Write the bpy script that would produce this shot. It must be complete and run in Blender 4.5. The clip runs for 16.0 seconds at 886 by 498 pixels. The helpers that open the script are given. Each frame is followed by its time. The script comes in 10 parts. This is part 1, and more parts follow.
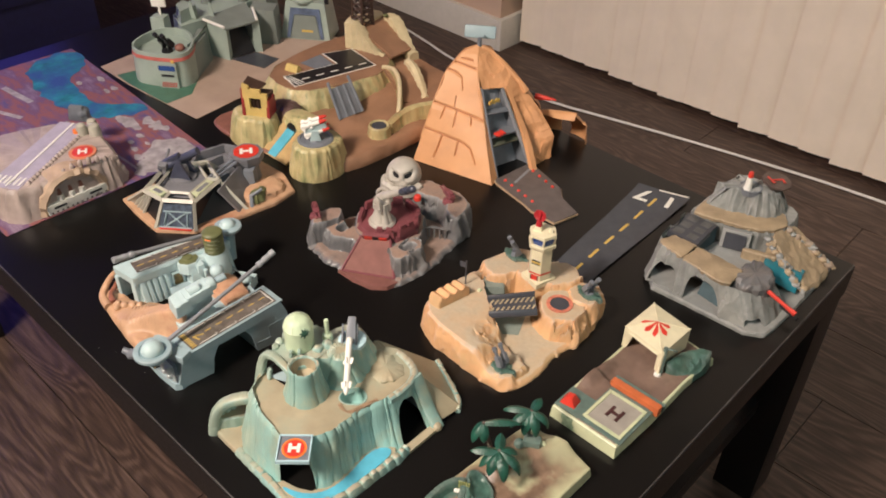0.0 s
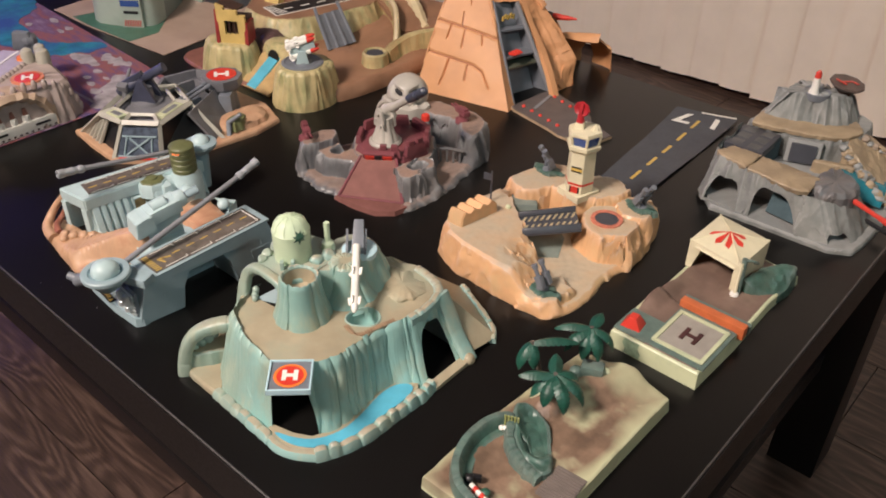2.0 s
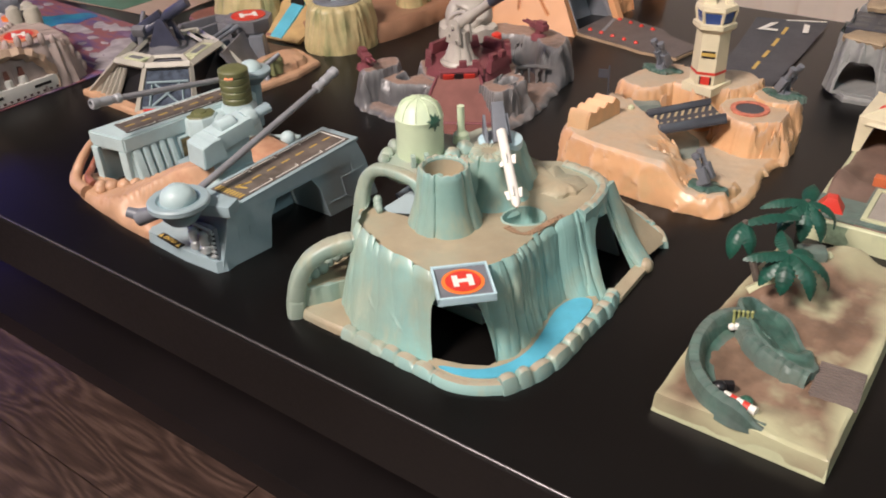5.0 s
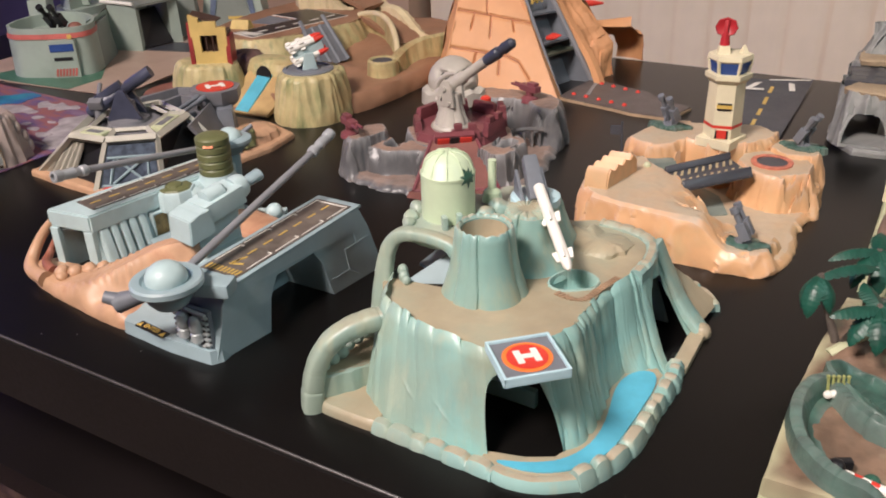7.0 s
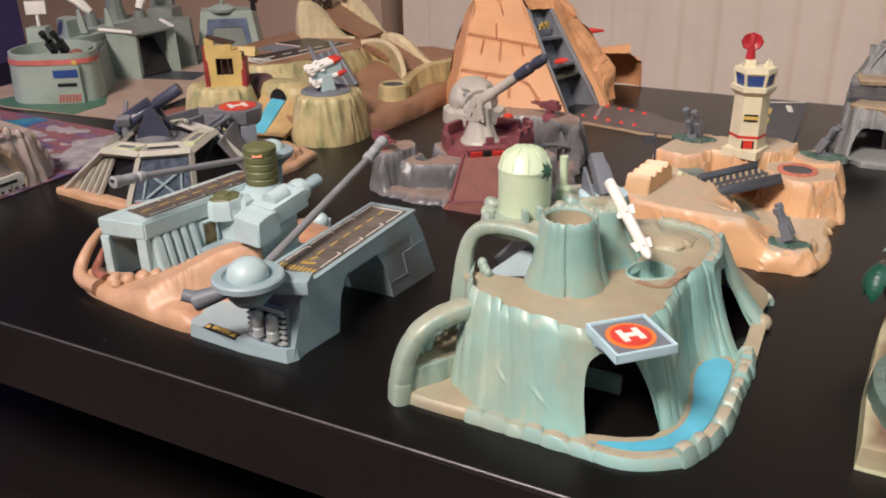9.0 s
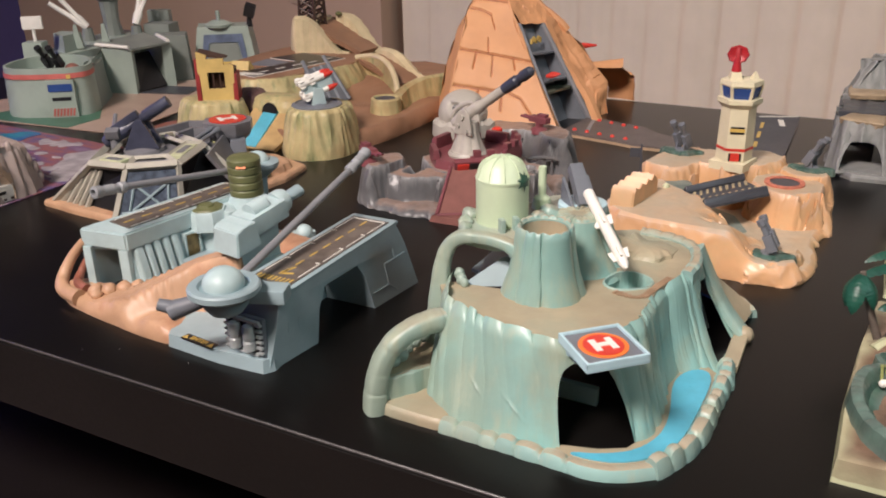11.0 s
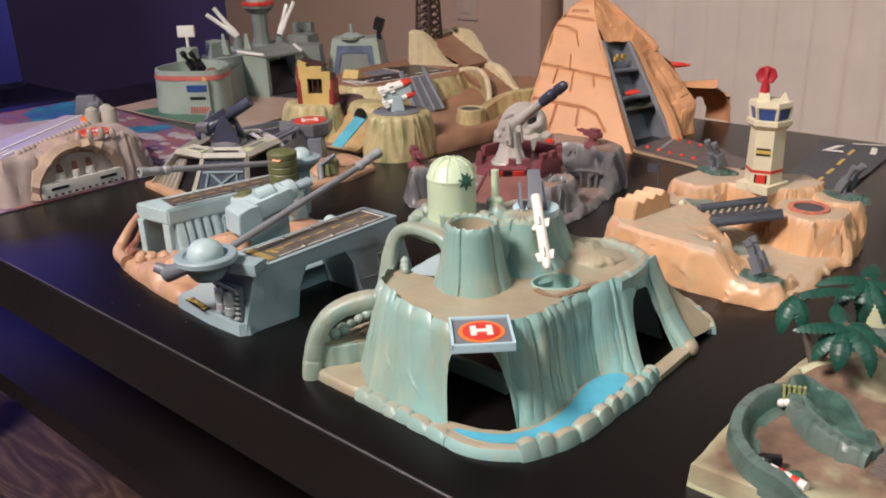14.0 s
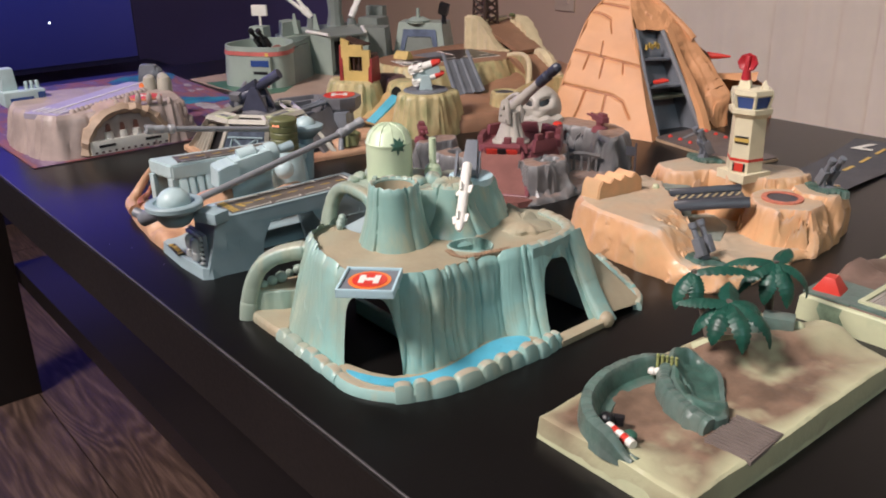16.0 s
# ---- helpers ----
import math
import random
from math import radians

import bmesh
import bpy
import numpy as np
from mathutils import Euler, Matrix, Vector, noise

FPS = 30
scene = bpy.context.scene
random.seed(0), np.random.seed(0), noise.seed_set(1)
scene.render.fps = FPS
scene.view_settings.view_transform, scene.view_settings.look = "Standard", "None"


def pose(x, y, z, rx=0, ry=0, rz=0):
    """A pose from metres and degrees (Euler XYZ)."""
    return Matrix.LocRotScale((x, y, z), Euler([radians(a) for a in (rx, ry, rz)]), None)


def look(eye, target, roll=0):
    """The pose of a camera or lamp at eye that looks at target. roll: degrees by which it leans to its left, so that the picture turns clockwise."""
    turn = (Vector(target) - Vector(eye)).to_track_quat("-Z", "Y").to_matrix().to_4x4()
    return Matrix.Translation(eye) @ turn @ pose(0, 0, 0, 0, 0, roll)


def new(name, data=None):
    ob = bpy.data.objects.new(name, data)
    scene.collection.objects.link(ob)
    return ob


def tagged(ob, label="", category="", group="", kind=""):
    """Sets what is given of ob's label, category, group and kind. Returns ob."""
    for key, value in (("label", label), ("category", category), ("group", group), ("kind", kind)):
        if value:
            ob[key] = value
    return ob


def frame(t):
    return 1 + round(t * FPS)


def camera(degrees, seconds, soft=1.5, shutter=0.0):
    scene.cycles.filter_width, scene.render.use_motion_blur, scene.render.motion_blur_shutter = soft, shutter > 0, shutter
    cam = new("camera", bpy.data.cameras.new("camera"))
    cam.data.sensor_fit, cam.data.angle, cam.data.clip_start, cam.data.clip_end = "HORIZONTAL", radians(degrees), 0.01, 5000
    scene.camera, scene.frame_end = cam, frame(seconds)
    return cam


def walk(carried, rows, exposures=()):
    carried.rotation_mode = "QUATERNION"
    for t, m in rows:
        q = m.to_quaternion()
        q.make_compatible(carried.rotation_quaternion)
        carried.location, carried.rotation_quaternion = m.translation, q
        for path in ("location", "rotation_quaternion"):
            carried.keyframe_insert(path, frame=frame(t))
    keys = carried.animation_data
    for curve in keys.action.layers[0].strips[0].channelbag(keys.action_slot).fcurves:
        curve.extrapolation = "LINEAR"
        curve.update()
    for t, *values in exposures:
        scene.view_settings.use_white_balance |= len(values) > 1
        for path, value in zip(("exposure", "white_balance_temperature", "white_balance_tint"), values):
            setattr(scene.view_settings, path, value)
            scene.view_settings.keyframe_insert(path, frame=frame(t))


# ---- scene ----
cam = camera(54.7, 16.0, soft=1.9)
METRES, EYE, TILT, LEAN, TURN = 0.958, 1.1488, -38.063, -1.135, 43.6
START = (0.1997, -0.2322)
ROWS = [
    (0.0, 0.0, 0.0, 0.0, 0.0, -0.0, -0.0),
    (0.5, 0.0016, 0.052, -0.0306, -0.38, 0.48, 0.44),
    (1.0, -0.0031, 0.0972, -0.0612, -0.72, 0.99, 0.73),
    (1.5, -0.0183, 0.1422, -0.0965, -1.01, 1.68, 1.1),
    (2.0, -0.0455, 0.1905, -0.1296, -1.44, 2.45, 1.43),
    (2.5, -0.0821, 0.2282, -0.1568, -1.98, 2.89, 1.56),
    (3.0, -0.118, 0.2578, -0.1884, -2.48, 2.89, 1.73),
    (3.5, -0.1479, 0.2858, -0.2122, -2.85, 2.56, 2.62),
    (6.0, -0.2173, 0.3896, -0.207, -6.02, 7.86, 9.91),
    (6.5, -0.2273, 0.4128, -0.2064, -7.41, 9.18, 10.17),
    (7.0, -0.2494, 0.4335, -0.2082, -8.73, 10.3, 10.31),
    (7.5, -0.269, 0.4489, -0.218, -9.85, 11.11, 10.64),
    (8.0, -0.2878, 0.447, -0.2168, -10.78, 11.77, 11.07),
    (8.5, -0.3094, 0.4435, -0.2165, -11.38, 12.42, 11.53),
    (9.0, -0.3286, 0.4444, -0.2245, -11.96, 12.72, 11.73),
    (11.5, -0.2992, 0.4398, -0.2354, -11.13, 14.32, 11.5),
    (12.0, -0.2723, 0.4263, -0.2436, -9.04, 14.71, 10.58),
    (12.5, -0.245, 0.414, -0.2488, -6.63, 15.18, 9.42),
    (13.0, -0.2228, 0.4043, -0.2569, -4.12, 15.77, 7.74),
    (13.5, -0.1995, 0.3973, -0.2694, -1.91, 16.51, 5.68),
    (14.0, -0.1712, 0.388, -0.279, -0.15, 16.6, 3.63),
    (14.5, -0.1378, 0.3809, -0.2864, 1.32, 16.74, 1.92),
    (15.0, -0.1065, 0.3777, -0.2955, 2.85, 16.73, 0.53),
    (15.5, -0.0747, 0.3715, -0.3018, 4.68, 16.53, -0.88),
    (16.0, -0.0435, 0.3689, -0.3103, 6.67, 16.23, -2.4),
]
walk(cam, [(t, pose(START[0], START[1], EYE, TILT, LEAN, TURN) @ pose(METRES * x, METRES * y, METRES * z, 90 + pitch, roll, yaw)) for t, x, y, z, yaw, pitch, roll in ROWS],
     exposures=[(0.0, 0.18, 6720, 6), (1.5, 0.06, 6560, 8), (3.5, 0.0, 6500, 10), (6.0, 0.12, 6280, 10), (9.0, 0.05, 6300, 10), (12.0, 0.02, 6300, 10), (16.0, 0.06, 6080, 10)])

# ---- world and lights ----
world = bpy.data.worlds.new("world")
scene.world = world
world.use_nodes = True
world.node_tree.nodes["Background"].inputs[0].default_value = (0.95, 0.88, 0.92, 1)
world.node_tree.nodes["Background"].inputs[1].default_value = 0.055


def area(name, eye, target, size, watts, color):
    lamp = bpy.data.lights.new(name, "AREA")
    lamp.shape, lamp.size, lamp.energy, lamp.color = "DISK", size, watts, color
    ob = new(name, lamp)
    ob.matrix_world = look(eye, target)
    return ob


main = area("ceiling_lamp", (-0.60, -1.30, 2.38), (-0.20, 0.38, 0.45), 0.70, 52, (1.0, 0.845, 0.765))
main.data.spread = radians(116)
# added light for the cool right-hand sides; no such lamp is known
area("cool_side_light", (1.75, -0.35, 2.38), (0.0, 0.6, 0.35), 0.5, 16, (0.76, 0.97, 1.0))

T = 0.45      # height of the table top
CEIL = 2.45

# ---- materials ----


def rgb(c):
    return (c[0], c[1], c[2], 1)


def material(name, color, rough=0.45, metal=0.0, var=0.18, scale=60, bump=0.15, other=None, share=0.0, top=None, edge=0.72, spec=0.5, fine=400, coat=0.0, trans=0.0, wear_glint=0.0, side_colour=None, streak=None):
    """Colour with mottling at two scales and a fine relief; other: a second colour in patches; top: a colour sprayed on level faces."""
    m = bpy.data.materials.new(name)
    m.use_nodes = True
    n, l = m.node_tree.nodes, m.node_tree.links
    b = n["Principled BSDF"]
    b.inputs["Metallic"].default_value, b.inputs["Specular IOR Level"].default_value = metal, spec
    b.inputs["Coat Weight"].default_value = coat
    if trans:
        b.inputs["Transmission Weight"].default_value = trans
    co = n.new("ShaderNodeTexCoord")

    def noise_node(s, d=4, r=0.55):
        q = n.new("ShaderNodeTexNoise")
        q.inputs["Scale"].default_value, q.inputs["Detail"].default_value, q.inputs["Roughness"].default_value = s, d, r
        l.new(co.outputs["Object"], q.inputs["Vector"])
        return q

    def ramp(src, a, z):
        q = n.new("ShaderNodeMapRange")
        q.inputs["From Min"].default_value, q.inputs["From Max"].default_value = a, z
        l.new(src, q.inputs["Value"])
        return q.outputs["Result"]

    def mix(fac, a, z):
        q = n.new("ShaderNodeMix")
        q.data_type = "RGBA"
        l.new(fac, q.inputs[0])
        for v, s in ((a, q.inputs[6]), (z, q.inputs[7])):
            if isinstance(v, tuple):
                s.default_value = v
            else:
                l.new(v, s)
        return q.outputs[2]

    big, small = noise_node(scale), noise_node(fine, 3)
    dark = tuple(c * (1 - var) for c in color)
    light = tuple(min(1, c * (1 + var)) for c in color)
    out = mix(ramp(big.outputs["Fac"], 0.35, 0.65), rgb(dark), rgb(light))
    if other:
        pat = noise_node(scale * 0.6, 5, 0.6)
        out = mix(ramp(pat.outputs["Fac"], 0.56 - share * 0.4, 0.80 - share * 0.4), out, rgb(other))
    if top:
        geo = n.new("ShaderNodeNewGeometry")
        sep = n.new("ShaderNodeSeparateXYZ")
        l.new(geo.outputs["Normal"], sep.inputs[0])
        add = n.new("ShaderNodeMath")
        add.operation = "MULTIPLY_ADD"
        l.new(big.outputs["Fac"], add.inputs[0])
        add.inputs[1].default_value = 0.5
        l.new(sep.outputs["Z"], add.inputs[2])
        tone = mix(ramp(small.outputs["Fac"], 0.3, 0.7), rgb(tuple(c * (1 - var * 0.5) for c in top)), rgb(tuple(min(1, c * (1 + var * 0.5)) for c in top)))
        out = mix(ramp(add.outputs[0], edge + 0.10, edge + 0.38), out, tone)
    if side_colour:
        # a second colour towards low X, its border broken up by noise
        sx = n.new("ShaderNodeSeparateXYZ")
        l.new(co.outputs["Object"], sx.inputs[0])
        sp = n.new("ShaderNodeMath")
        sp.operation = "MULTIPLY_ADD"
        l.new(noise_node(22, 3).outputs["Fac"], sp.inputs[0])
        sp.inputs[1].default_value = 0.16
        l.new(sx.outputs["X"], sp.inputs[2])
        out = mix(ramp(sp.outputs[0], 0.085, 0.01), out, rgb(side_colour))
    if streak:
        # paint run down the sides in upright streaks
        mp = n.new("ShaderNodeMapping")
        mp.inputs["Scale"].default_value = (1.0, 1.0, 0.16)
        l.new(co.outputs["Object"], mp.inputs[0])
        run = n.new("ShaderNodeTexNoise")
        run.inputs["Scale"].default_value, run.inputs["Detail"].default_value, run.inputs["Roughness"].default_value = 95, 4, 0.6
        l.new(mp.outputs[0], run.inputs["Vector"])
        out = mix(ramp(run.outputs["Fac"], 0.50, 0.74), out, rgb(streak))
    if wear_glint:
        # rubbed paint on the sharp edges, with their highlights painted in too
        geo2 = n.new("ShaderNodeNewGeometry")
        rub = n.new("ShaderNodeMath")
        rub.operation = "MULTIPLY"
        l.new(ramp(geo2.outputs["Pointiness"], 0.505, 0.56), rub.inputs[0])
        rub.inputs[1].default_value = wear_glint
        pale = tuple(c + (0.75 - c) * 0.55 for c in color)
        out = mix(rub.outputs[0], out, rgb(pale))
    l.new(out, b.inputs["Base Color"])
    rr = n.new("ShaderNodeMapRange")
    rr.inputs["To Min"].default_value, rr.inputs["To Max"].default_value = rough * 0.8, min(1, rough * 1.2)
    l.new(small.outputs["Fac"], rr.inputs["Value"])
    l.new(rr.outputs["Result"], b.inputs["Roughness"])
    if bump:
        bp = n.new("ShaderNodeBump")
        bp.inputs["Strength"].default_value, bp.inputs["Distance"].default_value = bump, 0.001
        l.new(small.outputs["Fac"], bp.inputs["Height"])
        l.new(bp.outputs["Normal"], b.inputs["Normal"])
    return m


def wood_floor():
    m = bpy.data.materials.new("dark_laminate")
    m.use_nodes = True
    n, l = m.node_tree.nodes, m.node_tree.links
    b = n["Principled BSDF"]
    co, info = n.new("ShaderNodeTexCoord"), n.new("ShaderNodeObjectInfo")
    mp = n.new("ShaderNodeMapping")
    mp.inputs["Scale"].default_value = (1.6, 8.0, 1.0)
    off = n.new("ShaderNodeVectorMath")
    off.operation = "MULTIPLY_ADD"
    cmb = n.new("ShaderNodeCombineXYZ")
    for k in range(3):
        l.new(info.outputs["Random"], cmb.inputs[k])
    l.new(cmb.outputs[0], off.inputs[0])
    off.inputs[1].default_value = (37.0, 11.0, 5.0)
    l.new(co.outputs["Object"], off.inputs[2])
    l.new(off.outputs[0], mp.inputs[0])
    warp = n.new("ShaderNodeTexNoise")
    warp.inputs["Scale"].default_value, warp.inputs["Detail"].default_value = 1.1, 2
    l.new(mp.outputs[0], warp.inputs["Vector"])
    wave = n.new("ShaderNodeMath")
    wave.operation = "MULTIPLY"
    l.new(warp.outputs["Fac"], wave.inputs[0])
    wave.inputs[1].default_value = 150.0
    sin = n.new("ShaderNodeMath")
    sin.operation = "SINE"
    l.new(wave.outputs[0], sin.inputs[0])
    fine = n.new("ShaderNodeTexNoise")
    fine.inputs["Scale"].default_value, fine.inputs["Detail"].default_value, fine.inputs["Roughness"].default_value = 9, 6, 0.7
    mp2 = n.new("ShaderNodeMapping")
    mp2.inputs["Scale"].default_value = (1.0, 14.0, 1.0)
    l.new(off.outputs[0], mp2.inputs[0])
    l.new(mp2.outputs[0], fine.inputs["Vector"])
    mixv = n.new("ShaderNodeMath")
    mixv.operation = "MULTIPLY_ADD"
    l.new(sin.outputs[0], mixv.inputs[0])
    mixv.inputs[1].default_value = 0.11
    l.new(fine.outputs["Fac"], mixv.inputs[2])
    cr = n.new("ShaderNodeValToRGB")
    cr.color_ramp.elements[0].position, cr.color_ramp.elements[0].color = 0.25, (0.032, 0.019, 0.0145, 1)
    cr.color_ramp.elements[1].position, cr.color_ramp.elements[1].color = 0.80, (0.145, 0.092, 0.070, 1)
    e = cr.color_ramp.elements.new(0.5)
    e.color = (0.064, 0.038, 0.029, 1)
    l.new(mixv.outputs[0], cr.inputs[0])
    l.new(cr.outputs[0], b.inputs["Base Color"])
    b.inputs["Roughness"].default_value = 0.5
    bp = n.new("ShaderNodeBump")
    bp.inputs["Strength"].default_value, bp.inputs["Distance"].default_value = 0.3, 0.002
    l.new(mixv.outputs[0], bp.inputs["Height"])
    l.new(bp.outputs["Normal"], b.inputs["Normal"])
    return m


def screen_material():
    """A television picture: plain deep blue, brighter towards its top."""
    m = bpy.data.materials.new("blue_screen")
    m.use_nodes = True
    n, l = m.node_tree.nodes, m.node_tree.links
    b = n["Principled BSDF"]
    b.inputs["Base Color"].default_value = (0.005, 0.005, 0.01, 1)
    b.inputs["Roughness"].default_value = 0.25
    co, sep, cr = n.new("ShaderNodeTexCoord"), n.new("ShaderNodeSeparateXYZ"), n.new("ShaderNodeValToRGB")
    l.new(co.outputs["Object"], sep.inputs[0])
    mr = n.new("ShaderNodeMapRange")
    mr.inputs["From Min"].default_value, mr.inputs["From Max"].default_value = 0.0, 0.75
    l.new(sep.outputs["Z"], mr.inputs["Value"])
    l.new(mr.outputs[0], cr.inputs[0])
    cr.color_ramp.elements[0].color = (0.0035, 0.0035, 0.024, 1)
    cr.color_ramp.elements[1].position = 0.80
    cr.color_ramp.elements[1].color = (0.17, 0.13, 1.0, 1)
    e = cr.color_ramp.elements.new(0.42)
    e.color = (0.008, 0.009, 0.070, 1)
    l.new(cr.outputs[0], b.inputs["Emission Color"])
    b.inputs["Emission Strength"].default_value = 1.8
    return m


TEAL = material("teal_plastic", (0.220, 0.400, 0.370), 0.38, var=0.14, scale=25, bump=0.08, wear_glint=0.16, side_colour=(0.275, 0.345, 0.275), streak=(0.36, 0.40, 0.29), other=(0.29, 0.335, 0.25), share=0.17, top=(0.37, 0.305, 0.205), edge=0.80)
TEALSIDE = material("teal_rock", (0.262, 0.460, 0.425), 0.38, var=0.14, scale=25, bump=0.08, wear_glint=0.16, side_colour=(0.275, 0.365, 0.300), streak=(0.36, 0.43, 0.34), other=(0.31, 0.345, 0.25), share=0.22)
BROWNLIP = material("brown_painted_lip", (0.315, 0.210, 0.133), 0.45, var=0.2, scale=90)
TAN = material("tan_sprayed_plastic", (0.37, 0.315, 0.215), 0.45, var=0.14, scale=28, other=(0.30, 0.33, 0.25), share=0.22)
MINT = material("mint_plastic", (0.55, 0.66, 0.46), 0.4, var=0.05, bump=0.03)
DKGREEN = material("dark_green_paint", (0.035, 0.11, 0.075), 0.4, var=0.15, bump=0.05)
LTBLUE = material("pale_blue_plastic", (0.47, 0.66, 0.72), 0.4, var=0.05, bump=0.03)
POOL = material("pool_blue", (0.10, 0.42, 0.57), 0.3, var=0.12, scale=60, bump=0.05)
WHITE = material("white_plastic", (0.78, 0.76, 0.70), 0.35, var=0.03, bump=0.02)
RED = material("red_plastic", (0.60, 0.045, 0.03), 0.35, var=0.06, bump=0.03)
ORANGE = material("orange_paint", (0.80, 0.20, 0.04), 0.4, var=0.05, bump=0.02)
DKGREY = material("dark_grey_plastic", (0.055, 0.058, 0.07), 0.4, var=0.1, bump=0.05)
SLATE = material("slate_grey_plastic", (0.16, 0.175, 0.20), 0.4, var=0.1, bump=0.05)
BLUEGREY = material("blue_grey_plastic", (0.235, 0.340, 0.372), 0.42, var=0.14, scale=30, bump=0.07, wear_glint=0.22)
PALEGREY = material("pale_grey_plastic", (0.41, 0.545, 0.555), 0.42, var=0.08, bump=0.06, wear_glint=0.2)
GUNGREY = material("gun_grey_plastic", (0.23, 0.235, 0.25), 0.38, var=0.06, bump=0.03)
MUZZLE = material("light_gun_grey_plastic", (0.32, 0.335, 0.35), 0.38, var=0.06, bump=0.03)
SALMON = material("salmon_sand_plastic", (0.51, 0.31, 0.19), 0.45, var=0.12, scale=40, other=(0.36, 0.15, 0.09), share=0.08)
OLIVE = material("olive_plastic", (0.13, 0.14, 0.06), 0.45, var=0.12)
STICKER = material("printed_runway_sticker", (0.12, 0.10, 0.085), 0.35, var=0.25, scale=120, bump=0.03, other=(0.19, 0.165, 0.14), share=0.1)
YELLOWDK = material("ochre_print", (0.24, 0.16, 0.06), 0.45, var=0.35, scale=220, bump=0.02)
RUST = material("red_brown_sand_colour", (0.26, 0.095, 0.06), 0.5, var=0.25, scale=80)
CHROME = material("silver_paint", (0.56, 0.60, 0.60), 0.30, metal=0.35, var=0.1, bump=0.02)
YELLOW = material("yellow_print", (0.58, 0.40, 0.10), 0.45, var=0.08, bump=0.02)
CREAM = material("cream_plastic", (0.69, 0.63, 0.44), 0.4, var=0.05, bump=0.03)
DKBLUE = material("blue_window_plastic", (0.03, 0.07, 0.24), 0.2, var=0.1, bump=0.0)
SAND = material("orange_sand_plastic", (0.64, 0.37, 0.19), 0.42, var=0.14, scale=35, bump=0.1, other=(0.52, 0.36, 0.20), share=0.12)
SANDTOP = material("orange_sand_terrain", (0.64, 0.37, 0.19), 0.36, var=0.10, scale=30, bump=0.08, wear_glint=0.35, other=(0.55, 0.40, 0.22), share=0.1, top=(0.47, 0.39, 0.285), edge=0.92, fine=220)
PYRA = material("orange_pyramid_plastic", (0.62, 0.31, 0.145), 0.55, var=0.08, scale=25, bump=0.1, other=(0.62, 0.32, 0.15), share=0.2)
PYRADK = material("pyramid_groove_paint", (0.36, 0.13, 0.05), 0.5, var=0.15)
BONE = material("bone_plastic", (0.44, 0.41, 0.36), 0.42, var=0.1, scale=50, bump=0.08)
MAROON = material("maroon_plastic", (0.19, 0.058, 0.068), 0.36, var=0.14, bump=0.06)
RAMPRED = material("red_brown_ramp_plastic", (0.20, 0.085, 0.072), 0.62, var=0.12, bump=0.06, spec=0.25)
SMOKE = material("grey_rock_plastic", (0.13, 0.13, 0.135), 0.4, var=0.2, scale=35, bump=0.12, other=(0.22, 0.19, 0.17), share=0.15)
SMOKETOP = material("grey_rock_terrain", (0.125, 0.125, 0.13), 0.36, var=0.25, scale=30, bump=0.06, wear_glint=0.4, other=(0.22, 0.20, 0.19), share=0.1, top=(0.33, 0.22, 0.17), edge=0.93)
CAVE = material("grey_cave_plastic", (0.178, 0.185, 0.176), 0.58, wear_glint=0.35, var=0.22, scale=45, bump=0.12, other=(0.26, 0.26, 0.24), share=0.2)
CAVETAN = material("tan_ledge_paint", (0.35, 0.265, 0.17), 0.5, var=0.16, scale=45)
CLEARBLUE = material("clear_blue_plastic", (0.02, 0.17, 0.22), 0.2, var=0.15, bump=0.04, coat=0.3)
MURKY = material("grey_blue_plastic", (0.06, 0.095, 0.11), 0.65, var=0.2, spec=0.15)
PALEYEL = material("pale_yellow_plastic", (0.54, 0.565, 0.365), 0.42, var=0.1, scale=30, other=(0.30, 0.38, 0.25), share=0.06)
MUD = material("sprayed_brown_ground", (0.175, 0.115, 0.09), 0.5, var=0.2, scale=35, bump=0.15, other=(0.27, 0.20, 0.145), share=-0.02)
SWAMP = material("dark_green_rock_plastic", (0.050, 0.108, 0.086), 0.34, var=0.30, scale=90, bump=0.40, fine=320, wear_glint=0.16, other=(0.105, 0.145, 0.115), share=0.12)
GREENSMEAR = material("thin_green_paint", (0.27, 0.36, 0.24), 0.42, var=0.3, scale=120)
PALM = material("palm_green_plastic", (0.010, 0.066, 0.044), 0.42, var=0.25, scale=120, bump=0.10, fine=700)
PALMTRUNK = material("grey_brown_trunk_plastic", (0.12, 0.10, 0.085), 0.45, var=0.2, scale=150)
CANYON = material("yellow_green_cliff_plastic", (0.47, 0.40, 0.205), 0.45, var=0.18, scale=30, bump=0.12, other=(0.34, 0.22, 0.10), share=0.16, streak=(0.20, 0.235, 0.105))
CANTOP = material("brown_canyon_ground", (0.27, 0.145, 0.085), 0.5, var=0.14, scale=25, bump=0.08)
STRIPE = material("worn_cream_stripe", (0.44, 0.36, 0.22), 0.5, var=0.2, scale=150, bump=0.0)
CREAMROCK = material("cream_rock_plastic", (0.60, 0.50, 0.31), 0.45, var=0.12, scale=40, bump=0.12)
UMBER = material("dark_purple_brown_plastic", (0.13, 0.075, 0.07), 0.5, var=0.2, scale=60)
CLAY = material("red_clay_plastic", (0.24, 0.10, 0.075), 0.5, var=0.14)
SHIP = material("grey_green_plastic", (0.31, 0.37, 0.325), 0.42, var=0.1, scale=25, bump=0.06)
SHIPDK = material("dark_grey_green_plastic", (0.19, 0.215, 0.195), 0.42, var=0.1, scale=25, bump=0.06)
# purple reflection of the screen on the runway, put into its colour
LILAC = material("runway_plastic_with_purple_glow", (0.40, 0.36, 0.44), 0.35, var=0.1, scale=50)
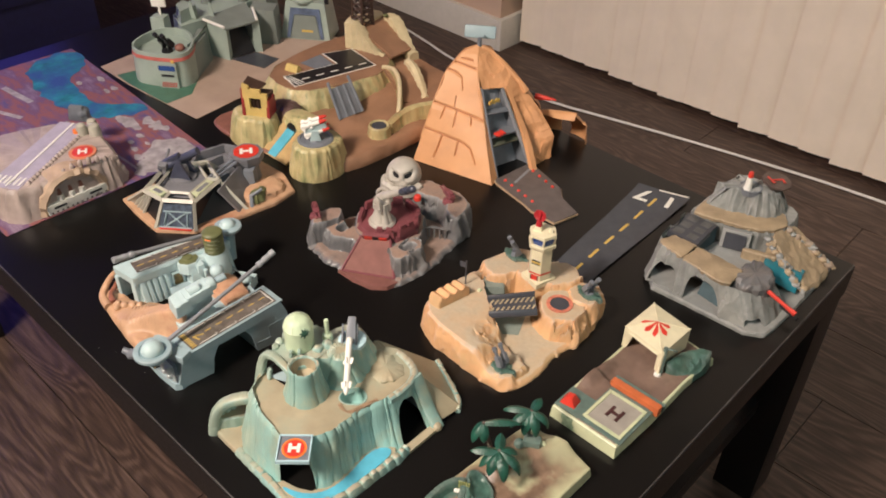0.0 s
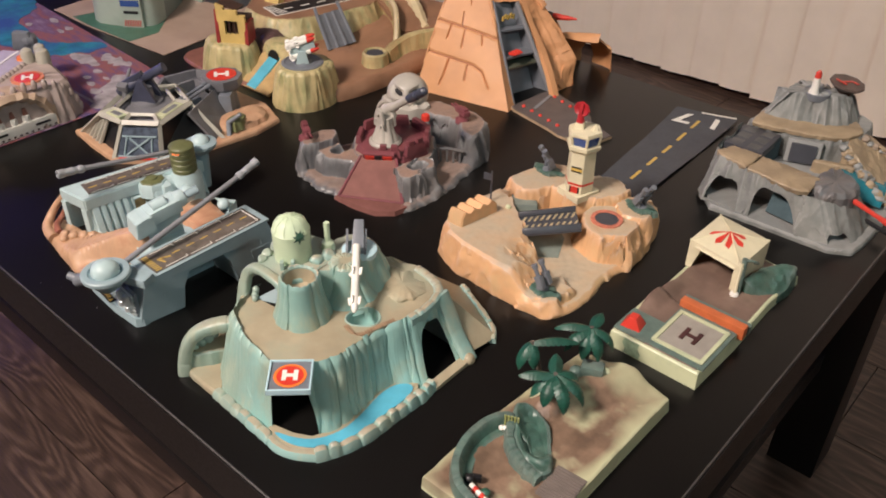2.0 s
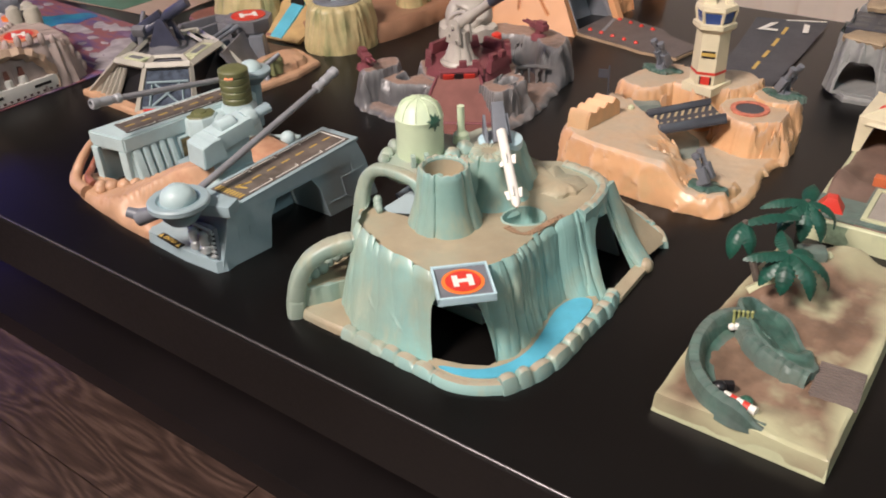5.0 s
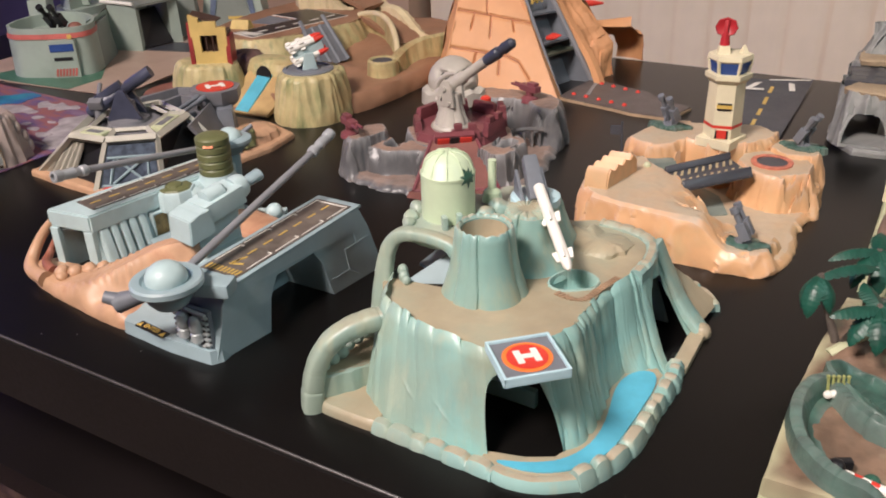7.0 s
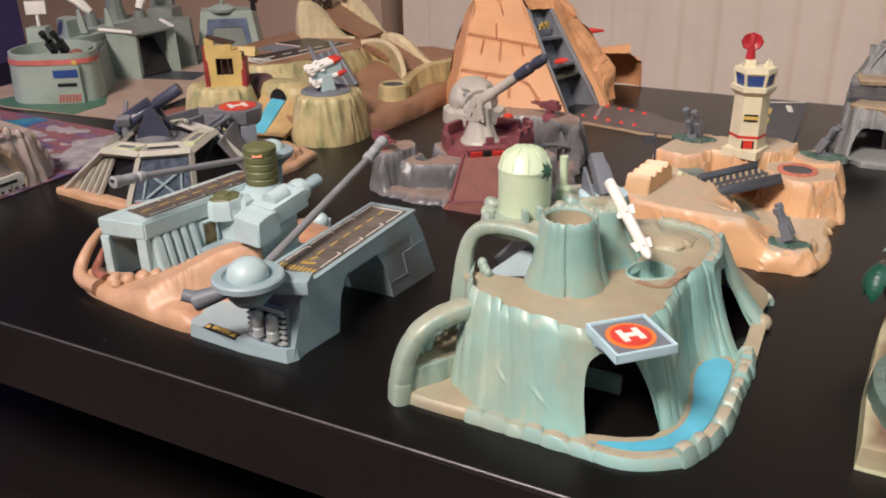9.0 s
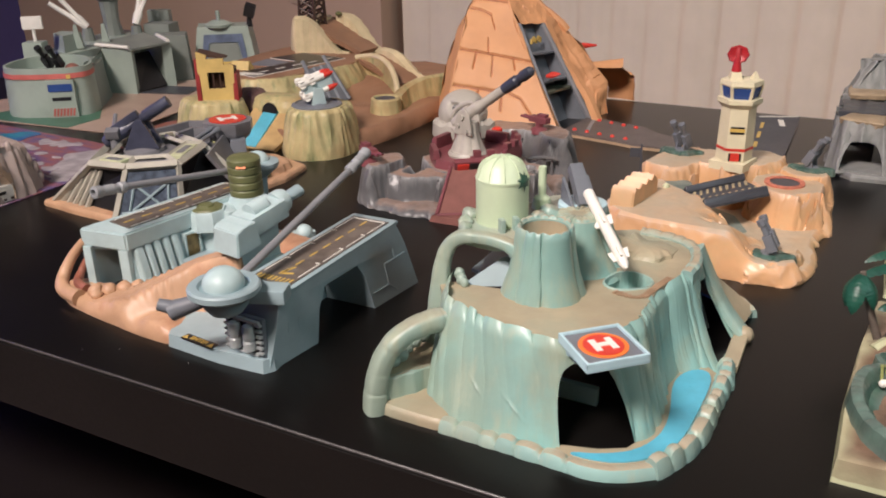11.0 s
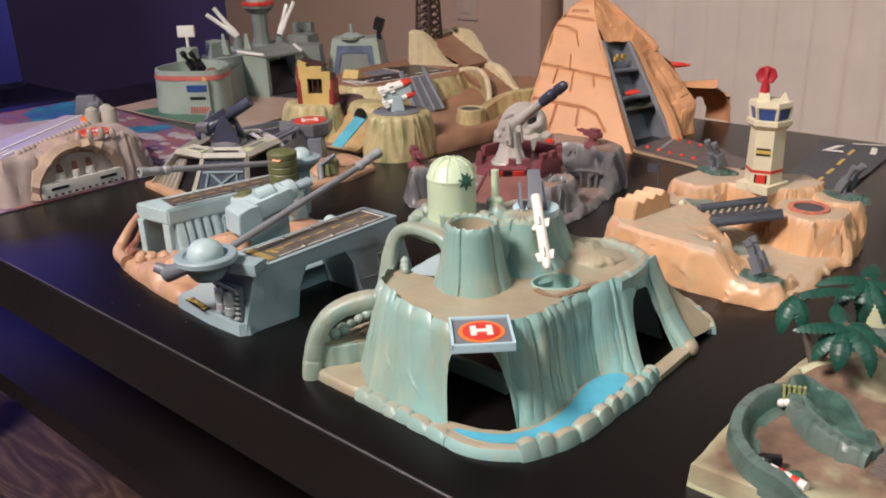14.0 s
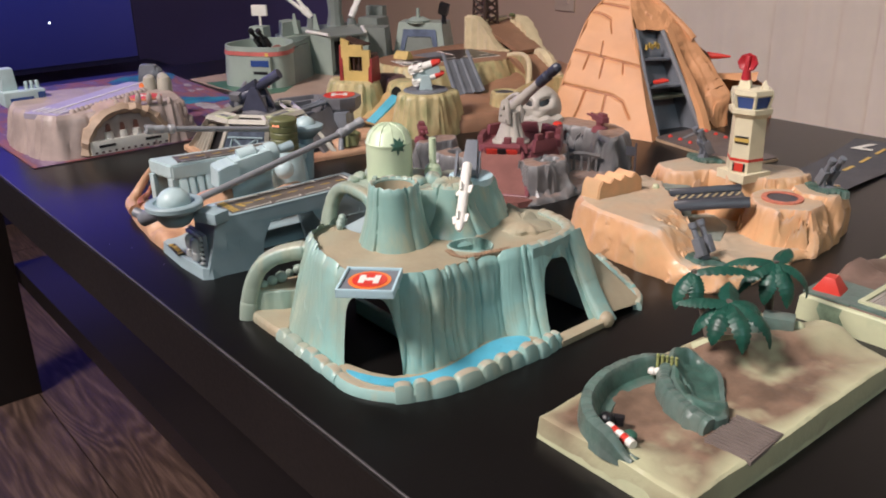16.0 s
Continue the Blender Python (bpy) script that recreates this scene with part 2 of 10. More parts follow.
BUNKER = material("sandy_grey_rock_plastic", (0.39, 0.315, 0.285), 0.45, var=0.14, scale=40, bump=0.12)
BUNKTAN = material("tan_orange_rock_plastic", (0.42, 0.30, 0.19), 0.45, var=0.12)
HEXDK = material("dark_lilac_grey_plastic", (0.17, 0.17, 0.185), 0.42, var=0.12)
HEXLT = material("bone_grey_frame_plastic", (0.42, 0.40, 0.335), 0.42, var=0.08)
PANELBL = material("blue_panel_sticker", (0.08, 0.10, 0.135), 0.35, var=0.35, scale=180)
TABLE = material("black_brown_laminate", (0.0050, 0.0046, 0.0043), 0.30, var=0.2, scale=6, bump=0.05, fine=900, spec=0.36)
# table sides made lighter in colour for the light that falls on them
TABLESIDE = material("black_brown_lit_side", (0.0090, 0.0074, 0.0068), 0.45, var=0.2, scale=8, bump=0.05)
# paler colour along the table edge stands for its bright glint
TABLERIM = material("laminate_edge_glint", (0.05, 0.045, 0.045), 0.38, var=0.3, scale=60, bump=0.02, spec=1.0)
SALMONRED = material("faded_red_paint", (0.50, 0.13, 0.11), 0.45, var=0.12)
BEZEL = material("screen_tinted_plastic", (0.016, 0.016, 0.06), 0.3, var=0.1, bump=0.02)
TABLEEDGE = material("black_brown_edge", (0.0085, 0.0062, 0.0062), 0.40, var=0.2, scale=8, bump=0.05)
FLOOR = wood_floor()
GAP = material("plank_gap", (0.04, 0.025, 0.02), 0.8, var=0.1)
WALL = material("beige_wall_paint", (0.61, 0.43, 0.325), 0.75, var=0.03, scale=4, bump=0.25, fine=160)
# blue glow on the wall round the screen, put into its colour
WALLGLOW = material("wall_paint_with_blue_glow", (0.11, 0.092, 0.28), 0.8, var=0.05, scale=4, bump=0.2, fine=160)
CEILP = material("white_ceiling_paint", (0.72, 0.69, 0.64), 0.9, var=0.02, scale=5)
BLIND = material("cream_vinyl_blind", (0.88, 0.76, 0.64), 0.5, var=0.03, scale=12, bump=0.05)
PLATE = material("beige_socket_plastic", (0.64, 0.49, 0.39), 0.4, var=0.02)
TRIM = material("white_trim_paint", (0.70, 0.65, 0.58), 0.45, var=0.03)
CABLE = material("white_cable", (0.75, 0.72, 0.68), 0.4, var=0.03)
BLACK = material("black_plastic", (0.012, 0.012, 0.014), 0.35, var=0.1, bump=0.02)
SCREEN = screen_material()
BROWNLAT = material("dark_brown_plastic", (0.055, 0.03, 0.022), 0.45, var=0.15)
GREENMAT = material("green_print", (0.06, 0.15, 0.10), 0.45, var=0.12)
SHEETTAN = material("tan_printed_card", (0.42, 0.31, 0.25), 0.45, var=0.10, scale=9, bump=0.03, other=(0.32, 0.23, 0.18), share=0.2)
LED = material("standby_light", (0.8, 0.85, 1.0), 0.3)
LED.node_tree.nodes["Principled BSDF"].inputs["Emission Color"].default_value = (0.8, 0.9, 1.0, 1)
LED.node_tree.nodes["Principled BSDF"].inputs["Emission Strength"].default_value = 3.0


def poster_material():
    """A printed landscape: rust and violet ground, a turquoise river, pale rocks."""
    m = bpy.data.materials.new("printed_landscape_card")
    m.use_nodes = True
    n, l = m.node_tree.nodes, m.node_tree.links
    b = n["Principled BSDF"]
    b.inputs["Roughness"].default_value = 0.55
    co = n.new("ShaderNodeTexCoord")
    a = n.new("ShaderNodeTexNoise")
    a.inputs["Scale"].default_value, a.inputs["Detail"].default_value, a.inputs["Roughness"].default_value = 8, 8, 0.65
    mp = n.new("ShaderNodeMapping")
    mp.inputs["Scale"].default_value, mp.inputs["Rotation"].default_value = (0.8, 2.6, 1.0), (0, 0, 0.25)
    l.new(co.outputs["Object"], mp.inputs[0])
    l.new(mp.outputs[0], a.inputs["Vector"])
    cr = n.new("ShaderNodeValToRGB")
    els = cr.color_ramp.elements
    els[0].position, els[0].color = 0.30, (0.030, 0.045, 0.125, 1)
    els[1].position, els[1].color = 0.75, (0.42, 0.38, 0.42, 1)
    for p, c in ((0.40, (0.10, 0.075, 0.185, 1)), (0.50, (0.26, 0.095, 0.085, 1)), (0.56, (0.14, 0.075, 0.15, 1)), (0.64, (0.25, 0.18, 0.25, 1))):
        els.new(p).color = c
    l.new(a.outputs["Fac"], cr.inputs[0])
    l.new(cr.outputs[0], b.inputs["Base Color"])
    return m


POSTER = poster_material()
RIVER = material("turquoise_print", (0.02, 0.20, 0.27), 0.55, var=0.4, scale=30, bump=0.0, other=(0.03, 0.075, 0.26), share=0.45)
PALEROCK = material("pale_rock_print", (0.33, 0.30, 0.31), 0.55, var=0.25, scale=60, bump=0.0)

# ---- mesh helpers ----
ORIGIN = {}


def thing(name, x, y, label, category, z=0.0, group="", kind=""):
    ob = new(name)
    ob.empty_display_size = 0.02
    ob.location = (x, y, T + z)
    ORIGIN[ob.name] = Vector((x, y, z))
    return tagged(ob, label, category, group, kind)


def root_of(ob):
    while ob.parent:
        ob = ob.parent
    return ob


def mesh_from(name, bm, mats, org, smooth=35):
    bmesh.ops.remove_doubles(bm, verts=bm.verts, dist=1e-6)
    bmesh.ops.recalc_face_normals(bm, faces=bm.faces)
    me = bpy.data.meshes.new(name)
    bmesh.ops.translate(bm, verts=bm.verts, vec=-org)
    bm.to_mesh(me)
    bm.free()
    for m in mats if isinstance(mats, (list, tuple)) else (mats,):
        me.materials.append(m)
    if smooth:
        me.polygons.foreach_set("use_smooth", [True] * len(me.polygons))
        me.set_sharp_from_angle(angle=radians(smooth))
    return me


def part(name, bm, mats, parent, label="", smooth=35):
    """One mesh under a thing or a part; its coordinates are the table's (z = 0 on the table top)."""
    ob = new(name, mesh_from(name, bm, mats, ORIGIN[root_of(parent).name], smooth))
    ob.parent = parent
    if label:
        ob["label"] = label
    return ob


def solid(name, bm, mats, label, category, org, group="", kind="", smooth=35):
    """A top-level thing made of a single mesh."""
    o = Vector(org)
    ob = new(name, mesh_from(name, bm, mats, o, smooth))
    ob.location = (o.x, o.y, o.z + T)
    ORIGIN[ob.name] = o
    return tagged(ob, label, category, group, kind)


def B():
    return bmesh.new()


def at(x, y, z, rz=0, rx=0, ry=0):
    return pose(x, y, z, rx, ry, rz)


def poly3(bm, pts):
    return bm.faces.new([bm.verts.new(p) for p in pts])


def loft(bm, rings, cap0=True, cap1=True, closed=True):
    vs = [[bm.verts.new(p) for p in r] for r in rings]
    k = len(vs[0])
    for a, b in zip(vs, vs[1:]):
        for i in range(k if closed else k - 1):
            j = (i + 1) % k
            bm.faces.new((a[i], a[j], b[j], b[i]))
    if cap0:
        bm.faces.new(vs[0])
    if cap1:
        bm.faces.new(vs[-1])
    return vs


def fan(bm, ring):
    """Closes a ring of vertices with triangles to its middle."""
    mid = bm.verts.new(sum((v.co for v in ring), Vector((0, 0, 0))) / len(ring))
    for i, v in enumerate(ring):
        bm.faces.new((v, ring[(i + 1) % len(ring)], mid))


def lumpy(bm, pts, w, h, lump=0.25, wave=0.007, seed=1, z0=None, k=None):
    """A low ridge along pts with rounded, uneven stones: half width w, height h over the line."""
    line = smooth_line(pts, False, 2)
    total = sum((b - a).length for a, b in zip(line, line[1:]))
    n = k or max(12, int(total / 0.0011))
    line = resample(line, n, False)
    rings, phase = [], 0.0
    rnd = random.Random(seed)
    step, tall, wide = wave, 1.0, 1.0
    for i, p in enumerate(line):
        d = line[min(n - 1, i + 1)] - line[max(0, i - 1)]
        s = Vector((-d.y, d.x, 0)).normalized()
        if phase > 1:
            phase, step, tall, wide = 0.0, wave * rnd.uniform(0.6, 1.5), rnd.uniform(0.75, 1.15), rnd.uniform(0.85, 1.15)
        phase += (total / n) / step
        q = 1 - lump + lump * abs(math.sin(math.pi * min(1, phase))) ** 0.5
        hh, ww = h * q * (tall * lump * 2 + 1 - lump * 2), w * (0.6 + 0.4 * q) * wide
        low = Vector((0, 0, -p.z if z0 is None else z0 - p.z))
        rings.append([p + s * ww + low, p + s * ww * 0.92 + Vector((0, 0, hh * 0.5)), p + s * ww * 0.5 + Vector((0, 0, hh * 0.92)), p + Vector((0, 0, hh)), p - s * ww * 0.5 + Vector((0, 0, hh * 0.92)), p - s * ww * 0.92 + Vector((0, 0, hh * 0.5)), p - s * ww + low])
    loft(bm, rings)


def box(bm, m, sx, sy, sz, bev=0.0, tx=1.0, ty=1.0):
    """A box on m's xy plane, centred, its top scaled by tx, ty."""
    ring = lambda z, a, b: [m @ Vector((x * sx / 2 * a, y * sy / 2 * b, z)) for x, y in ((-1, -1), (1, -1), (1, 1), (-1, 1))]
    vs = loft(bm, [ring(0, 1, 1), ring(sz, tx, ty)])
    if bev:
        es = {e for r in vs for v in r for e in v.link_edges}
        bmesh.ops.bevel(bm, geom=list(es), offset=bev, segments=2, profile=0.7, affect="EDGES")


def prism(bm, poly, z0, z1, inset=0.0, m=None):
    """A polygon drawn up from z0 to z1; inset: how far the top draws in."""
    top = offset(poly, inset) if inset else poly
    f = (lambda p: m @ Vector(p)) if m else (lambda p: Vector(p))
    loft(bm, [[f((x, y, z0)) for x, y in poly], [f((x, y, z1)) for x, y in top]])


def lathe(bm, m, prof, k=24, cap0=True, cap1=True, sx=1.0, sy=1.0, turn=0.0):
    rings = []
    for r, z in prof:
        rings.append([m @ Vector((r * sx * math.cos(2 * math.pi * i / k + turn), r * sy * math.sin(2 * math.pi * i / k + turn), z)) for i in range(k)])
    loft(bm, rings, cap0, cap1)


def aim(p0, p1):
    p0, p1 = Vector(p0), Vector(p1)
    return Matrix.Translation(p0) @ (p1 - p0).to_track_quat("Z", "Y").to_matrix().to_4x4()


def tube(bm, p0, p1, r0, r1=None, k=12):
    lathe(bm, aim(p0, p1), [(r0, 0), (r1 if r1 is not None else r0, (Vector(p1) - Vector(p0)).length)], k)


def ball(bm, c, r, k=16, sz=1.0, low=-90):
    prof = [(max(1e-5, r * math.cos(radians(a))), r * sz * math.sin(radians(a))) for a in range(low, 91, 15)]
    lathe(bm, at(*c), prof, k)


def smooth_line(pts, closed=False, times=2):
    for _ in range(times):
        out = []
        k = len(pts)
        for i in range(k if closed else k - 1):
            a, b = Vector(pts[i]), Vector(pts[(i + 1) % k])
            out += [a.lerp(b, 0.25), a.lerp(b, 0.75)]
        if not closed:
            out = [Vector(pts[0])] + out + [Vector(pts[-1])]
        pts = out
    return pts


def resample(pts, k, closed=True):
    pts = [Vector(p) for p in pts]
    if closed:
        pts = pts + [pts[0]]
    d = [0]
    for a, b in zip(pts, pts[1:]):
        d.append(d[-1] + (b - a).length)
    out = []
    j = 0
    for i in range(k):
        s = d[-1] * i / (k if closed else k - 1)
        while j < len(d) - 2 and d[j + 1] < s:
            j += 1
        f = (s - d[j]) / max(1e-9, d[j + 1] - d[j])
        out.append(pts[j].lerp(pts[j + 1], min(1, max(0, f))))
    return out


def normals2(pts):
    out = []
    k = len(pts)
    area2 = sum(pts[i][0] * pts[(i + 1) % k][1] - pts[(i + 1) % k][0] * pts[i][1] for i in range(k))
    s = 1 if area2 > 0 else -1
    for i in range(k):
        a, b = pts[i - 1], pts[(i + 1) % k]
        d = Vector((b[0] - a[0], b[1] - a[1]))
        d.normalize()
        out.append(Vector((d.y, -d.x)) * s)
    return out


def offset(poly, d):
    """The polygon drawn in by d."""
    k = len(poly)
    area2 = sum(poly[i][0] * poly[(i + 1) % k][1] - poly[(i + 1) % k][0] * poly[i][1] for i in range(k))
    s = 1 if area2 > 0 else -1
    out = []
    for i in range(k):
        p, a, b = Vector(poly[i][:2]), Vector(poly[i - 1][:2]), Vector(poly[(i + 1) % k][:2])
        e0, e1 = (p - a).normalized(), (b - p).normalized()
        n0, n1 = Vector((-e0.y, e0.x)) * s, Vector((-e1.y, e1.x)) * s
        h = n0 + n1
        h = h / max(0.25, h.dot(n0)) if h.length > 1e-6 else n0
        q = p + h * d
        out.append((q.x, q.y))
    return out


def sweep(bm, pts, r, k=10, flat=1.0, steps=2):
    """A rounded bar along pts; r: one radius or one for each end."""
    pts = smooth_line(pts, False, steps)
    r0, r1 = r if isinstance(r, tuple) else (r, r)
    rings = []
    for i, p in enumerate(pts):
        a, b = pts[max(0, i - 1)], pts[min(len(pts) - 1, i + 1)]
        q = (b - a).to_track_quat("Z", "Y")
        rr = r0 + (r1 - r0) * i / (len(pts) - 1)
        rings.append([p + q @ Vector((rr * math.cos(2 * math.pi * j / k), rr * flat * math.sin(2 * math.pi * j / k), 0)) for j in range(k)])
    loft(bm, rings)


def ridge(x, y, z, seed):
    """Sharp-crested noise between -1 and 1."""
    return 1 - 2.6 * abs(noise.noise(Vector((x, y, z + 17.3 * seed))))


def facet(p, seed=0):
    """Chiselled faces of angular rock, meeting in creases, between about -1 and 1."""
    best = 9
    for c in noise.voronoi(p)[1]:
        v = noise.cell_vector(c * 7.31 + Vector((seed, 3.1, 1.7))) * 2 - Vector((1, 1, 1))
        best = min(best, (p - c).dot(v) * 1.25 + v.x * 0.30 + 1.0 * (p - c).length_squared)
    d = noise.voronoi(p * 2.1)[0]
    return max(-1.1, min(1.1, best * 0.9 + 0.12 + 0.26 * (d[1] - d[0])))


def cliff(bm, outline, levels, k=120, amp=0.002, freq=90, seed=1, vert=12, cap=True, rounds=2, steps=3, chip=0.0, cells=60, jag=0.0):
    """A rock wall with upright flutes: outline on the ground, levels of (z, how far drawn in)."""
    base = resample(smooth_line([(p[0], p[1], 0) for p in outline], True, rounds), k)
    nn = normals2(base)
    rings = []
    for li in range(len(levels)):
        z, ins = levels[li]
        sub = 1 if li == 0 else steps
        z0, i0 = levels[li - 1] if li else (z, ins)
        for q in range(1, sub + 1):
            f = q / sub
            zz, ii = z0 + (z - z0) * f, i0 + (ins - i0) * f
            edge = 1.0 if 0 < zz < levels[-1][0] - 1e-6 else 0.45
            ring = []
            for p, nv in zip(base, nn):
                g = amp * edge * (ridge(p.x * freq, p.y * freq, zz * vert, seed) + 0.5 * noise.noise(Vector((p.x * freq * 3, p.y * freq * 3, zz * vert * 6 + seed))))
                if chip:
                    g += chip * facet(Vector((p.x * cells, p.y * cells, zz * cells * 0.55)), seed)
                up = jag * ridge(p.x * 70, p.y * 70, 3.0, seed) * zz / levels[-1][0] if jag else 0
                ring.append((p.x - nv.x * (ii - g), p.y - nv.y * (ii - g), zz + up))
            rings.append(ring)
    vs = loft(bm, rings, cap0=False, cap1=False)
    if cap:
        fan(bm, vs[-1])
    return vs


def terrain(bm, outline, fn, k=150, rings=34, wall=0.006, amp=0.0022, freq=80, seed=1, centre=None, rounds=2, rough=0.0006, stone=0.0, cells=70, tiers=5):
    """A moulded landscape on an outline: rock sides, then a surface of heights fn(x, y)."""
    base = resample(smooth_line([(p[0], p[1], 0) for p in outline], True, rounds), k)
    nn = normals2(base)
    c = Vector(centre) if centre else sum((Vector((p.x, p.y)) for p in base), Vector((0, 0))) / k
    out = []
    for f in [0.94 * q / (tiers - 1) for q in range(tiers)]:
        ring = []
        for p, nv in zip(base, nn):
            h = fn(p.x - nv.x * wall, p.y - nv.y * wall)
            z = h * f
            g = amp * (0.35 if f == 0 else 1) * ridge(p.x * freq, p.y * freq, z * 60, seed)
            if stone:
                g += stone * 0.55 * facet(Vector((p.x * cells, p.y * cells, z * cells * 0.6)), seed)
            ring.append((p.x - nv.x * (wall * f * f - g), p.y - nv.y * (wall * f * f - g), z))
        out.append(ring)
    for j in range(rings):
        s = j / (rings - 1) * 0.985
        ring = []
        for p, nv in zip(base, nn):
            q = Vector((p.x - nv.x * (wall + 0.0012), p.y - nv.y * (wall + 0.0012)))
            q = q.lerp(c, s)
            ring.append((q.x, q.y, fn(q.x, q.y) + rough * noise.noise(Vector((q.x * 160, q.y * 160, seed)))))
            if stone:
                way = Vector((fn(q.x + 0.002, q.y) - fn(q.x - 0.002, q.y), fn(q.x, q.y + 0.002) - fn(q.x, q.y - 0.002)))
                if way.length > 0.0010:
                    # chiselled columns: the steep places move in and out by facets
                    g = stone * 0.75 * facet(Vector((q.x * cells, q.y * cells, ring[-1][2] * cells * 0.35)), seed) * min(1, way.length / 0.0025)
                    r = q + way.normalized() * g
                    ring[-1] = (q.x, q.y, fn(r.x, r.y) + rough * noise.noise(Vector((q.x * 160, q.y * 160, seed))))
        out.append(ring)
    return loft(bm, out, cap0=False, cap1=True)


def step01(a, b, x):
    t = min(1, max(0, (x - a) / (b - a)))
    return t * t * (3 - 2 * t)


def hump(x, y, cx, cy, r0, r1):
    """1 within r0 of a point, falling to 0 at r1."""
    return 1 - step01(r0, r1, math.hypot(x - cx, y - cy))


def dist_line(x, y, pts):
    best = 9
    for (x0, y0), (x1, y1) in zip(pts, pts[1:]):
        dx, dy = x1 - x0, y1 - y0
        t = min(1, max(0, ((x - x0) * dx + (y - y0) * dy) / (dx * dx + dy * dy)))
        best = min(best, math.hypot(x - x0 - t * dx, y - y0 - t * dy))
    return best


def shell(bm, low, high, k=160, m=20, amp=0.0015, freq=90, seed=1, holes=(), thick=0.003, closed=False, bulge=0.0, lip=0.0, bumps=0.08, rise=6, gain=None, chip=0.0, cells=60, flare=None):
    """A rock wall between two lines, with arched openings: holes of (start, end, bottom, top), as shares of its length and height."""
    lo, hi = resample([Vector(p) for p in low], k + 1, closed), resample([Vector(p) for p in high], k + 1, closed)
    grid = []
    for i in range(k + 1):
        a, b = lo[i], hi[i]
        nv = Vector(((lo[min(k, i + 1)] - lo[max(0, i - 1)]).y, -(lo[min(k, i + 1)] - lo[max(0, i - 1)]).x, 0)).normalized()
        col = []
        for j in range(m + 1):
            f = j / m
            p = a.lerp(b, f)
            if flare:
                q = a.lerp(b, f ** flare(i / k))
                p.x, p.y = q.x, q.y
            g = amp * (gain(i / k) if gain else 1) * (ridge(p.x * freq - (b - a).x * f * freq, p.y * freq - (b - a).y * f * freq, p.z * rise, seed) + bumps * noise.noise(p * freq * 2.5)) + bulge * math.sin(math.pi * f)
            if chip:
                g += chip * facet(Vector((p.x * cells, p.y * cells, p.z * cells * 0.45)), seed)
            if f > 0.93:
                g += lip
            col.append(bm.verts.new(p + nv * g))
        grid.append(col)
    faces = []
    for i in range(k):
        for j in range(m):
            s, t = (i + 0.5) / k, (j + 0.5) / m
            skip = False
            for s0, s1, t0, t1 in holes:
                if s0 < s < s1:
                    u = abs((s - s0) / (s1 - s0) * 2 - 1)
                    if t0 <= t < t0 + (t1 - t0) * (1 - u ** 4) ** 0.5:
                        skip = True
            if not skip:
                faces.append(bm.faces.new((grid[i][j], grid[i + 1][j], grid[i + 1][j + 1], grid[i][j + 1])))
    bmesh.ops.solidify(bm, geom=faces, thickness=thick)
    loose = [v for v in bm.verts if not v.link_faces]
    bmesh.ops.delete(bm, geom=loose, context="VERTS")


def slab(bm, pts, thick):
    """A flat panel through pts, thickened downwards."""
    p = [Vector(q) for q in pts]
    nv = (p[1] - p[0]).cross(p[2] - p[0]).normalized()
    if nv.z < 0:
        nv = -nv
    loft(bm, [[q - nv * thick for q in p], p])


def letter_h(bm, m, w, h, s, d=0.0006):
    for x in (-w / 2 + s / 2, w / 2 - s / 2):
        box(bm, m @ at(x, 0, 0), s, h, d)
    box(bm, m, w - 2 * s, s, d)


def letters(name, words, m, size, mat, parent, label="", bold=0.0):
    cu = bpy.data.curves.new(name, "FONT")
    cu.body, cu.size, cu.align_x, cu.align_y, cu.extrude = words, size, "CENTER", "CENTER", 0.0002
    cu.offset = bold
    tmp = bpy.data.objects.new(name, cu)
    me = bpy.data.meshes.new_from_object(tmp)
    bpy.data.objects.remove(tmp)
    me.transform(Matrix.Translation(-ORIGIN[root_of(parent).name]) @ m)
    me.materials.append(mat)
    ob = new(name, me)
    ob.parent = parent
    if label:
        ob["label"] = label
    return ob


def ring_flat(bm, m, r0, r1, z, k=28):
    lathe(bm, m, [(r0, 0), (r0, z), (r1, z), (r1, 0)], k, False, False)


# ---- the room ----


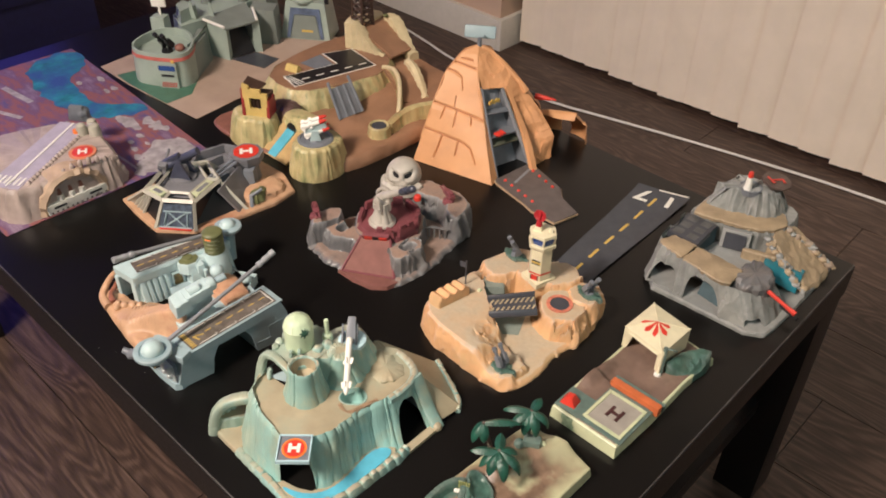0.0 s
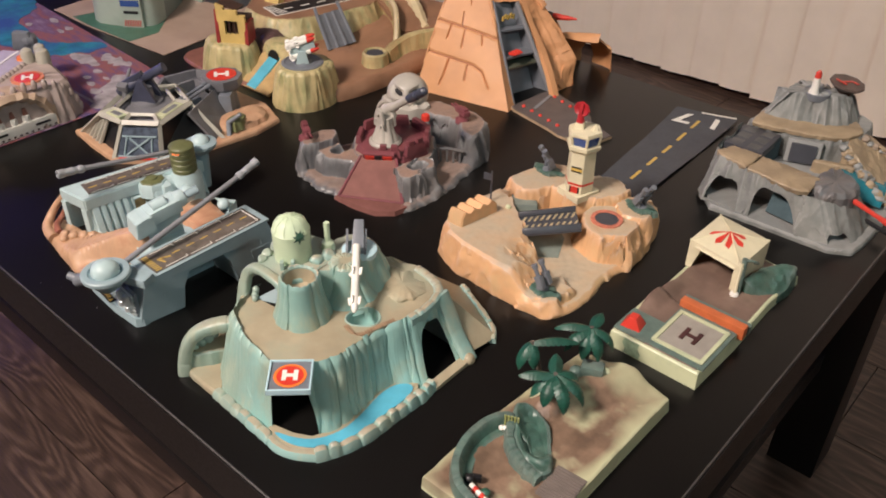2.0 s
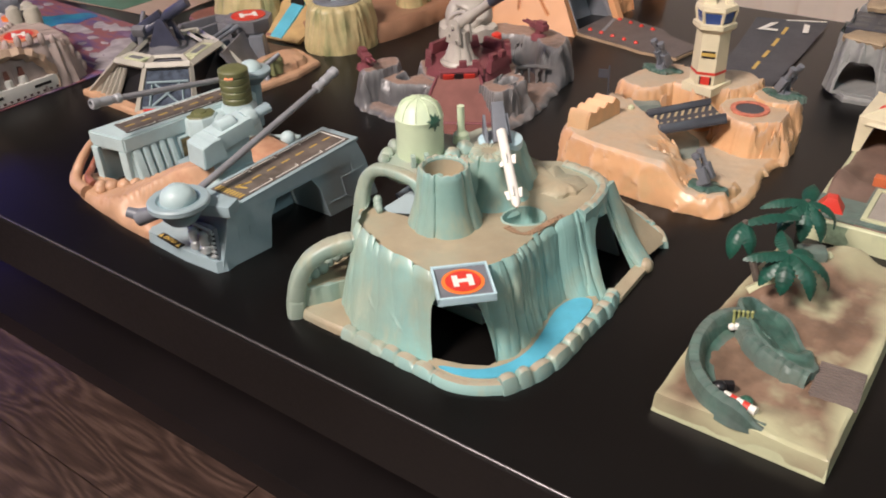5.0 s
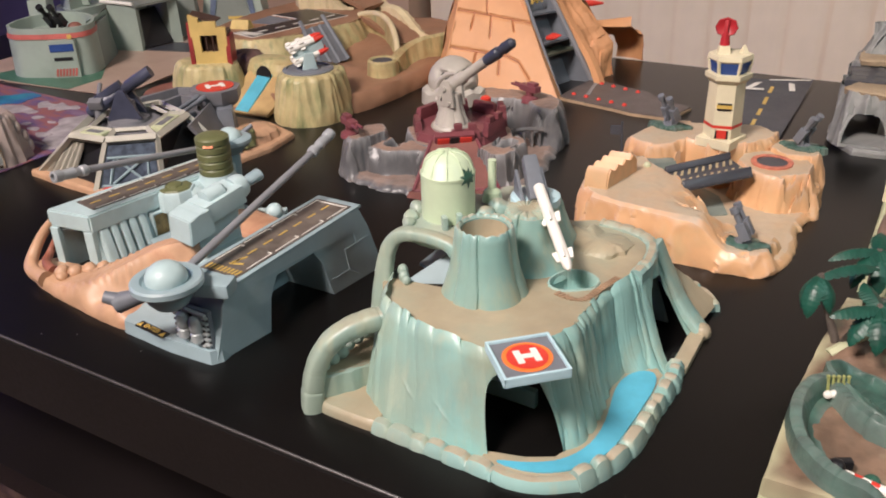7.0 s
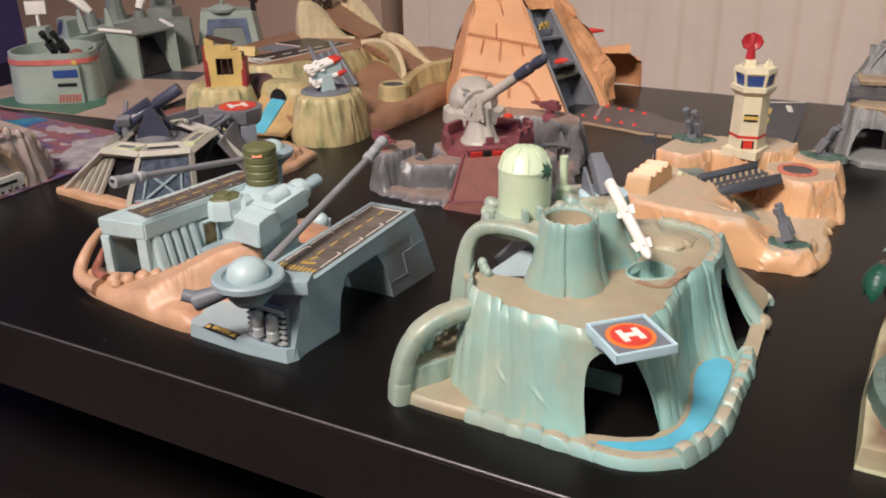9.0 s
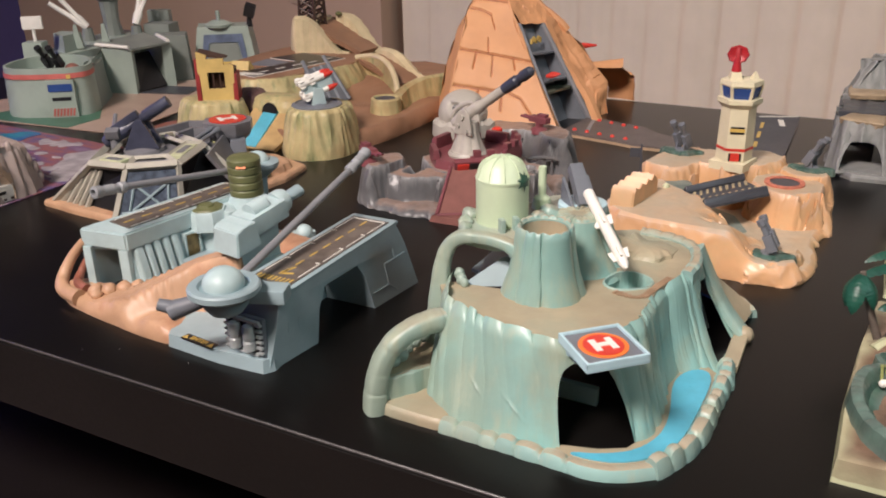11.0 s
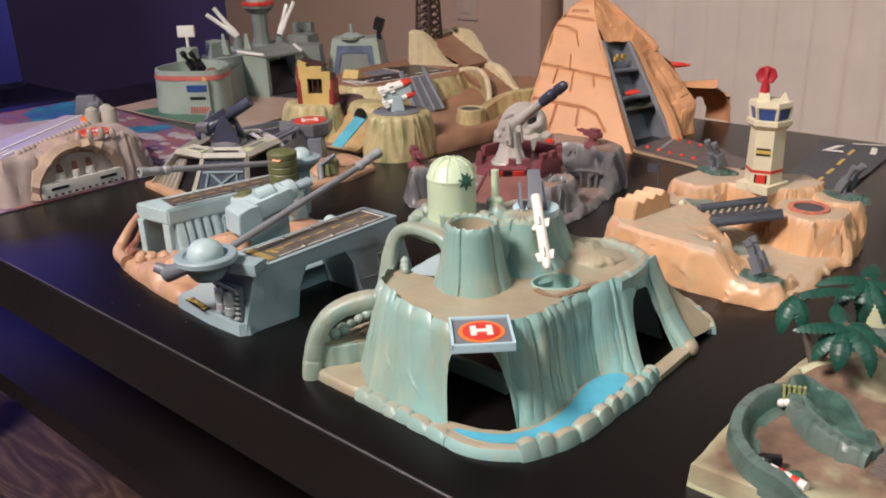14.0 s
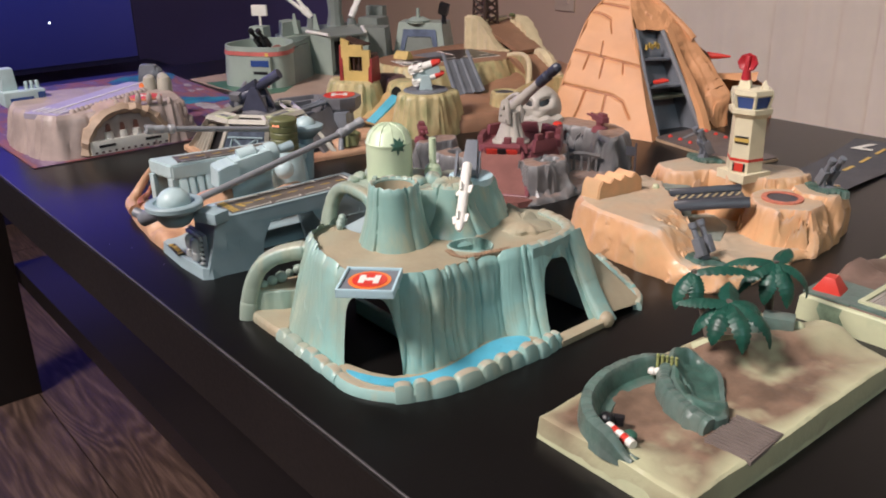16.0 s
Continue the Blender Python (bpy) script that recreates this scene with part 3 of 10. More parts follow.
def room():
    x0, x1, y0, y1 = -2.8, 2.2, -2.6, 1.70
    fl = solid("floor", (lambda b: (box(b, at((x0 + x1) / 2, -0.4, -0.56), 5.4, 4.9, 0.10), b)[1])(B()), GAP, "dark brown wood laminate floor", "floor", (0, 0, -0.46), kind="structure", smooth=0)
    # planks along the table's length
    w, ln = 0.19, 1.25
    shared = {}
    for r in range(24):
        x = x0 - (r * 0.47 % ln)
        while x < x1:
            a, z = max(x, x0), min(x + ln, x1)
            if z - a > 0.05:
                key = round(z - a, 3)
                if key not in shared:
                    b = B()
                    box(b, at(0, 0, 0), z - a - 0.0014, w - 0.0014, 0.010, 0.0008)
                    shared[key] = mesh_from("plank", b, FLOOR, Vector((0, 0, 0)), 0)
                ob = new("plank", shared[key])
                ob.parent = fl
                ob.location = ((a + z) / 2, y0 + w * (r + 0.5), 0.0)
            x += ln
    def wall(name, cx, cy, sx, sy, mat, label):
        b = B()
        box(b, at(cx, cy, -T), sx, sy, CEIL)
        return solid(name, b, mat, label, "wall", (cx, cy, -T), kind="structure", smooth=0)
    wall("wall_north", -2.085, 1.78, 1.43, 0.16, WALL, "plain beige painted wall beside the blinds")
    wall("wall_behind_blinds", 0.48, 1.94, 3.66, 0.10, WALL, "beige wall behind the vertical blinds")
    wall("wall_west", -2.85, -0.45, 0.10, 4.62, WALLGLOW, "wall behind the television, coloured dark blue for its glow")
    wall("wall_south", -0.25, -2.65, 5.1, 0.10, WALL, "plain beige painted wall")
    wall("wall_east", 2.25, -0.35, 0.10, 4.5, WALL, "plain beige painted wall")
    b = B()
    box(b, at(-0.3, -0.4, CEIL - T), 5.3, 5.0, 0.1)
    solid("ceiling", b, CEILP, "plain white ceiling", "ceiling", (-0.3, -0.4, CEIL - T), kind="structure", smooth=0)
    b = B()
    box(b, at(-2.085, 1.692, -T), 1.43, 0.016, 0.10, 0.003)
    box(b, at(-1.362, 1.785, -T), 0.016, 0.20, 0.10, 0.003)
    solid("baseboard", b, TRIM, "white painted baseboard along the wall", "baseboard", (-2.05, 1.69, -T), kind="structure")
    # wall plate
    p = thing("wall_socket", -1.622, 1.70, "beige plastic wall socket plate", "socket", z=0.025)
    b = B()
    box(b, pose(-1.622, 1.70, 0.025, 90), 0.075, 0.118, 0.006, 0.002)
    part("plate", b, PLATE, p)
    for dz in (-0.026, 0.026):
        b = B()
        box(b, pose(-1.622, 1.695, 0.025 + dz, 90), 0.032, 0.028, 0.004, 0.001)
        part("outlet", b, PLATE, p)
    # vertical blinds
    bl = thing("vertical_blinds", 0.3, 1.80, "cream vinyl vertical blinds hanging closed to the floor", "blinds", z=-T)
    b = B()
    box(b, at(0.45, 1.775, 1.70), 3.6, 0.05, 0.05, 0.004)
    part("head_rail", b, TRIM, bl)
    rnd = random.Random(4)
    for i in range(42):
        x = -1.2985 + 0.0835 * i
        b = B()
        tw = radians(rnd.uniform(5, 9) if i % 3 else rnd.uniform(9, 13))
        c, s = math.cos(tw), math.sin(tw)
        rows = []
        for z in (-T + 0.016 + rnd.uniform(0, 0.006), 0.4, 1.70):
            rows.append([(x + u * 0.089 * c, 1.775 + u * 0.089 * s - 0.0028 * (1 - 4 * u * u) + 0.0008 * math.cos(u * 18.85), z) for u in [q / 12 - 0.5 for q in range(13)]])
        loft(b, rows, False, False, closed=False)
        bmesh.ops.solidify(b, geom=b.faces[:], thickness=0.0012)
        part("slat", b, BLIND, bl)
    # cable on the floor
    b = B()
    sweep(b, [(-2.3, 1.66, -T + 0.004), (-1.68, 1.60, -T + 0.004), (-1.35, 1.52, -T + 0.004), (-1.06, 1.53, -T + 0.004), (-0.85, 1.584, -T + 0.004), (-0.536, 1.657, -T + 0.004), (-0.173, 1.72, -T + 0.004), (0.5, 1.75, -T + 0.004)], 0.0035, 8)
    solid("cable", b, CABLE, "thin white cable lying on the floor by the blinds", "cable", (-0.85, 1.58, -T))


room()


def television():
    tv = thing("television", -2.2, -0.05, "large flat television showing a plain deep blue picture", "television", z=-0.16)
    b = B()
    box(b, at(-2.23, -0.026, -0.12), 0.05, 1.388, 0.78, 0.006)
    part("housing", b, BEZEL, tv)
    b = B()
    lathe(b, pose(-2.1985, 0.452, 0.0, 0, 90), [(0.0024, 0), (0.0024, 0.003), (0.0014, 0.0042)], 12)
    part("standby_light", b, LED, tv, "small white standby light")
    b = B()
    box(b, at(-2.203, -0.026, -0.105), 0.006, 1.376, 0.755)
    ob = part("screen", b, SCREEN, tv, "deep blue glowing screen")
    b = B()
    box(b, at(-2.2, -0.05, -0.16), 0.22, 0.5, 0.012, 0.003)
    box(b, at(-2.23, -0.05, -0.15), 0.04, 0.12, 0.05)
    part("stand", b, BLACK, tv)
    # stand parts tinted navy in colour for the screen's blue light
    st = thing("television_stand", -2.25, -0.05, "long low black television stand", "stand", z=-T)
    b = B()
    box(b, at(-2.28, -0.05, -0.20), 0.42, 1.7, 0.04, 0.004)
    part("top", b, BEZEL, st)
    b = B()
    box(b, at(-2.28, -0.05, -T), 0.40, 1.66, 0.25, 0.003)
    part("body", b, BEZEL, st)


television()


def coffee_table():
    t = thing("coffee_table", -0.675, 0.39, "black-brown laminate coffee table with a lower shelf", "table", z=-T)
    b = B()
    box(b, at(-0.675, 0.391, -0.05), 1.35, 0.782, 0.05, 0.0016)
    top = part("tabletop", b, TABLE, t)
    b = B()
    box(b, at(-0.675, -0.0004, -0.0485), 1.349, 0.0016, 0.0465)
    part("lit_side_face", b, TABLESIDE, top)
    b = B()
    box(b, at(0.0004, 0.391, -0.0485), 0.0016, 0.781, 0.0465)
    part("lit_side_face", b, TABLESIDE, top)
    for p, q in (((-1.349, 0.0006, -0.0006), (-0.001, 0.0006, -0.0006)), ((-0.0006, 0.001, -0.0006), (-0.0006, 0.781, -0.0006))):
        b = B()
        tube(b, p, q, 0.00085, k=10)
        part("edge_glint", b, TABLERIM, top, "thin glossy table edge with a painted glint")
    for x in (-1.232, -0.033):
        for y in (0.033, 0.749):
            b = B()
            box(b, at(x, y, -T), 0.064, 0.064, T - 0.05, 0.001)
            part("leg", b, TABLEEDGE, t)
    b = B()
    box(b, at(-0.633, 0.40, -0.27), 1.19, 0.66, 0.03, 0.001)
    part("shelf", b, TABLEEDGE, t)
    rnd = random.Random(8)
    for k in range(5):
        x, y = rnd.uniform(-0.6, -0.1), rnd.uniform(0.008, 0.03) if k < 3 else rnd.uniform(0.25, 0.27)
        b = B()
        ball(b, (x, y, 0.0002), 0.00028, 6)
        solid("crumb", b, WHITE, "tiny white speck of dust on the table", "crumb", (x, y, 0), group="specks on the table")

    b = B()
    box(b, at(-0.7385, -0.008, -T + 0.0005, 35), 0.012, 0.005, 0.002, 0.0008)
    solid("scrap", b, PALEGREY, "small pale plastic scrap lying on the floor", "scrap", (-0.7385, -0.008, -T))


coffee_table()
# ---- playsets on the table ----


def helipad(parent, m, size, ring=ORANGE, disc=RED, plate=SLATE, border=LTBLUE, square=True, name="helipad"):
    """A plate with a raised border, a coloured disc and a white H."""
    b = B()
    if square:
        box(b, m @ at(0, 0, -0.003), size, size, 0.003, 0.0006)
    else:
        lathe(b, m, [(size / 2, -0.004), (size / 2, 0)], 28)
    pad = part(name, b, border, parent)
    b = B()
    if square:
        box(b, m, size * 0.92, size * 0.92, 0.0006)
        part("plate", b, plate, pad)
        b = B()
        for s in (-1, 1):
            box(b, m @ at(s * size * 0.478, 0, -0.001), size * 0.044, size, 0.003, 0.0005)
            box(b, m @ at(0, s * size * 0.478, -0.001), size, size * 0.044, 0.0029, 0.0005)
        part("border", b, border, pad)
    b = B()
    lathe(b, m, [(size * 0.375, 0.0003), (size * 0.375, 0.0009)], 32)
    part("ring", b, ring, pad)
    b = B()
    lathe(b, m, [(size * 0.305, 0.0006), (size * 0.305, 0.0012)], 32)
    part("disc", b, disc, pad)
    b = B()
    letter_h(b, m @ at(0, 0, 0.001), size * 0.36, size * 0.33, size * 0.10)
    part("letter_h", b, WHITE, pad)
    return pad


def column_wall(bm, low, high, k, m, amp, seed=1, holes=(), thick=0.0028, wide=(0.004, 0.020), crown=0.003, ticks=(), flare=None, jag=0.0020):
    """A moulded wall of rounded, wandering columns between two lines, its top rolled inwards; amp(s): how deep the creases are; holes as in shell()."""
    lo, hi = resample([Vector(p) for p in low], k + 1, False), resample([Vector(p) for p in high], k + 1, False)
    total = sum((q - p).length for p, q in zip(lo, lo[1:]))
    rnd = random.Random(seed)
    sets = []
    for scale in (1.0, 0.45):
        edges, tops = [0.0], []
        while edges[-1] < total + 0.03:
            edges.append(edges[-1] + rnd.uniform(*wide) * scale)
            tops.append((rnd.uniform(0.25, 1.3), rnd.uniform(0.0, 0.35)))
        sets.append((edges, tops))

    def swell(s, f, which):
        edges, tops = sets[which]
        s = s + 0.012 + 0.0032 * noise.noise(Vector((s * 55, f * 1.6, seed + 5 * which))) + 0.0010 * noise.noise(Vector((s * 160, f * 5, seed)))
        i = max(0, min(len(tops) - 1, next((j for j in range(1, len(edges)) if edges[j] > s), len(edges) - 1) - 1))
        w = edges[i + 1] - edges[i]
        u = max(-1, min(1, 2 * (s - edges[i]) / w - 1))
        reach, foot = tops[i]
        live = (1 - step01(reach - 0.25, reach, f)) * step01(foot - 0.12, foot + 0.05, f) if which else 1
        return (max(0, 1 - abs(u) ** 2.2) ** 0.75 - 0.5) * min(1.3, w / 0.011) * live * (0.55 + 0.75 * abs(noise.noise(Vector((i * 3.7, f * 2.3, seed))))), i
    grid, run = [], 0.0
    for i in range(k + 1):
        a, b = lo[i], hi[i]
        d = lo[min(k, i + 1)] - lo[max(0, i - 1)]
        nv = Vector((d.y, -d.x, 0)).normalized()
        run += (lo[i] - lo[i - 1]).length if i else 0
        col = []
        for j in range(m + 1):
            f = j / m
            p = a.lerp(b, f)
            if flare:
                q = a.lerp(b, f ** flare(i / k))
                p.x, p.y = q.x, q.y
            g0, ci = swell(run, f, 0)
            g1, _ = swell(run, f, 1)
            g = amp(i / k) * (g0 + 0.52 * g1) + 0.0004 * noise.noise(p * 70)
            for ts, tf, size in ticks:
                g += 0.0010 * size * math.exp(-(((i / k - ts) / (0.012 * size)) ** 2 + ((f - tf + (i / k - ts) * 5) / (0.016 * size)) ** 2))
            if crown and f > 0.88:
                roll = (f - 0.88) / 0.12
                g -= crown * roll ** 2.2
                p.z += jag * roll * (g0 + 0.5 * math.sin(ci * 2.4))
            col.append(bm.verts.new(p + nv * g))
        grid.append(col)
    faces = []
    for i in range(k):
        for j in range(m):
            s, t = (i + 0.5) / k, (j + 0.5) / m
            if not any(s0 < s < s1 and t0 <= t < t0 + (t1 - t0) * (1 - abs((s - s0) / (s1 - s0) * 2 - 1) ** 4) ** 0.5 for s0, s1, t0, t1 in holes):
                faces.append(bm.faces.new((grid[i][j], grid[i + 1][j], grid[i + 1][j + 1], grid[i][j + 1])))
    ease_holes(bm, {grid[i][j] for i in range(k + 1) for j in (0, m)} | set(grid[0]) | set(grid[-1]))
    bmesh.ops.solidify(bm, geom=faces, thickness=thick)
    bmesh.ops.delete(bm, geom=[v for v in bm.verts if not v.link_faces], context="VERTS")


def ease_holes(bm, fixed):
    """Rounds the stepped edges of openings."""
    rim = {}
    for e in bm.edges:
        if len(e.link_faces) == 1:
            for v in e.verts:
                rim.setdefault(v, []).append(e.other_vert(v))
    for _ in range(7):
        moved = {v: v.co * 0.4 + (near[0].co + near[1].co) * 0.3 for v, near in rim.items() if v not in fixed and len(near) == 2}
        for v, co in moved.items():
            v.co = co


def stone_band(bm, path, across, half_w, half_d, stone=0.009, seed=1, lump=0.16):
    """A bar of rounded stones along path: half_w, a row of values from end to end, in the plane of the curve, half_d along the level way across."""
    line = resample(smooth_line([Vector(p) for p in path], False, 3), 90, False)
    n = Vector(across).normalized()
    rnd = random.Random(seed)
    rings, phase, step, tall = [], 0.0, stone, 1.0
    for i, p in enumerate(line):
        d = (line[min(89, i + 1)] - line[max(0, i - 1)])
        phase += (d.length / 2) / step
        if phase > 1:
            phase, step, tall = 0.0, stone * rnd.uniform(0.7, 1.4), rnd.uniform(0.92, 1.1)
        q = (1 - lump + lump * max(0, math.sin(math.pi * min(1, phase))) ** 0.4) * tall
        r = d.cross(n).normalized()
        f = i / 89
        g = f * (len(half_w) - 1)
        j = min(len(half_w) - 2, int(g))
        w, dd = (half_w[j] + (half_w[j + 1] - half_w[j]) * (g - j)) * q, half_d * q
        ring = []
        for a in range(16):
            c, s = math.cos(a * math.pi / 8), math.sin(a * math.pi / 8)
            ring.append(p + r * w * math.copysign(abs(c) ** 0.6, c) + n * dd * math.copysign(abs(s) ** 0.6, s))
        rings.append(ring)
    loft(bm, rings)


def fluted_cone(bm, cx, cy, prof, flutes, depth, seed, mouth, k=160):
    """A moulded cone of rounded flutes with a toothed mouth, as rings of (radius, z); the flutes fade above the height mouth."""
    rnd = random.Random(seed)
    edges = [0.0]
    while edges[-1] < 2 * math.pi:
        edges.append(edges[-1] + 2 * math.pi / flutes * rnd.uniform(0.35, 1.8))
    edges = [e * 2 * math.pi / edges[-1] for e in edges]
    rings = []
    fine = []
    for (r0, z0), (r1, z1) in zip(prof, prof[1:]):
        fine += [(r0 + (r1 - r0) * q / 4, z0 + (z1 - z0) * q / 4) for q in range(4)]
    fine.append(prof[-1])
    top = max(range(len(fine)), key=lambda q: fine[q][1])
    for li, (r, z) in enumerate(fine):
        ring = []
        for i in range(k):
            a = 2 * math.pi * i / k
            aa = (a + 0.10 * noise.noise(Vector((math.cos(a) * 2, math.sin(a) * 2, z * 40 + seed)))) % (2 * math.pi)
            j = next(q for q in range(1, len(edges)) if edges[q] >= aa - 1e-9)
            u = 2 * (aa - edges[j - 1]) / (edges[j] - edges[j - 1]) - 1
            g = (max(0, 1 - abs(u) ** 2.2) ** 0.7 - 0.6) * depth * min(1.5, (edges[j] - edges[j - 1]) * flutes / 6.28) if li <= top else 0
            up = 0.0009 * abs(math.sin(a * 9 + 0.7 * math.sin(3 * a))) if abs(li - top) < 3 else 0
            ring.append((cx + (r + g) * math.cos(a), cy + (r + g) * math.sin(a), z + up))
        rings.append(ring)
    loft(bm, rings, False, True)


def hill_base():
    t = thing("mountain_playset", -0.28, 0.13, "teal toy mountain base with tan terraces, arches and a pool", "playset", group="toy playsets")
    # wall of moulded columns with a doorway in front and an open arch on the side
    low = [(-0.348, 0.085, 0), (-0.341, 0.052, 0), (-0.316, 0.037, 0), (-0.286, 0.0385, 0), (-0.260, 0.0415, 0), (-0.2445, 0.0485, 0), (-0.2285, 0.0575, 0), (-0.2195, 0.075, 0), (-0.2200, 0.098, 0), (-0.2255, 0.118, 0), (-0.223, 0.134, 0), (-0.206, 0.150, 0), (-0.2015, 0.172, 0), (-0.200, 0.197, 0)]
    high = [(-0.351, 0.108, 0.056), (-0.346, 0.086, 0.057), (-0.336, 0.068, 0.058), (-0.305, 0.056, 0.056), (-0.267, 0.052, 0.056), (-0.256, 0.060, 0.056), (-0.243, 0.076, 0.056), (-0.2365, 0.092, 0.055), (-0.2385, 0.112, 0.054), (-0.2385, 0.134, 0.053), (-0.2300, 0.156, 0.055), (-0.228, 0.180, 0.055), (-0.234, 0.200, 0.053)]
    low, high = resample([Vector(p) for p in low], 60, False), resample([Vector(p) for p in high], 60, False)
    b = B()
    column_wall(b, low, high, 620, 56, lambda s: 0.0009 + 0.0027 * step01(0.46, 0.54, s) - 0.0014 * step01(0.66, 0.72, s) + 0.0004 * step01(0.80, 0.86, s), 5,
                ((0.392, 0.515, 0.0, 0.80), (0.866, 0.974, 0.06, 0.80)), ticks=((0.245, 0.42, 0.9), (0.315, 0.34, 1.1), (0.60, 0.4, 0.9)),
                flare=lambda s: 1.0 - 0.34 * step01(0.50, 0.62, s))
    part("fluted_wall", b, TEALSIDE, t, "teal fluted rock wall with arched openings")
    # terrace floor with a toothed crater
    cx, cy, cr = -0.2575, 0.137, 0.0120
    outl = [(-0.349, 0.0885), (-0.336, 0.0695), (-0.305, 0.0578), (-0.268, 0.0548), (-0.256, 0.063), (-0.244, 0.078), (-0.239, 0.094), (-0.2405, 0.112)]
    outl2 = [(-0.2400, 0.134), (-0.2325, 0.158), (-0.231, 0.182), (-0.238, 0.205), (-0.275, 0.215), (-0.300, 0.200), (-0.303, 0.130), (-0.314, 0.099), (-0.334, 0.0965), (-0.3490, 0.0950)]
    mouth = []
    for k in range(52):
        a = 2 * math.pi * k / 52
        r = cr * (1 + 0.10 * math.cos(2 * a - 1.6) + 0.06 * math.cos(3 * a) + (0.035 if k % 2 else 0))
        mouth.append((cx + r * math.cos(a), cy + r * math.sin(a)))
    b = B()
    es = []
    for loop in (outl + outl2, mouth):
        vs = [b.verts.new((x, y, 0.0535)) for x, y in loop]
        es += [b.edges.new((vs[i], vs[(i + 1) % len(vs)])) for i in range(len(vs))]
    bmesh.ops.triangle_fill(b, use_beauty=True, edges=es)
    bmesh.ops.recalc_face_normals(b, faces=b.faces)
    for f in b.faces:
        if f.normal.z < 0:
            f.normal_flip()
    bmesh.ops.solidify(b, geom=b.faces[:], thickness=0.0025)
    part("terrace", b, TAN, t, "tan sprayed terrace floor")
    b = B()
    rings = [[(cx + (x - cx) * q, cy + (y - cy) * q, z) for x, y in mouth] for q, z in ((1.07, 0.0533), (1.03, 0.0544), (0.97, 0.0542), (0.90, 0.049), (0.80, 0.042), (0.62, 0.0385))]
    loft(b, rings, False, True)
    part("crater", b, TEALSIDE, t, "toothed crater with teal sides")
    # grooved brown lip between the crater and the edge of the terrace
    for k, p in enumerate(resample(smooth_line([Vector((-0.2585, 0.1205, 0.0536)), Vector((-0.2475, 0.1175, 0.0536)), Vector((-0.2425, 0.1225, 0.0536)), Vector((-0.2405, 0.136, 0.0536)), Vector((-0.2365, 0.150, 0.0536))], False, 2), 19, False)):
        a = 75 - 95 * min(1, k / 8)
        b = B()
        box(b, at(p.x - 0.0010, p.y, p.z, a), 0.0042, 0.0019, 0.0008, 0.0003)
        part("lip_stone", b, BROWNLIP, t)
    # cone with a crater mouth
    b = B()
    fluted_cone(b, -0.296, 0.108, [(0.0240, 0.050), (0.0218, 0.056), (0.0186, 0.066), (0.0162, 0.078), (0.0150, 0.0895), (0.0140, 0.0908), (0.0124, 0.0897), (0.0112, 0.076), (0.003, 0.074)], 7, 0.0019, 3, 0.088)
    part("crater_cone", b, TEAL, t, "fluted teal cone with a crater mouth")
    b = B()
    lathe(b, at(-0.296, 0.108, 0), [(0.0026, 0.0746), (0.0106, 0.0770), (0.0118, 0.0890)], 40, False, False)
    part("cone_mouth", b, TAN, t, "tan inside of the crater mouth")
    # fluted pillar beside the cone, and the cliff that carries the upper deck
    b = B()
    fluted_cone(b, -0.2930, 0.152, [(0.0290, 0.050), (0.0225, 0.058), (0.0170, 0.067), (0.0140, 0.076), (0.0124, 0.0820), (0.0100, 0.0832), (0.002, 0.0832)], 6, 0.0026, 8, 0.080)
    part("pillar", b, TEAL, t, "smooth folded teal pillar")
    b = B()
    cliff(b, [(-0.301, 0.116), (-0.290, 0.124), (-0.275, 0.148), (-0.270, 0.172), (-0.278, 0.196), (-0.305, 0.205), (-0.335, 0.190), (-0.336, 0.150), (-0.318, 0.125)], [(0.050, 0), (0.060, 0.005), (0.072, 0.0105), (0.080, 0.0125)], 120, 0.0018, 80, 4)
    part("upper_cliff", b, TEAL, t)
    b = B()
    cliff(b, [(-0.352, 0.119), (-0.345, 0.105), (-0.332, 0.100), (-0.315, 0.103), (-0.302, 0.112), (-0.304, 0.150), (-0.325, 0.168), (-0.352, 0.155)], [(0.0735, 0.001), (0.077, 0), (0.0805, 0.001)], 90, 0.0012, 140, 6)
    part("upper_deck", b, TEAL, t, "thin upper ledge under the tank")
    # rounded rocks round the tank
    for x, y, r in ((-0.348, 0.118, 0.0046), (-0.344, 0.110, 0.0040), (-0.350, 0.129, 0.0048), (-0.312, 0.139, 0.0055), (-0.309, 0.149, 0.0062)):
        b = B()
        ball(b, (x, y, 0.0812), r, 12, 0.85)
        for v in b.verts:
            v.co += Vector((noise.noise(v.co * 150), noise.noise(v.co * 150 + Vector((7, 0, 0))), noise.noise(v.co * 150 + Vector((0, 7, 0))))) * 0.0016
        part("deck_rock", b, TEAL, t)
    # tall arch between terrace rim and cone: a leg that flares into the wall and a bowed head
    b = B()
    stone_band(b, [(-0.3490, 0.0860, 0.010), (-0.3505, 0.0890, 0.030), (-0.3515, 0.0925, 0.048), (-0.3520, 0.0960, 0.062), (-0.3495, 0.0995, 0.0735), (-0.3430, 0.1010, 0.0790), (-0.334, 0.1012, 0.0806), (-0.322, 0.1010, 0.0806), (-0.3105, 0.1010, 0.0785), (-0.3045, 0.1015, 0.068)], (0.12, -1, 0), (0.0095, 0.0090, 0.0068, 0.0048, 0.0038, 0.0034, 0.0036, 0.0050), 0.0044, 0.016, 4, 0.05)
    part("tall_arch", b, TEAL, t, "teal arch with a leg flaring into the wall")
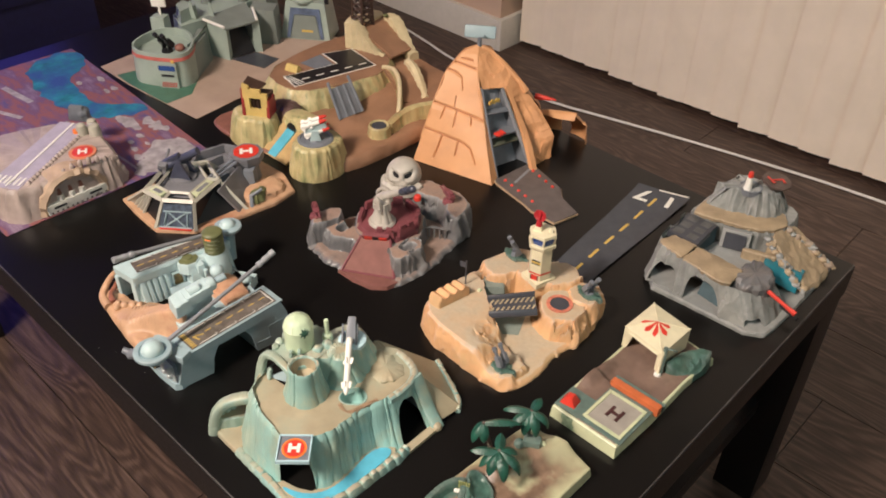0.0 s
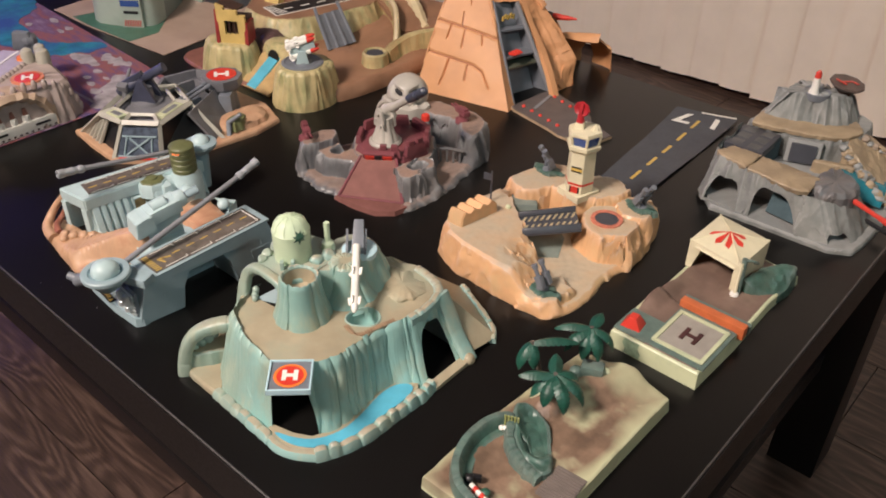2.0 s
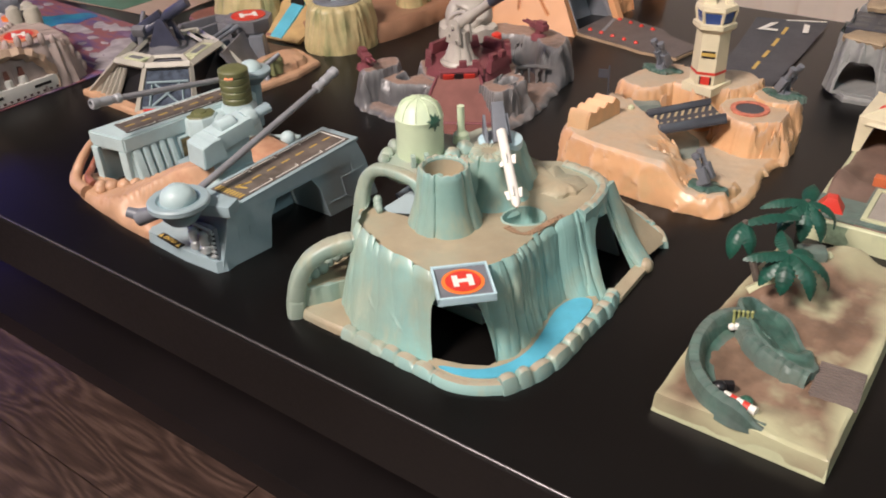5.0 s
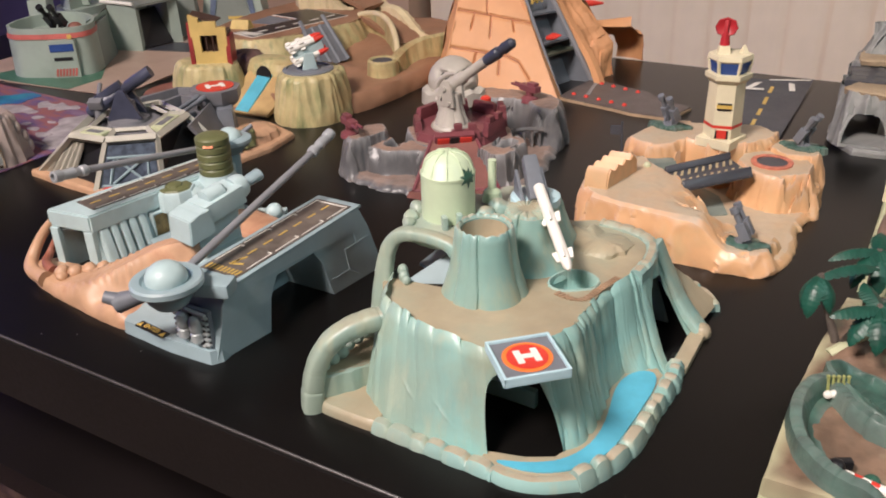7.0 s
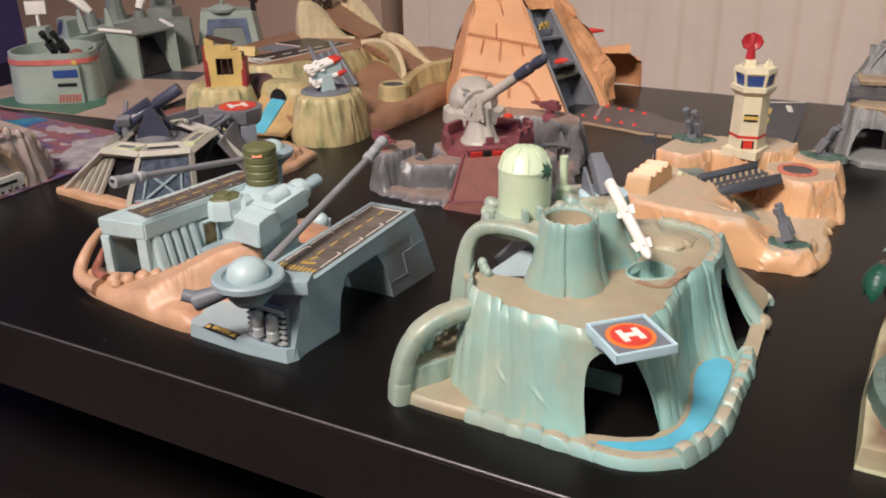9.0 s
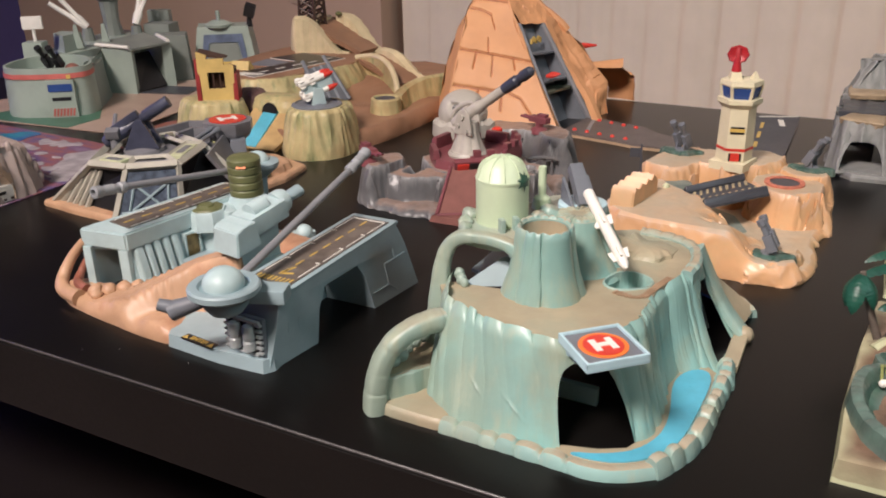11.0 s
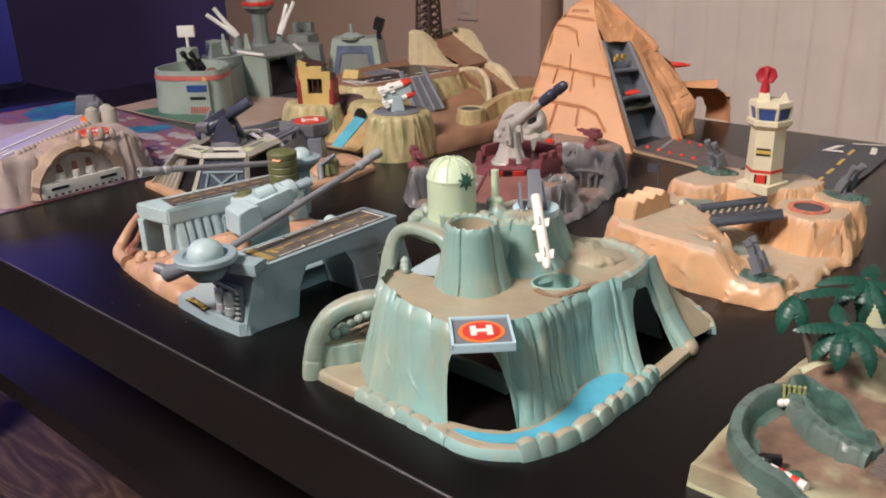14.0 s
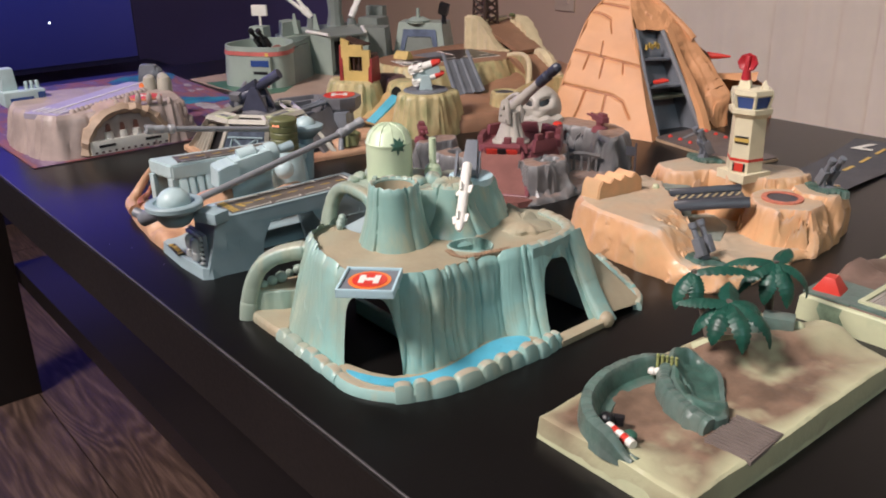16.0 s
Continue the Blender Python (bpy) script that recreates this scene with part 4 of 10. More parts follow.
    for x, y, z, r in ((-0.3395, 0.0955, 0.0560, 0.0030), (-0.3365, 0.0930, 0.0555, 0.0024), (-0.3425, 0.0990, 0.0575, 0.0030)):
        b = B()
        ball(b, (x, y, z), r, 10, 1.2)
        part("arch_foot_rock", b, TEALSIDE, t)
    # side arch of stones over an alcove: floor, low back wall, raised ground with a knobbly edge
    b = B()
    stone_band(b, [(-0.3615, 0.0345, 0.0), (-0.3615, 0.0370, 0.016), (-0.3585, 0.0415, 0.031), (-0.352, 0.0490, 0.0410), (-0.3435, 0.0590, 0.0450), (-0.3355, 0.0670, 0.0465)], (0.78, -0.62, 0), (0.0058, 0.0058, 0.0052, 0.0058), 0.0062, 0.012, 7, 0.045)
    part("side_arch", b, TEAL, t, "arch of rounded teal stones")
    b = B()
    cliff(b, [(-0.369, 0.0345), (-0.345, 0.0335), (-0.316, 0.0330), (-0.322, 0.05), (-0.336, 0.070), (-0.352, 0.060), (-0.364, 0.045)], [(0, 0), (0.004, 0.0006), (0.006, 0.002)], 90, 0.0006, 120, 3)
    part("side_ground", b, TAN, t, "tan sprayed floor of the alcove")
    b = B()
    cliff(b, [(-0.3605, 0.0400), (-0.3545, 0.0400), (-0.334, 0.072), (-0.340, 0.092), (-0.360, 0.092), (-0.366, 0.060)], [(0.0, -0.001), (0.012, 0), (0.0175, 0.0008), (0.0190, 0.0025)], 90, 0.0011, 110, 5, cap=False)
    part("alcove_wall", b, TEALSIDE, t)
    b = B()
    prism(b, [(-0.3590, 0.0430), (-0.3550, 0.0425), (-0.336, 0.072), (-0.341, 0.090), (-0.358, 0.090), (-0.363, 0.060)], 0.010, 0.0188)
    part("raised_ground", b, TAN, t)
    for k in range(8):
        f = k / 7
        p = Vector((-0.3605, 0.047, 0.0200)).lerp(Vector((-0.352, 0.088, 0.030)), f)
        b = B()
        ball(b, (p.x, p.y, p.z), 0.0030 + 0.0006 * (k % 3), 10, 0.95)
        part("knob_stone", b, TEALSIDE, t)
    # front edge of rounded stones, with the pool behind it
    b = B()
    lumpy(b, [Vector(p) for p in ((-0.322, 0.0370, 0.0), (-0.290, 0.0360, 0), (-0.262, 0.0352, 0), (-0.252, 0.0342, 0))], 0.0050, 0.0072, 0.30, 0.0095, 6)
    lumpy(b, [Vector(p) for p in ((-0.253, 0.0345, 0.0), (-0.244, 0.0330, 0), (-0.230, 0.0365, 0), (-0.214, 0.0485, 0))], 0.0044, 0.0060, 0.06, 0.02, 6)
    lumpy(b, [Vector(p) for p in ((-0.2165, 0.0455, 0.0), (-0.2070, 0.062, 0), (-0.2030, 0.080, 0), (-0.2020, 0.10, 0), (-0.2005, 0.145, 0), (-0.2030, 0.156, 0))], 0.0052, 0.0108, 0.30, 0.0110, 8)
    part("stone_edge", b, TEAL, t, "low edge of rounded stones")
    b = B()
    prism(b, [(-0.262, 0.037), (-0.246, 0.0350), (-0.229, 0.038), (-0.2150, 0.050), (-0.205, 0.068), (-0.2015, 0.10), (-0.2015, 0.140), (-0.212, 0.150), (-0.226, 0.138), (-0.228, 0.10), (-0.226, 0.07), (-0.231, 0.056), (-0.2435, 0.049), (-0.262, 0.044)], 0, 0.0042)
    part("pool_bed", b, TAN, t)
    b = B()
    pool = smooth_line([Vector((-0.258, 0.0390, 0)), Vector((-0.243, 0.0385, 0)), Vector((-0.229, 0.0430, 0)), Vector((-0.2165, 0.054, 0)), Vector((-0.2085, 0.071, 0)), Vector((-0.2070, 0.10, 0)), Vector((-0.2060, 0.135, 0)), Vector((-0.212, 0.146, 0)), Vector((-0.2225, 0.138, 0)), Vector((-0.2255, 0.122, 0)), Vector((-0.2195, 0.095, 0)), Vector((-0.2185, 0.074, 0)), Vector((-0.2255, 0.056, 0)), Vector((-0.239, 0.0455, 0))], True, 2)
    prism(b, [(p.x, p.y) for p in pool], 0.003, 0.0050)
    part("pool", b, POOL, t, "bright blue painted pool")
    # tan ramp at the back with a stony edge, side sill, rear post
    b = B()
    slab(b, [(-0.198, 0.236, 0.003), (-0.245, 0.206, 0.050), (-0.302, 0.207, 0.0560), (-0.262, 0.262, 0.010)], 0.006)
    bmesh.ops.bevel(b, geom=b.edges[:], offset=0.0018, segments=2, affect="EDGES")
    part("rear_ramp", b, TAN, t)
    b = B()
    lumpy(b, [Vector(p) for p in ((-0.2000, 0.2300, 0.002), (-0.206, 0.2395, 0.004), (-0.226, 0.2490, 0.0065), (-0.262, 0.263, 0.009))], 0.0030, 0.0042, 0.30, 0.008, 15)
    part("ramp_edge_stone", b, TEAL, t)
    b = B()
    slab(b, [(-0.203, 0.200, 0.006), (-0.236, 0.200, 0.052), (-0.245, 0.207, 0.052), (-0.200, 0.236, 0.004)], 0.0025)
    part("ramp_side", b, TAN, t)
    b = B()
    slab(b, [(-0.300, 0.2075, 0.0), (-0.222, 0.2065, 0.0), (-0.238, 0.2040, 0.049), (-0.300, 0.2045, 0.049)], 0.002)
    part("inner_wall", b, TEALSIDE, t)
    b = B()
    box(b, at(-0.2015, 0.178, 0, 91), 0.044, 0.009, 0.0045, 0.0015)
    ball(b, (-0.200, 0.1985, 0.0035), 0.0056, 10)
    part("side_sill", b, TAN, t)
    b = B()
    stone_band(b, [(-0.1990, 0.2000, 0.001), (-0.2145, 0.2010, 0.018), (-0.2245, 0.2015, 0.036), (-0.2330, 0.2000, 0.0540)], (0, 1, 0), (0.0034, 0.0030, 0.0028, 0.0032), 0.0070, 0.03, 5, 0.03)
    part("rear_post", b, TEALSIDE, t)
    b = B()
    lumpy(b, [Vector((-0.2305, 0.160, 0.052)), Vector((-0.2285, 0.178, 0.053)), Vector((-0.234, 0.200, 0.052)), Vector((-0.246, 0.209, 0.053)), Vector((-0.270, 0.212, 0.053))], 0.0040, 0.0042, 0.22, 0.0085, 14, z0=0.046)
    part("rear_rim", b, TEAL, t)
    # low rocks at the back of the terrace
    b = B()
    cliff(b, [(-0.285, 0.180), (-0.264, 0.168), (-0.247, 0.170), (-0.240, 0.186), (-0.250, 0.205), (-0.288, 0.205)], [(0.049, 0), (0.0540, 0.0015), (0.0560, 0.006)], 110, 0.0015, 120, 5, chip=0.0030, cells=110, jag=0.002)
    part("rear_rock", b, TAN, t)
    # pale blue brace standing inside the doorway, and a slanted panel behind the tall arch
    b = B()
    box(b, at(-0.288, 0.0915, 0.0005, -1), 0.062, 0.004, 0.0105, 0.0006)
    # colour raised to stand for strong light on the brace
    part("inner_brace", b, material("brightened_cyan_plastic", (0.50, 0.86, 0.90), 0.25, var=0.05), t, "pale blue inner brace")
    b = B()
    slab(b, [(-0.340, 0.0945, 0.0520), (-0.310, 0.1090, 0.0520), (-0.310, 0.1150, 0.0690), (-0.322, 0.1130, 0.0660)], 0.0018)
    slab(b, [(-0.345, 0.120, 0.0515), (-0.310, 0.112, 0.0515), (-0.310, 0.160, 0.0515), (-0.345, 0.160, 0.0515)], 0.002)
    part("inner_panel", b, BLUEGREY, t)
    # helipad bracket
    m = Matrix.Translation((-0.245, 0.0525, 0.0585)) @ pose(0, 0, 0, 0, 0, 44)
    helipad(t, m, 0.0315)
    b = B()
    box(b, m @ at(0.0, 0.011, -0.0105), 0.022, 0.006, 0.0075, 0.001)
    for s in (-1, 1):
        slab(b, [m @ Vector((s * 0.0125, 0.015, -0.003)), m @ Vector((s * 0.0125, -0.004, -0.003)), m @ Vector((s * 0.0125, 0.0135, -0.010))], 0.0015)
    part("helipad_bracket", b, LTBLUE, t)
    # tank on the upper deck
    cx, cy = -0.331, 0.131
    b = B()
    lathe(b, at(cx, cy, 0), [(0.0150, 0.079), (0.0150, 0.1050), (0.0153, 0.1052), (0.0153, 0.1066), (0.0146, 0.1072), (0.0125, 0.1135), (0.0075, 0.1172), (0.0015, 0.1182)], 20)
    tank = part("storage_tank", b, MINT, t, "pale mint domed storage tank")
    b = B()
    for k in range(10):
        a = 2 * math.pi * k / 10 + 0.2
        pts = [(cx + r * math.cos(a), cy + r * math.sin(a), z) for r, z in ((0.0147, 0.1072), (0.0126, 0.1138), (0.0076, 0.1175), (0.002, 0.1184))]
        sweep(b, pts, 0.00032, 5, steps=1)
    part("dome_rib", b, MINT, tank)
    b = B()
    tip = [(0, 1.0), (12, 0.55), (30, 0.95), (42, 0.5), (68, 0.9), (90, 0.5), (118, 1.0), (140, 0.5), (168, 0.95), (185, 0.55), (212, 1.0), (238, 0.5), (262, 1.05), (285, 0.5), (312, 0.9), (338, 0.5)]
    skin = lambda z: 0.0155 if z < 0.1066 else 0.0150 - 0.0025 * (z - 0.1072) / 0.0063 if z < 0.1135 else 0.0125
    rings = []
    for q in (1.0, 0.75, 0.5, 0.25):
        ring = []
        for ang, r in tip:
            a, z = radians(-12 + 24 * r * q * math.cos(radians(ang))), 0.1065 + 0.0062 * r * q * math.sin(radians(ang))
            ring.append((cx + skin(z) * math.cos(a), cy + skin(z) * math.sin(a), z))
        rings.append(ring)
    loft(b, rings, False, True)
    part("leaf_mark", b, DKGREEN, tank, "dark green jagged paint patch")
    b = B()
    for s in (-0.004, 0.004):
        box(b, at(cx + 0.0105 + s * 0.7, cy - 0.0145 + s * 0.8, 0.077, 45), 0.003, 0.005, 0.011, 0.001)
    part("clamp", b, TEALSIDE, t)
    b = B()
    tube(b, (-0.3165, 0.1555, 0.082), (-0.3165, 0.1555, 0.107), 0.0024)
    lathe(b, at(-0.3165, 0.1555, 0.082), [(0.006, 0), (0.005, 0.006), (0.0025, 0.008)], 12)
    part("pipe", b, MINT, t)
    # missile launcher
    b = B()
    lathe(b, at(-0.297, 0.172, 0), [(0.0145, 0.078), (0.0145, 0.0825), (0.0135, 0.083)], 22)
    part("launcher_base", b, LTBLUE, t)
    b = B()
    box(b, aim((-0.2925, 0.166, 0.0825), (-0.311, 0.187, 0.108)) @ at(0, 0, 0, 0), 0.0105, 0.0075, 0.028, 0.001, 0.75, 0.9)
    for s in (-1, 1):
        slab(b, [(-0.293 + s * 0.0055, 0.163 + s * 0.005, 0.083), (-0.305 + s * 0.0055, 0.176 + s * 0.005, 0.083), (-0.304 + s * 0.0055, 0.175 + s * 0.005, 0.097)], 0.0016)
    part("launcher", b, SLATE, t, "grey missile launcher")
    b = B()
    p0, p1 = Vector((-0.292, 0.1645, 0.0925)), Vector((-0.256, 0.126, 0.066))
    ln = (p1 - p0).length
    m = aim(p0, p1)
    lathe(b, m, [(0.0022, 0), (0.0032, 0.001), (0.0032, ln * 0.86), (0.0026, ln * 0.95), (0.001, ln)], 14)
    for z, w in ((ln * 0.36, 0.0062), (ln * 0.78, 0.0058)):
        for a in (0, 90):
            box(b, m @ at(0, 0, z, a + 20), 2 * w, 0.0013, 0.0065, 0.0004, 0.8)
    part("missile", b, WHITE, t, "white finned missile pointing down")


hill_base()


def twin_runway_base():
    t = thing("runway_gun_playset", -0.52, 0.12, "blue-grey toy base with two runways, sand mound and long guns", "playset", group="toy playsets")
    # tall block with the wide archway
    b = B()
    prof = [(0.0415, 0), (0.083, 0), (0.0865, 0.022), (0.0935, 0.0345), (0.128, 0.034), (0.134, 0.024), (0.138, 0), (0.186, 0), (0.184, 0.030), (0.180, 0.0435), (0.0505, 0.0435), (0.0465, 0.022)]

    def side_x(y, z):
        foot = -0.4370 + (y - 0.040) * 0.125
        return foot + (-0.4315 - foot) * z / 0.0435
    loft(b, [[(side_x(y, z), y, z) for y, z in prof], [(-0.466 + z * 0.02, y, z) for y, z in prof]])
    block = part("arched_block", b, BLUEGREY, t, "blue-grey block with an angular archway")
    # raised seams of the moulded panels
    for y0, y1, lines in ((0.050, 0.081, (((0, 0.014), (0.55, 0.014), (0.55, 0.026), (1, 0.026)), ((0.55, 0.014), (0.70, 0.004)), ((0.25, 0.014), (0.25, 0.034)))),
                          (0.140, 0.181, (((0, 0.010), (0.4, 0.010), (0.4, 0.024), (1, 0.024)), ((0.7, 0.024), (0.7, 0.036)), ((0.4, 0.010), (0.6, 0.003))))):
        for line in lines:
            b = B()
            q = [Vector((side_x(y0 + (y1 - y0) * f, zz), y0 + (y1 - y0) * f, zz)) for f, zz in line]
            for p0, p1 in zip(q, q[1:]):
                tube(b, p0, p1, 0.0003, k=5)
            part("panel_line", b, BLUEGREY, block)
    b = B()
    box(b, at(-0.4495, 0.121, 0.0432, 0), 0.036, 0.124, 0.0022, 0.0006)
    deck = part("runway_deck", b, BLUEGREY, t)
    b = B()
    box(b, at(-0.4495, 0.121, 0.0452), 0.029, 0.112, 0.0006)
    part("runway_strip", b, STICKER, deck, "brown runway sticker")
    b = B()
    for k in range(7):
        box(b, at(-0.4495, 0.080 + 0.0145 * k, 0.0456), 0.0012, 0.008, 0.0005)
    for k in range(9):
        box(b, at(-0.4610 + 0.0029 * k, 0.0695, 0.0456), 0.0014, 0.0055, 0.0005)
    box(b, at(-0.447, 0.078, 0.0456, 20), 0.009, 0.0018, 0.0005)
    box(b, at(-0.449, 0.083, 0.0456, 70), 0.010, 0.0018, 0.0005)
    part("runway_marking", b, YELLOW, deck, "yellow runway markings")
    b = B()
    for s in (-1, 1):
        for k in range(4):
            box(b, at(-0.4495 + s * 0.0125, 0.087 + 0.0255 * k, 0.0456), 0.0007, 0.022, 0.0005)
            box(b, at(-0.4495 + s * 0.0110, 0.098 + 0.0255 * k, 0.0456), 0.0030, 0.0008, 0.0005)
    box(b, at(-0.4495, 0.174, 0.0456), 0.022, 0.0010, 0.0005)
    part("edge_line", b, WHITE, deck, "thin white runway edge lines")
    # front ledge, name plate, pressure tanks
    b = B()
    prism(b, [(-0.512, 0.0395), (-0.470, 0.0370), (-0.4385, 0.0385), (-0.4345, 0.045), (-0.44, 0.085), (-0.50, 0.085), (-0.53, 0.07)], 0, 0.0085, 0.001)
    part("front_ledge", b, BLUEGREY, t)
    b = B()
    m = Matrix.Translation((-0.487, 0.0405, 0.0088)) @ pose(0, 0, 0, 0, 0, -6)
    box(b, m, 0.026, 0.006, 0.0006)
    plate = part("name_plate", b, BLACK, t, "small black sign with yellow lettering")
    letters("lettering", "ENTER", m @ at(0, 0, 0.0009), 0.0048, YELLOW, plate)
    b = B()
    for s in (-1, 1):
        prism(b, [(s * 0.0125, -0.002), (s * 0.0085, -0.002), (s * 0.0105, 0.0018)], 0.0005, 0.001, m=m)
    part("triangle", b, YELLOW, plate)
    b = B()
    m = pose(-0.4530, 0.0430, 0.009, 90, 0, -3)
    box(b, m @ at(0, 0.0115, -0.003), 0.0285, 0.025, 0.003, 0.0006)
    frame_ = part("tank_panel", b, SLATE, t)
    for s in (-0.0052, 0.0052):
        b = B()
        lathe(b, m @ at(s, 0.003, 0.0022) @ pose(0, 0, 0, -90), [(0.0020, 0), (0.0040, 0.0016), (0.0040, 0.0065), (0.0034, 0.007), (0.0034, 0.0085), (0.0040, 0.009), (0.0040, 0.0145), (0.0032, 0.0165), (0.0012, 0.0175)], 16)
        part("pressure_tank", b, CHROME, frame_, "silver pressure tank")
    b = B()
    for k in range(6):
        for s in (-0.0118, 0.0118):
            box(b, m @ at(s, 0.0025 + 0.0036 * k, 0), 0.0042, 0.0014, 0.0022, 0.0003)
    box(b, m @ at(0, 0.0015, 0), 0.022, 0.0016, 0.0024, 0.0003)
    box(b, m @ at(0, 0.0222, 0), 0.026, 0.0016, 0.0024, 0.0003)
    part("grille", b, CHROME, frame_)
    b = B()
    box(b, m @ at(0, 0.012, -0.0004), 0.0265, 0.022, 0.0006)
    part("grille_backing", b, BLACK, frame_)
    # long block with the first runway
    a = Vector((-0.588, 0.088, 0))
    c = Vector((-0.620, 0.082, 0))
    d = Vector((0.020, 0.116, 0))
    b = B()
    loft(b, [[(p.x, p.y, 0.0) for p in (c + Vector((-0.001, -0.002, 0)), a + Vector((0.006, -0.003, 0)), a + d + Vector((0.010, 0, 0)), c + d)],
             [(p.x, p.y, 0.034) for p in (c, a, a + d, c + d)]], cap0=False)
    bmesh.ops.delete(b, geom=[f for f in b.faces if f.calc_center_median().y < 0.088 and abs(f.normal.z) < 0.5], context="FACES_ONLY")
    bmesh.ops.solidify(b, geom=b.faces[:], thickness=0.004)
    left = part("long_block", b, PALEGREY, t, "pale grey hollow block")
    b = B()
    loft(b, [[(p.x, p.y, z) for p in (c + Vector((-0.003, -0.004, 0)), a + Vector((0.003, -0.005, 0)), a + d + Vector((0.003, 0.002, 0)), c + d)] for z in (0.0325, 0.0455)])
    bmesh.ops.bevel(b, geom=b.edges[:], offset=0.0012, segments=2, affect="EDGES")
    part("roof", b, PALEGREY, left)
    b = B()
    u = d.normalized()
    w = Vector((u.y, -u.x, 0))
    mid = (a + c) / 2 + d * 0.52 + w * 0.001
    mm = Matrix.Translation((mid.x, mid.y, 0.0455)) @ pose(0, 0, 0, 0, 0, -9.8)
    box(b, mm, 0.0225, 0.104, 0.0006)
    part("runway_strip", b, STICKER, left, "brown runway sticker")
    b = B()
    for k in range(7):
        box(b, mm @ at(0, -0.044 + 0.0145 * k, 0.0004), 0.0012, 0.008, 0.0005)
    part("runway_marking", b, YELLOW, left)
    b = B()
    for s in (-1, 1):
        for k in range(4):
            box(b, mm @ at(s * 0.0100, -0.038 + 0.0255 * k, 0.0004), 0.0007, 0.022, 0.0005)
            box(b, mm @ at(s * 0.0088, -0.027 + 0.0255 * k, 0.0004), 0.0028, 0.0008, 0.0005)
    part("edge_line", b, WHITE, left)
    for k in range(5):
        b = B()
        p = a + d * (0.035 + 0.062 * k) + Vector((0.0035, 0, 0))
        f = 0.0024 if k else 0.0034
        loft(b, [[(p.x - 0.006, p.y - f, 0.002), (p.x + 0.0075, p.y - f, 0.002), (p.x + 0.0075, p.y + f, 0.002), (p.x - 0.006, p.y + f, 0.002)],
                 [(p.x - 0.006, p.y - f, 0.031), (p.x + 0.0012, p.y - f, 0.031), (p.x + 0.0012, p.y + f, 0.031), (p.x - 0.006, p.y + f, 0.031)],
                 [(p.x - 0.006, p.y - f * 0.8, 0.0345), (p.x - 0.002, p.y - f * 0.8, 0.0345), (p.x - 0.002, p.y + f * 0.8, 0.0345), (p.x - 0.006, p.y + f * 0.8, 0.0345)]])
        bmesh.ops.bevel(b, geom=b.edges[:], offset=0.0007, segments=2, affect="EDGES")
        part("buttress", b, PALEGREY, left)
    # front frame of the hollow block
    for u0, u1, z0, z1 in ((-0.001, 0.0055, 0, 0.033), (0.0275, 0.0350, 0, 0.033)):
        b = B()
        q = c.lerp(a, (u0 + u1) / 2 / 0.0325) + Vector((0, -0.0035, 0))
        box(b, at(q.x, q.y, z0, 10), u1 - u0, 0.004, z1 - z0, 0.0006)
        part("front_post", b, PALEGREY, left)
    b = B()
    p = a + d * 0.40
    box(b, at(p.x + 0.0015, p.y, 0.013, -10), 0.006, 0.011, 0.016, 0.0004)
    door = part("door", b, YELLOWDK, left, "small ochre door")
    b = B()
    for s in (-1, 1):
        box(b, at(p.x + 0.0025 + s * 0.0011, p.y + s * 0.0062, 0.012, -10), 0.007, 0.0014, 0.019, 0.0003)
    box(b, at(p.x + 0.0025, p.y, 0.0295, -10), 0.007, 0.0135, 0.0015, 0.0003)
    part("door_frame", b, PALEGREY, door)
    # pale housing under the hatch
    b = B()
    p = a + d * 0.62
    loft(b, [[(p.x - 0.010, p.y - 0.016, z), (p.x + w, p.y - 0.017, z), (p.x + w + 0.002, p.y + 0.018, z), (p.x - 0.008, p.y + 0.020, z)] for z, w in ((0.004, 0.022), (0.032, 0.019), (0.040, 0.014), (0.0425, 0.012))])
    bmesh.ops.bevel(b, geom=b.edges[:], offset=0.0010, segments=2, affect="EDGES")
    hs = part("hatch_housing", b, PALEGREY, left)
    b = B()
    box(b, at(p.x + 0.017, p.y - 0.004, 0.030, -10), 0.014, 0.010, 0.0125, 0.0010, 0.8, 0.8)
    box(b, at(p.x + 0.026, p.y - 0.002, 0.014, -10), 0.004, 0.004, 0.022, 0.0008)
    part("vent_box", b, PALEGREY, hs)
    # deck between the blocks
    b = B()
    prism(b, [(-0.575, 0.12), (-0.52, 0.10), (-0.466, 0.085), (-0.462, 0.165), (-0.50, 0.19), (-0.56, 0.20)], 0.0, 0.014)
    part("middle_deck", b, BLUEGREY, t)
    b = B()
    cliff(b, [(-0.545, 0.145), (-0.50, 0.15), (-0.467, 0.14), (-0.465, 0.165), (-0.50, 0.185), (-0.55, 0.19)], [(0.012, 0), (0.020, 0.003), (0.023, 0.010)], 60, 0.0012, 60, 2)
    part("sand_patch", b, SALMON, t)
    # sand mound in front
    out = [(-0.628, 0.088), (-0.635, 0.070), (-0.620, 0.0535), (-0.585, 0.0475), (-0.545, 0.0425), (-0.513, 0.0400), (-0.506, 0.048), (-0.503, 0.062), (-0.494, 0.078), (-0.488, 0.092), (-0.505, 0.108), (-0.545, 0.115), (-0.580, 0.098), (-0.592, 0.083), (-0.612, 0.075)]
    spine = [Vector(p) for p in ((-0.590, 0.058, 0.0085), (-0.565, 0.062, 0.0155), (-0.545, 0.072, 0.0255), (-0.525, 0.085, 0.0370), (-0.500, 0.095, 0.0455))]

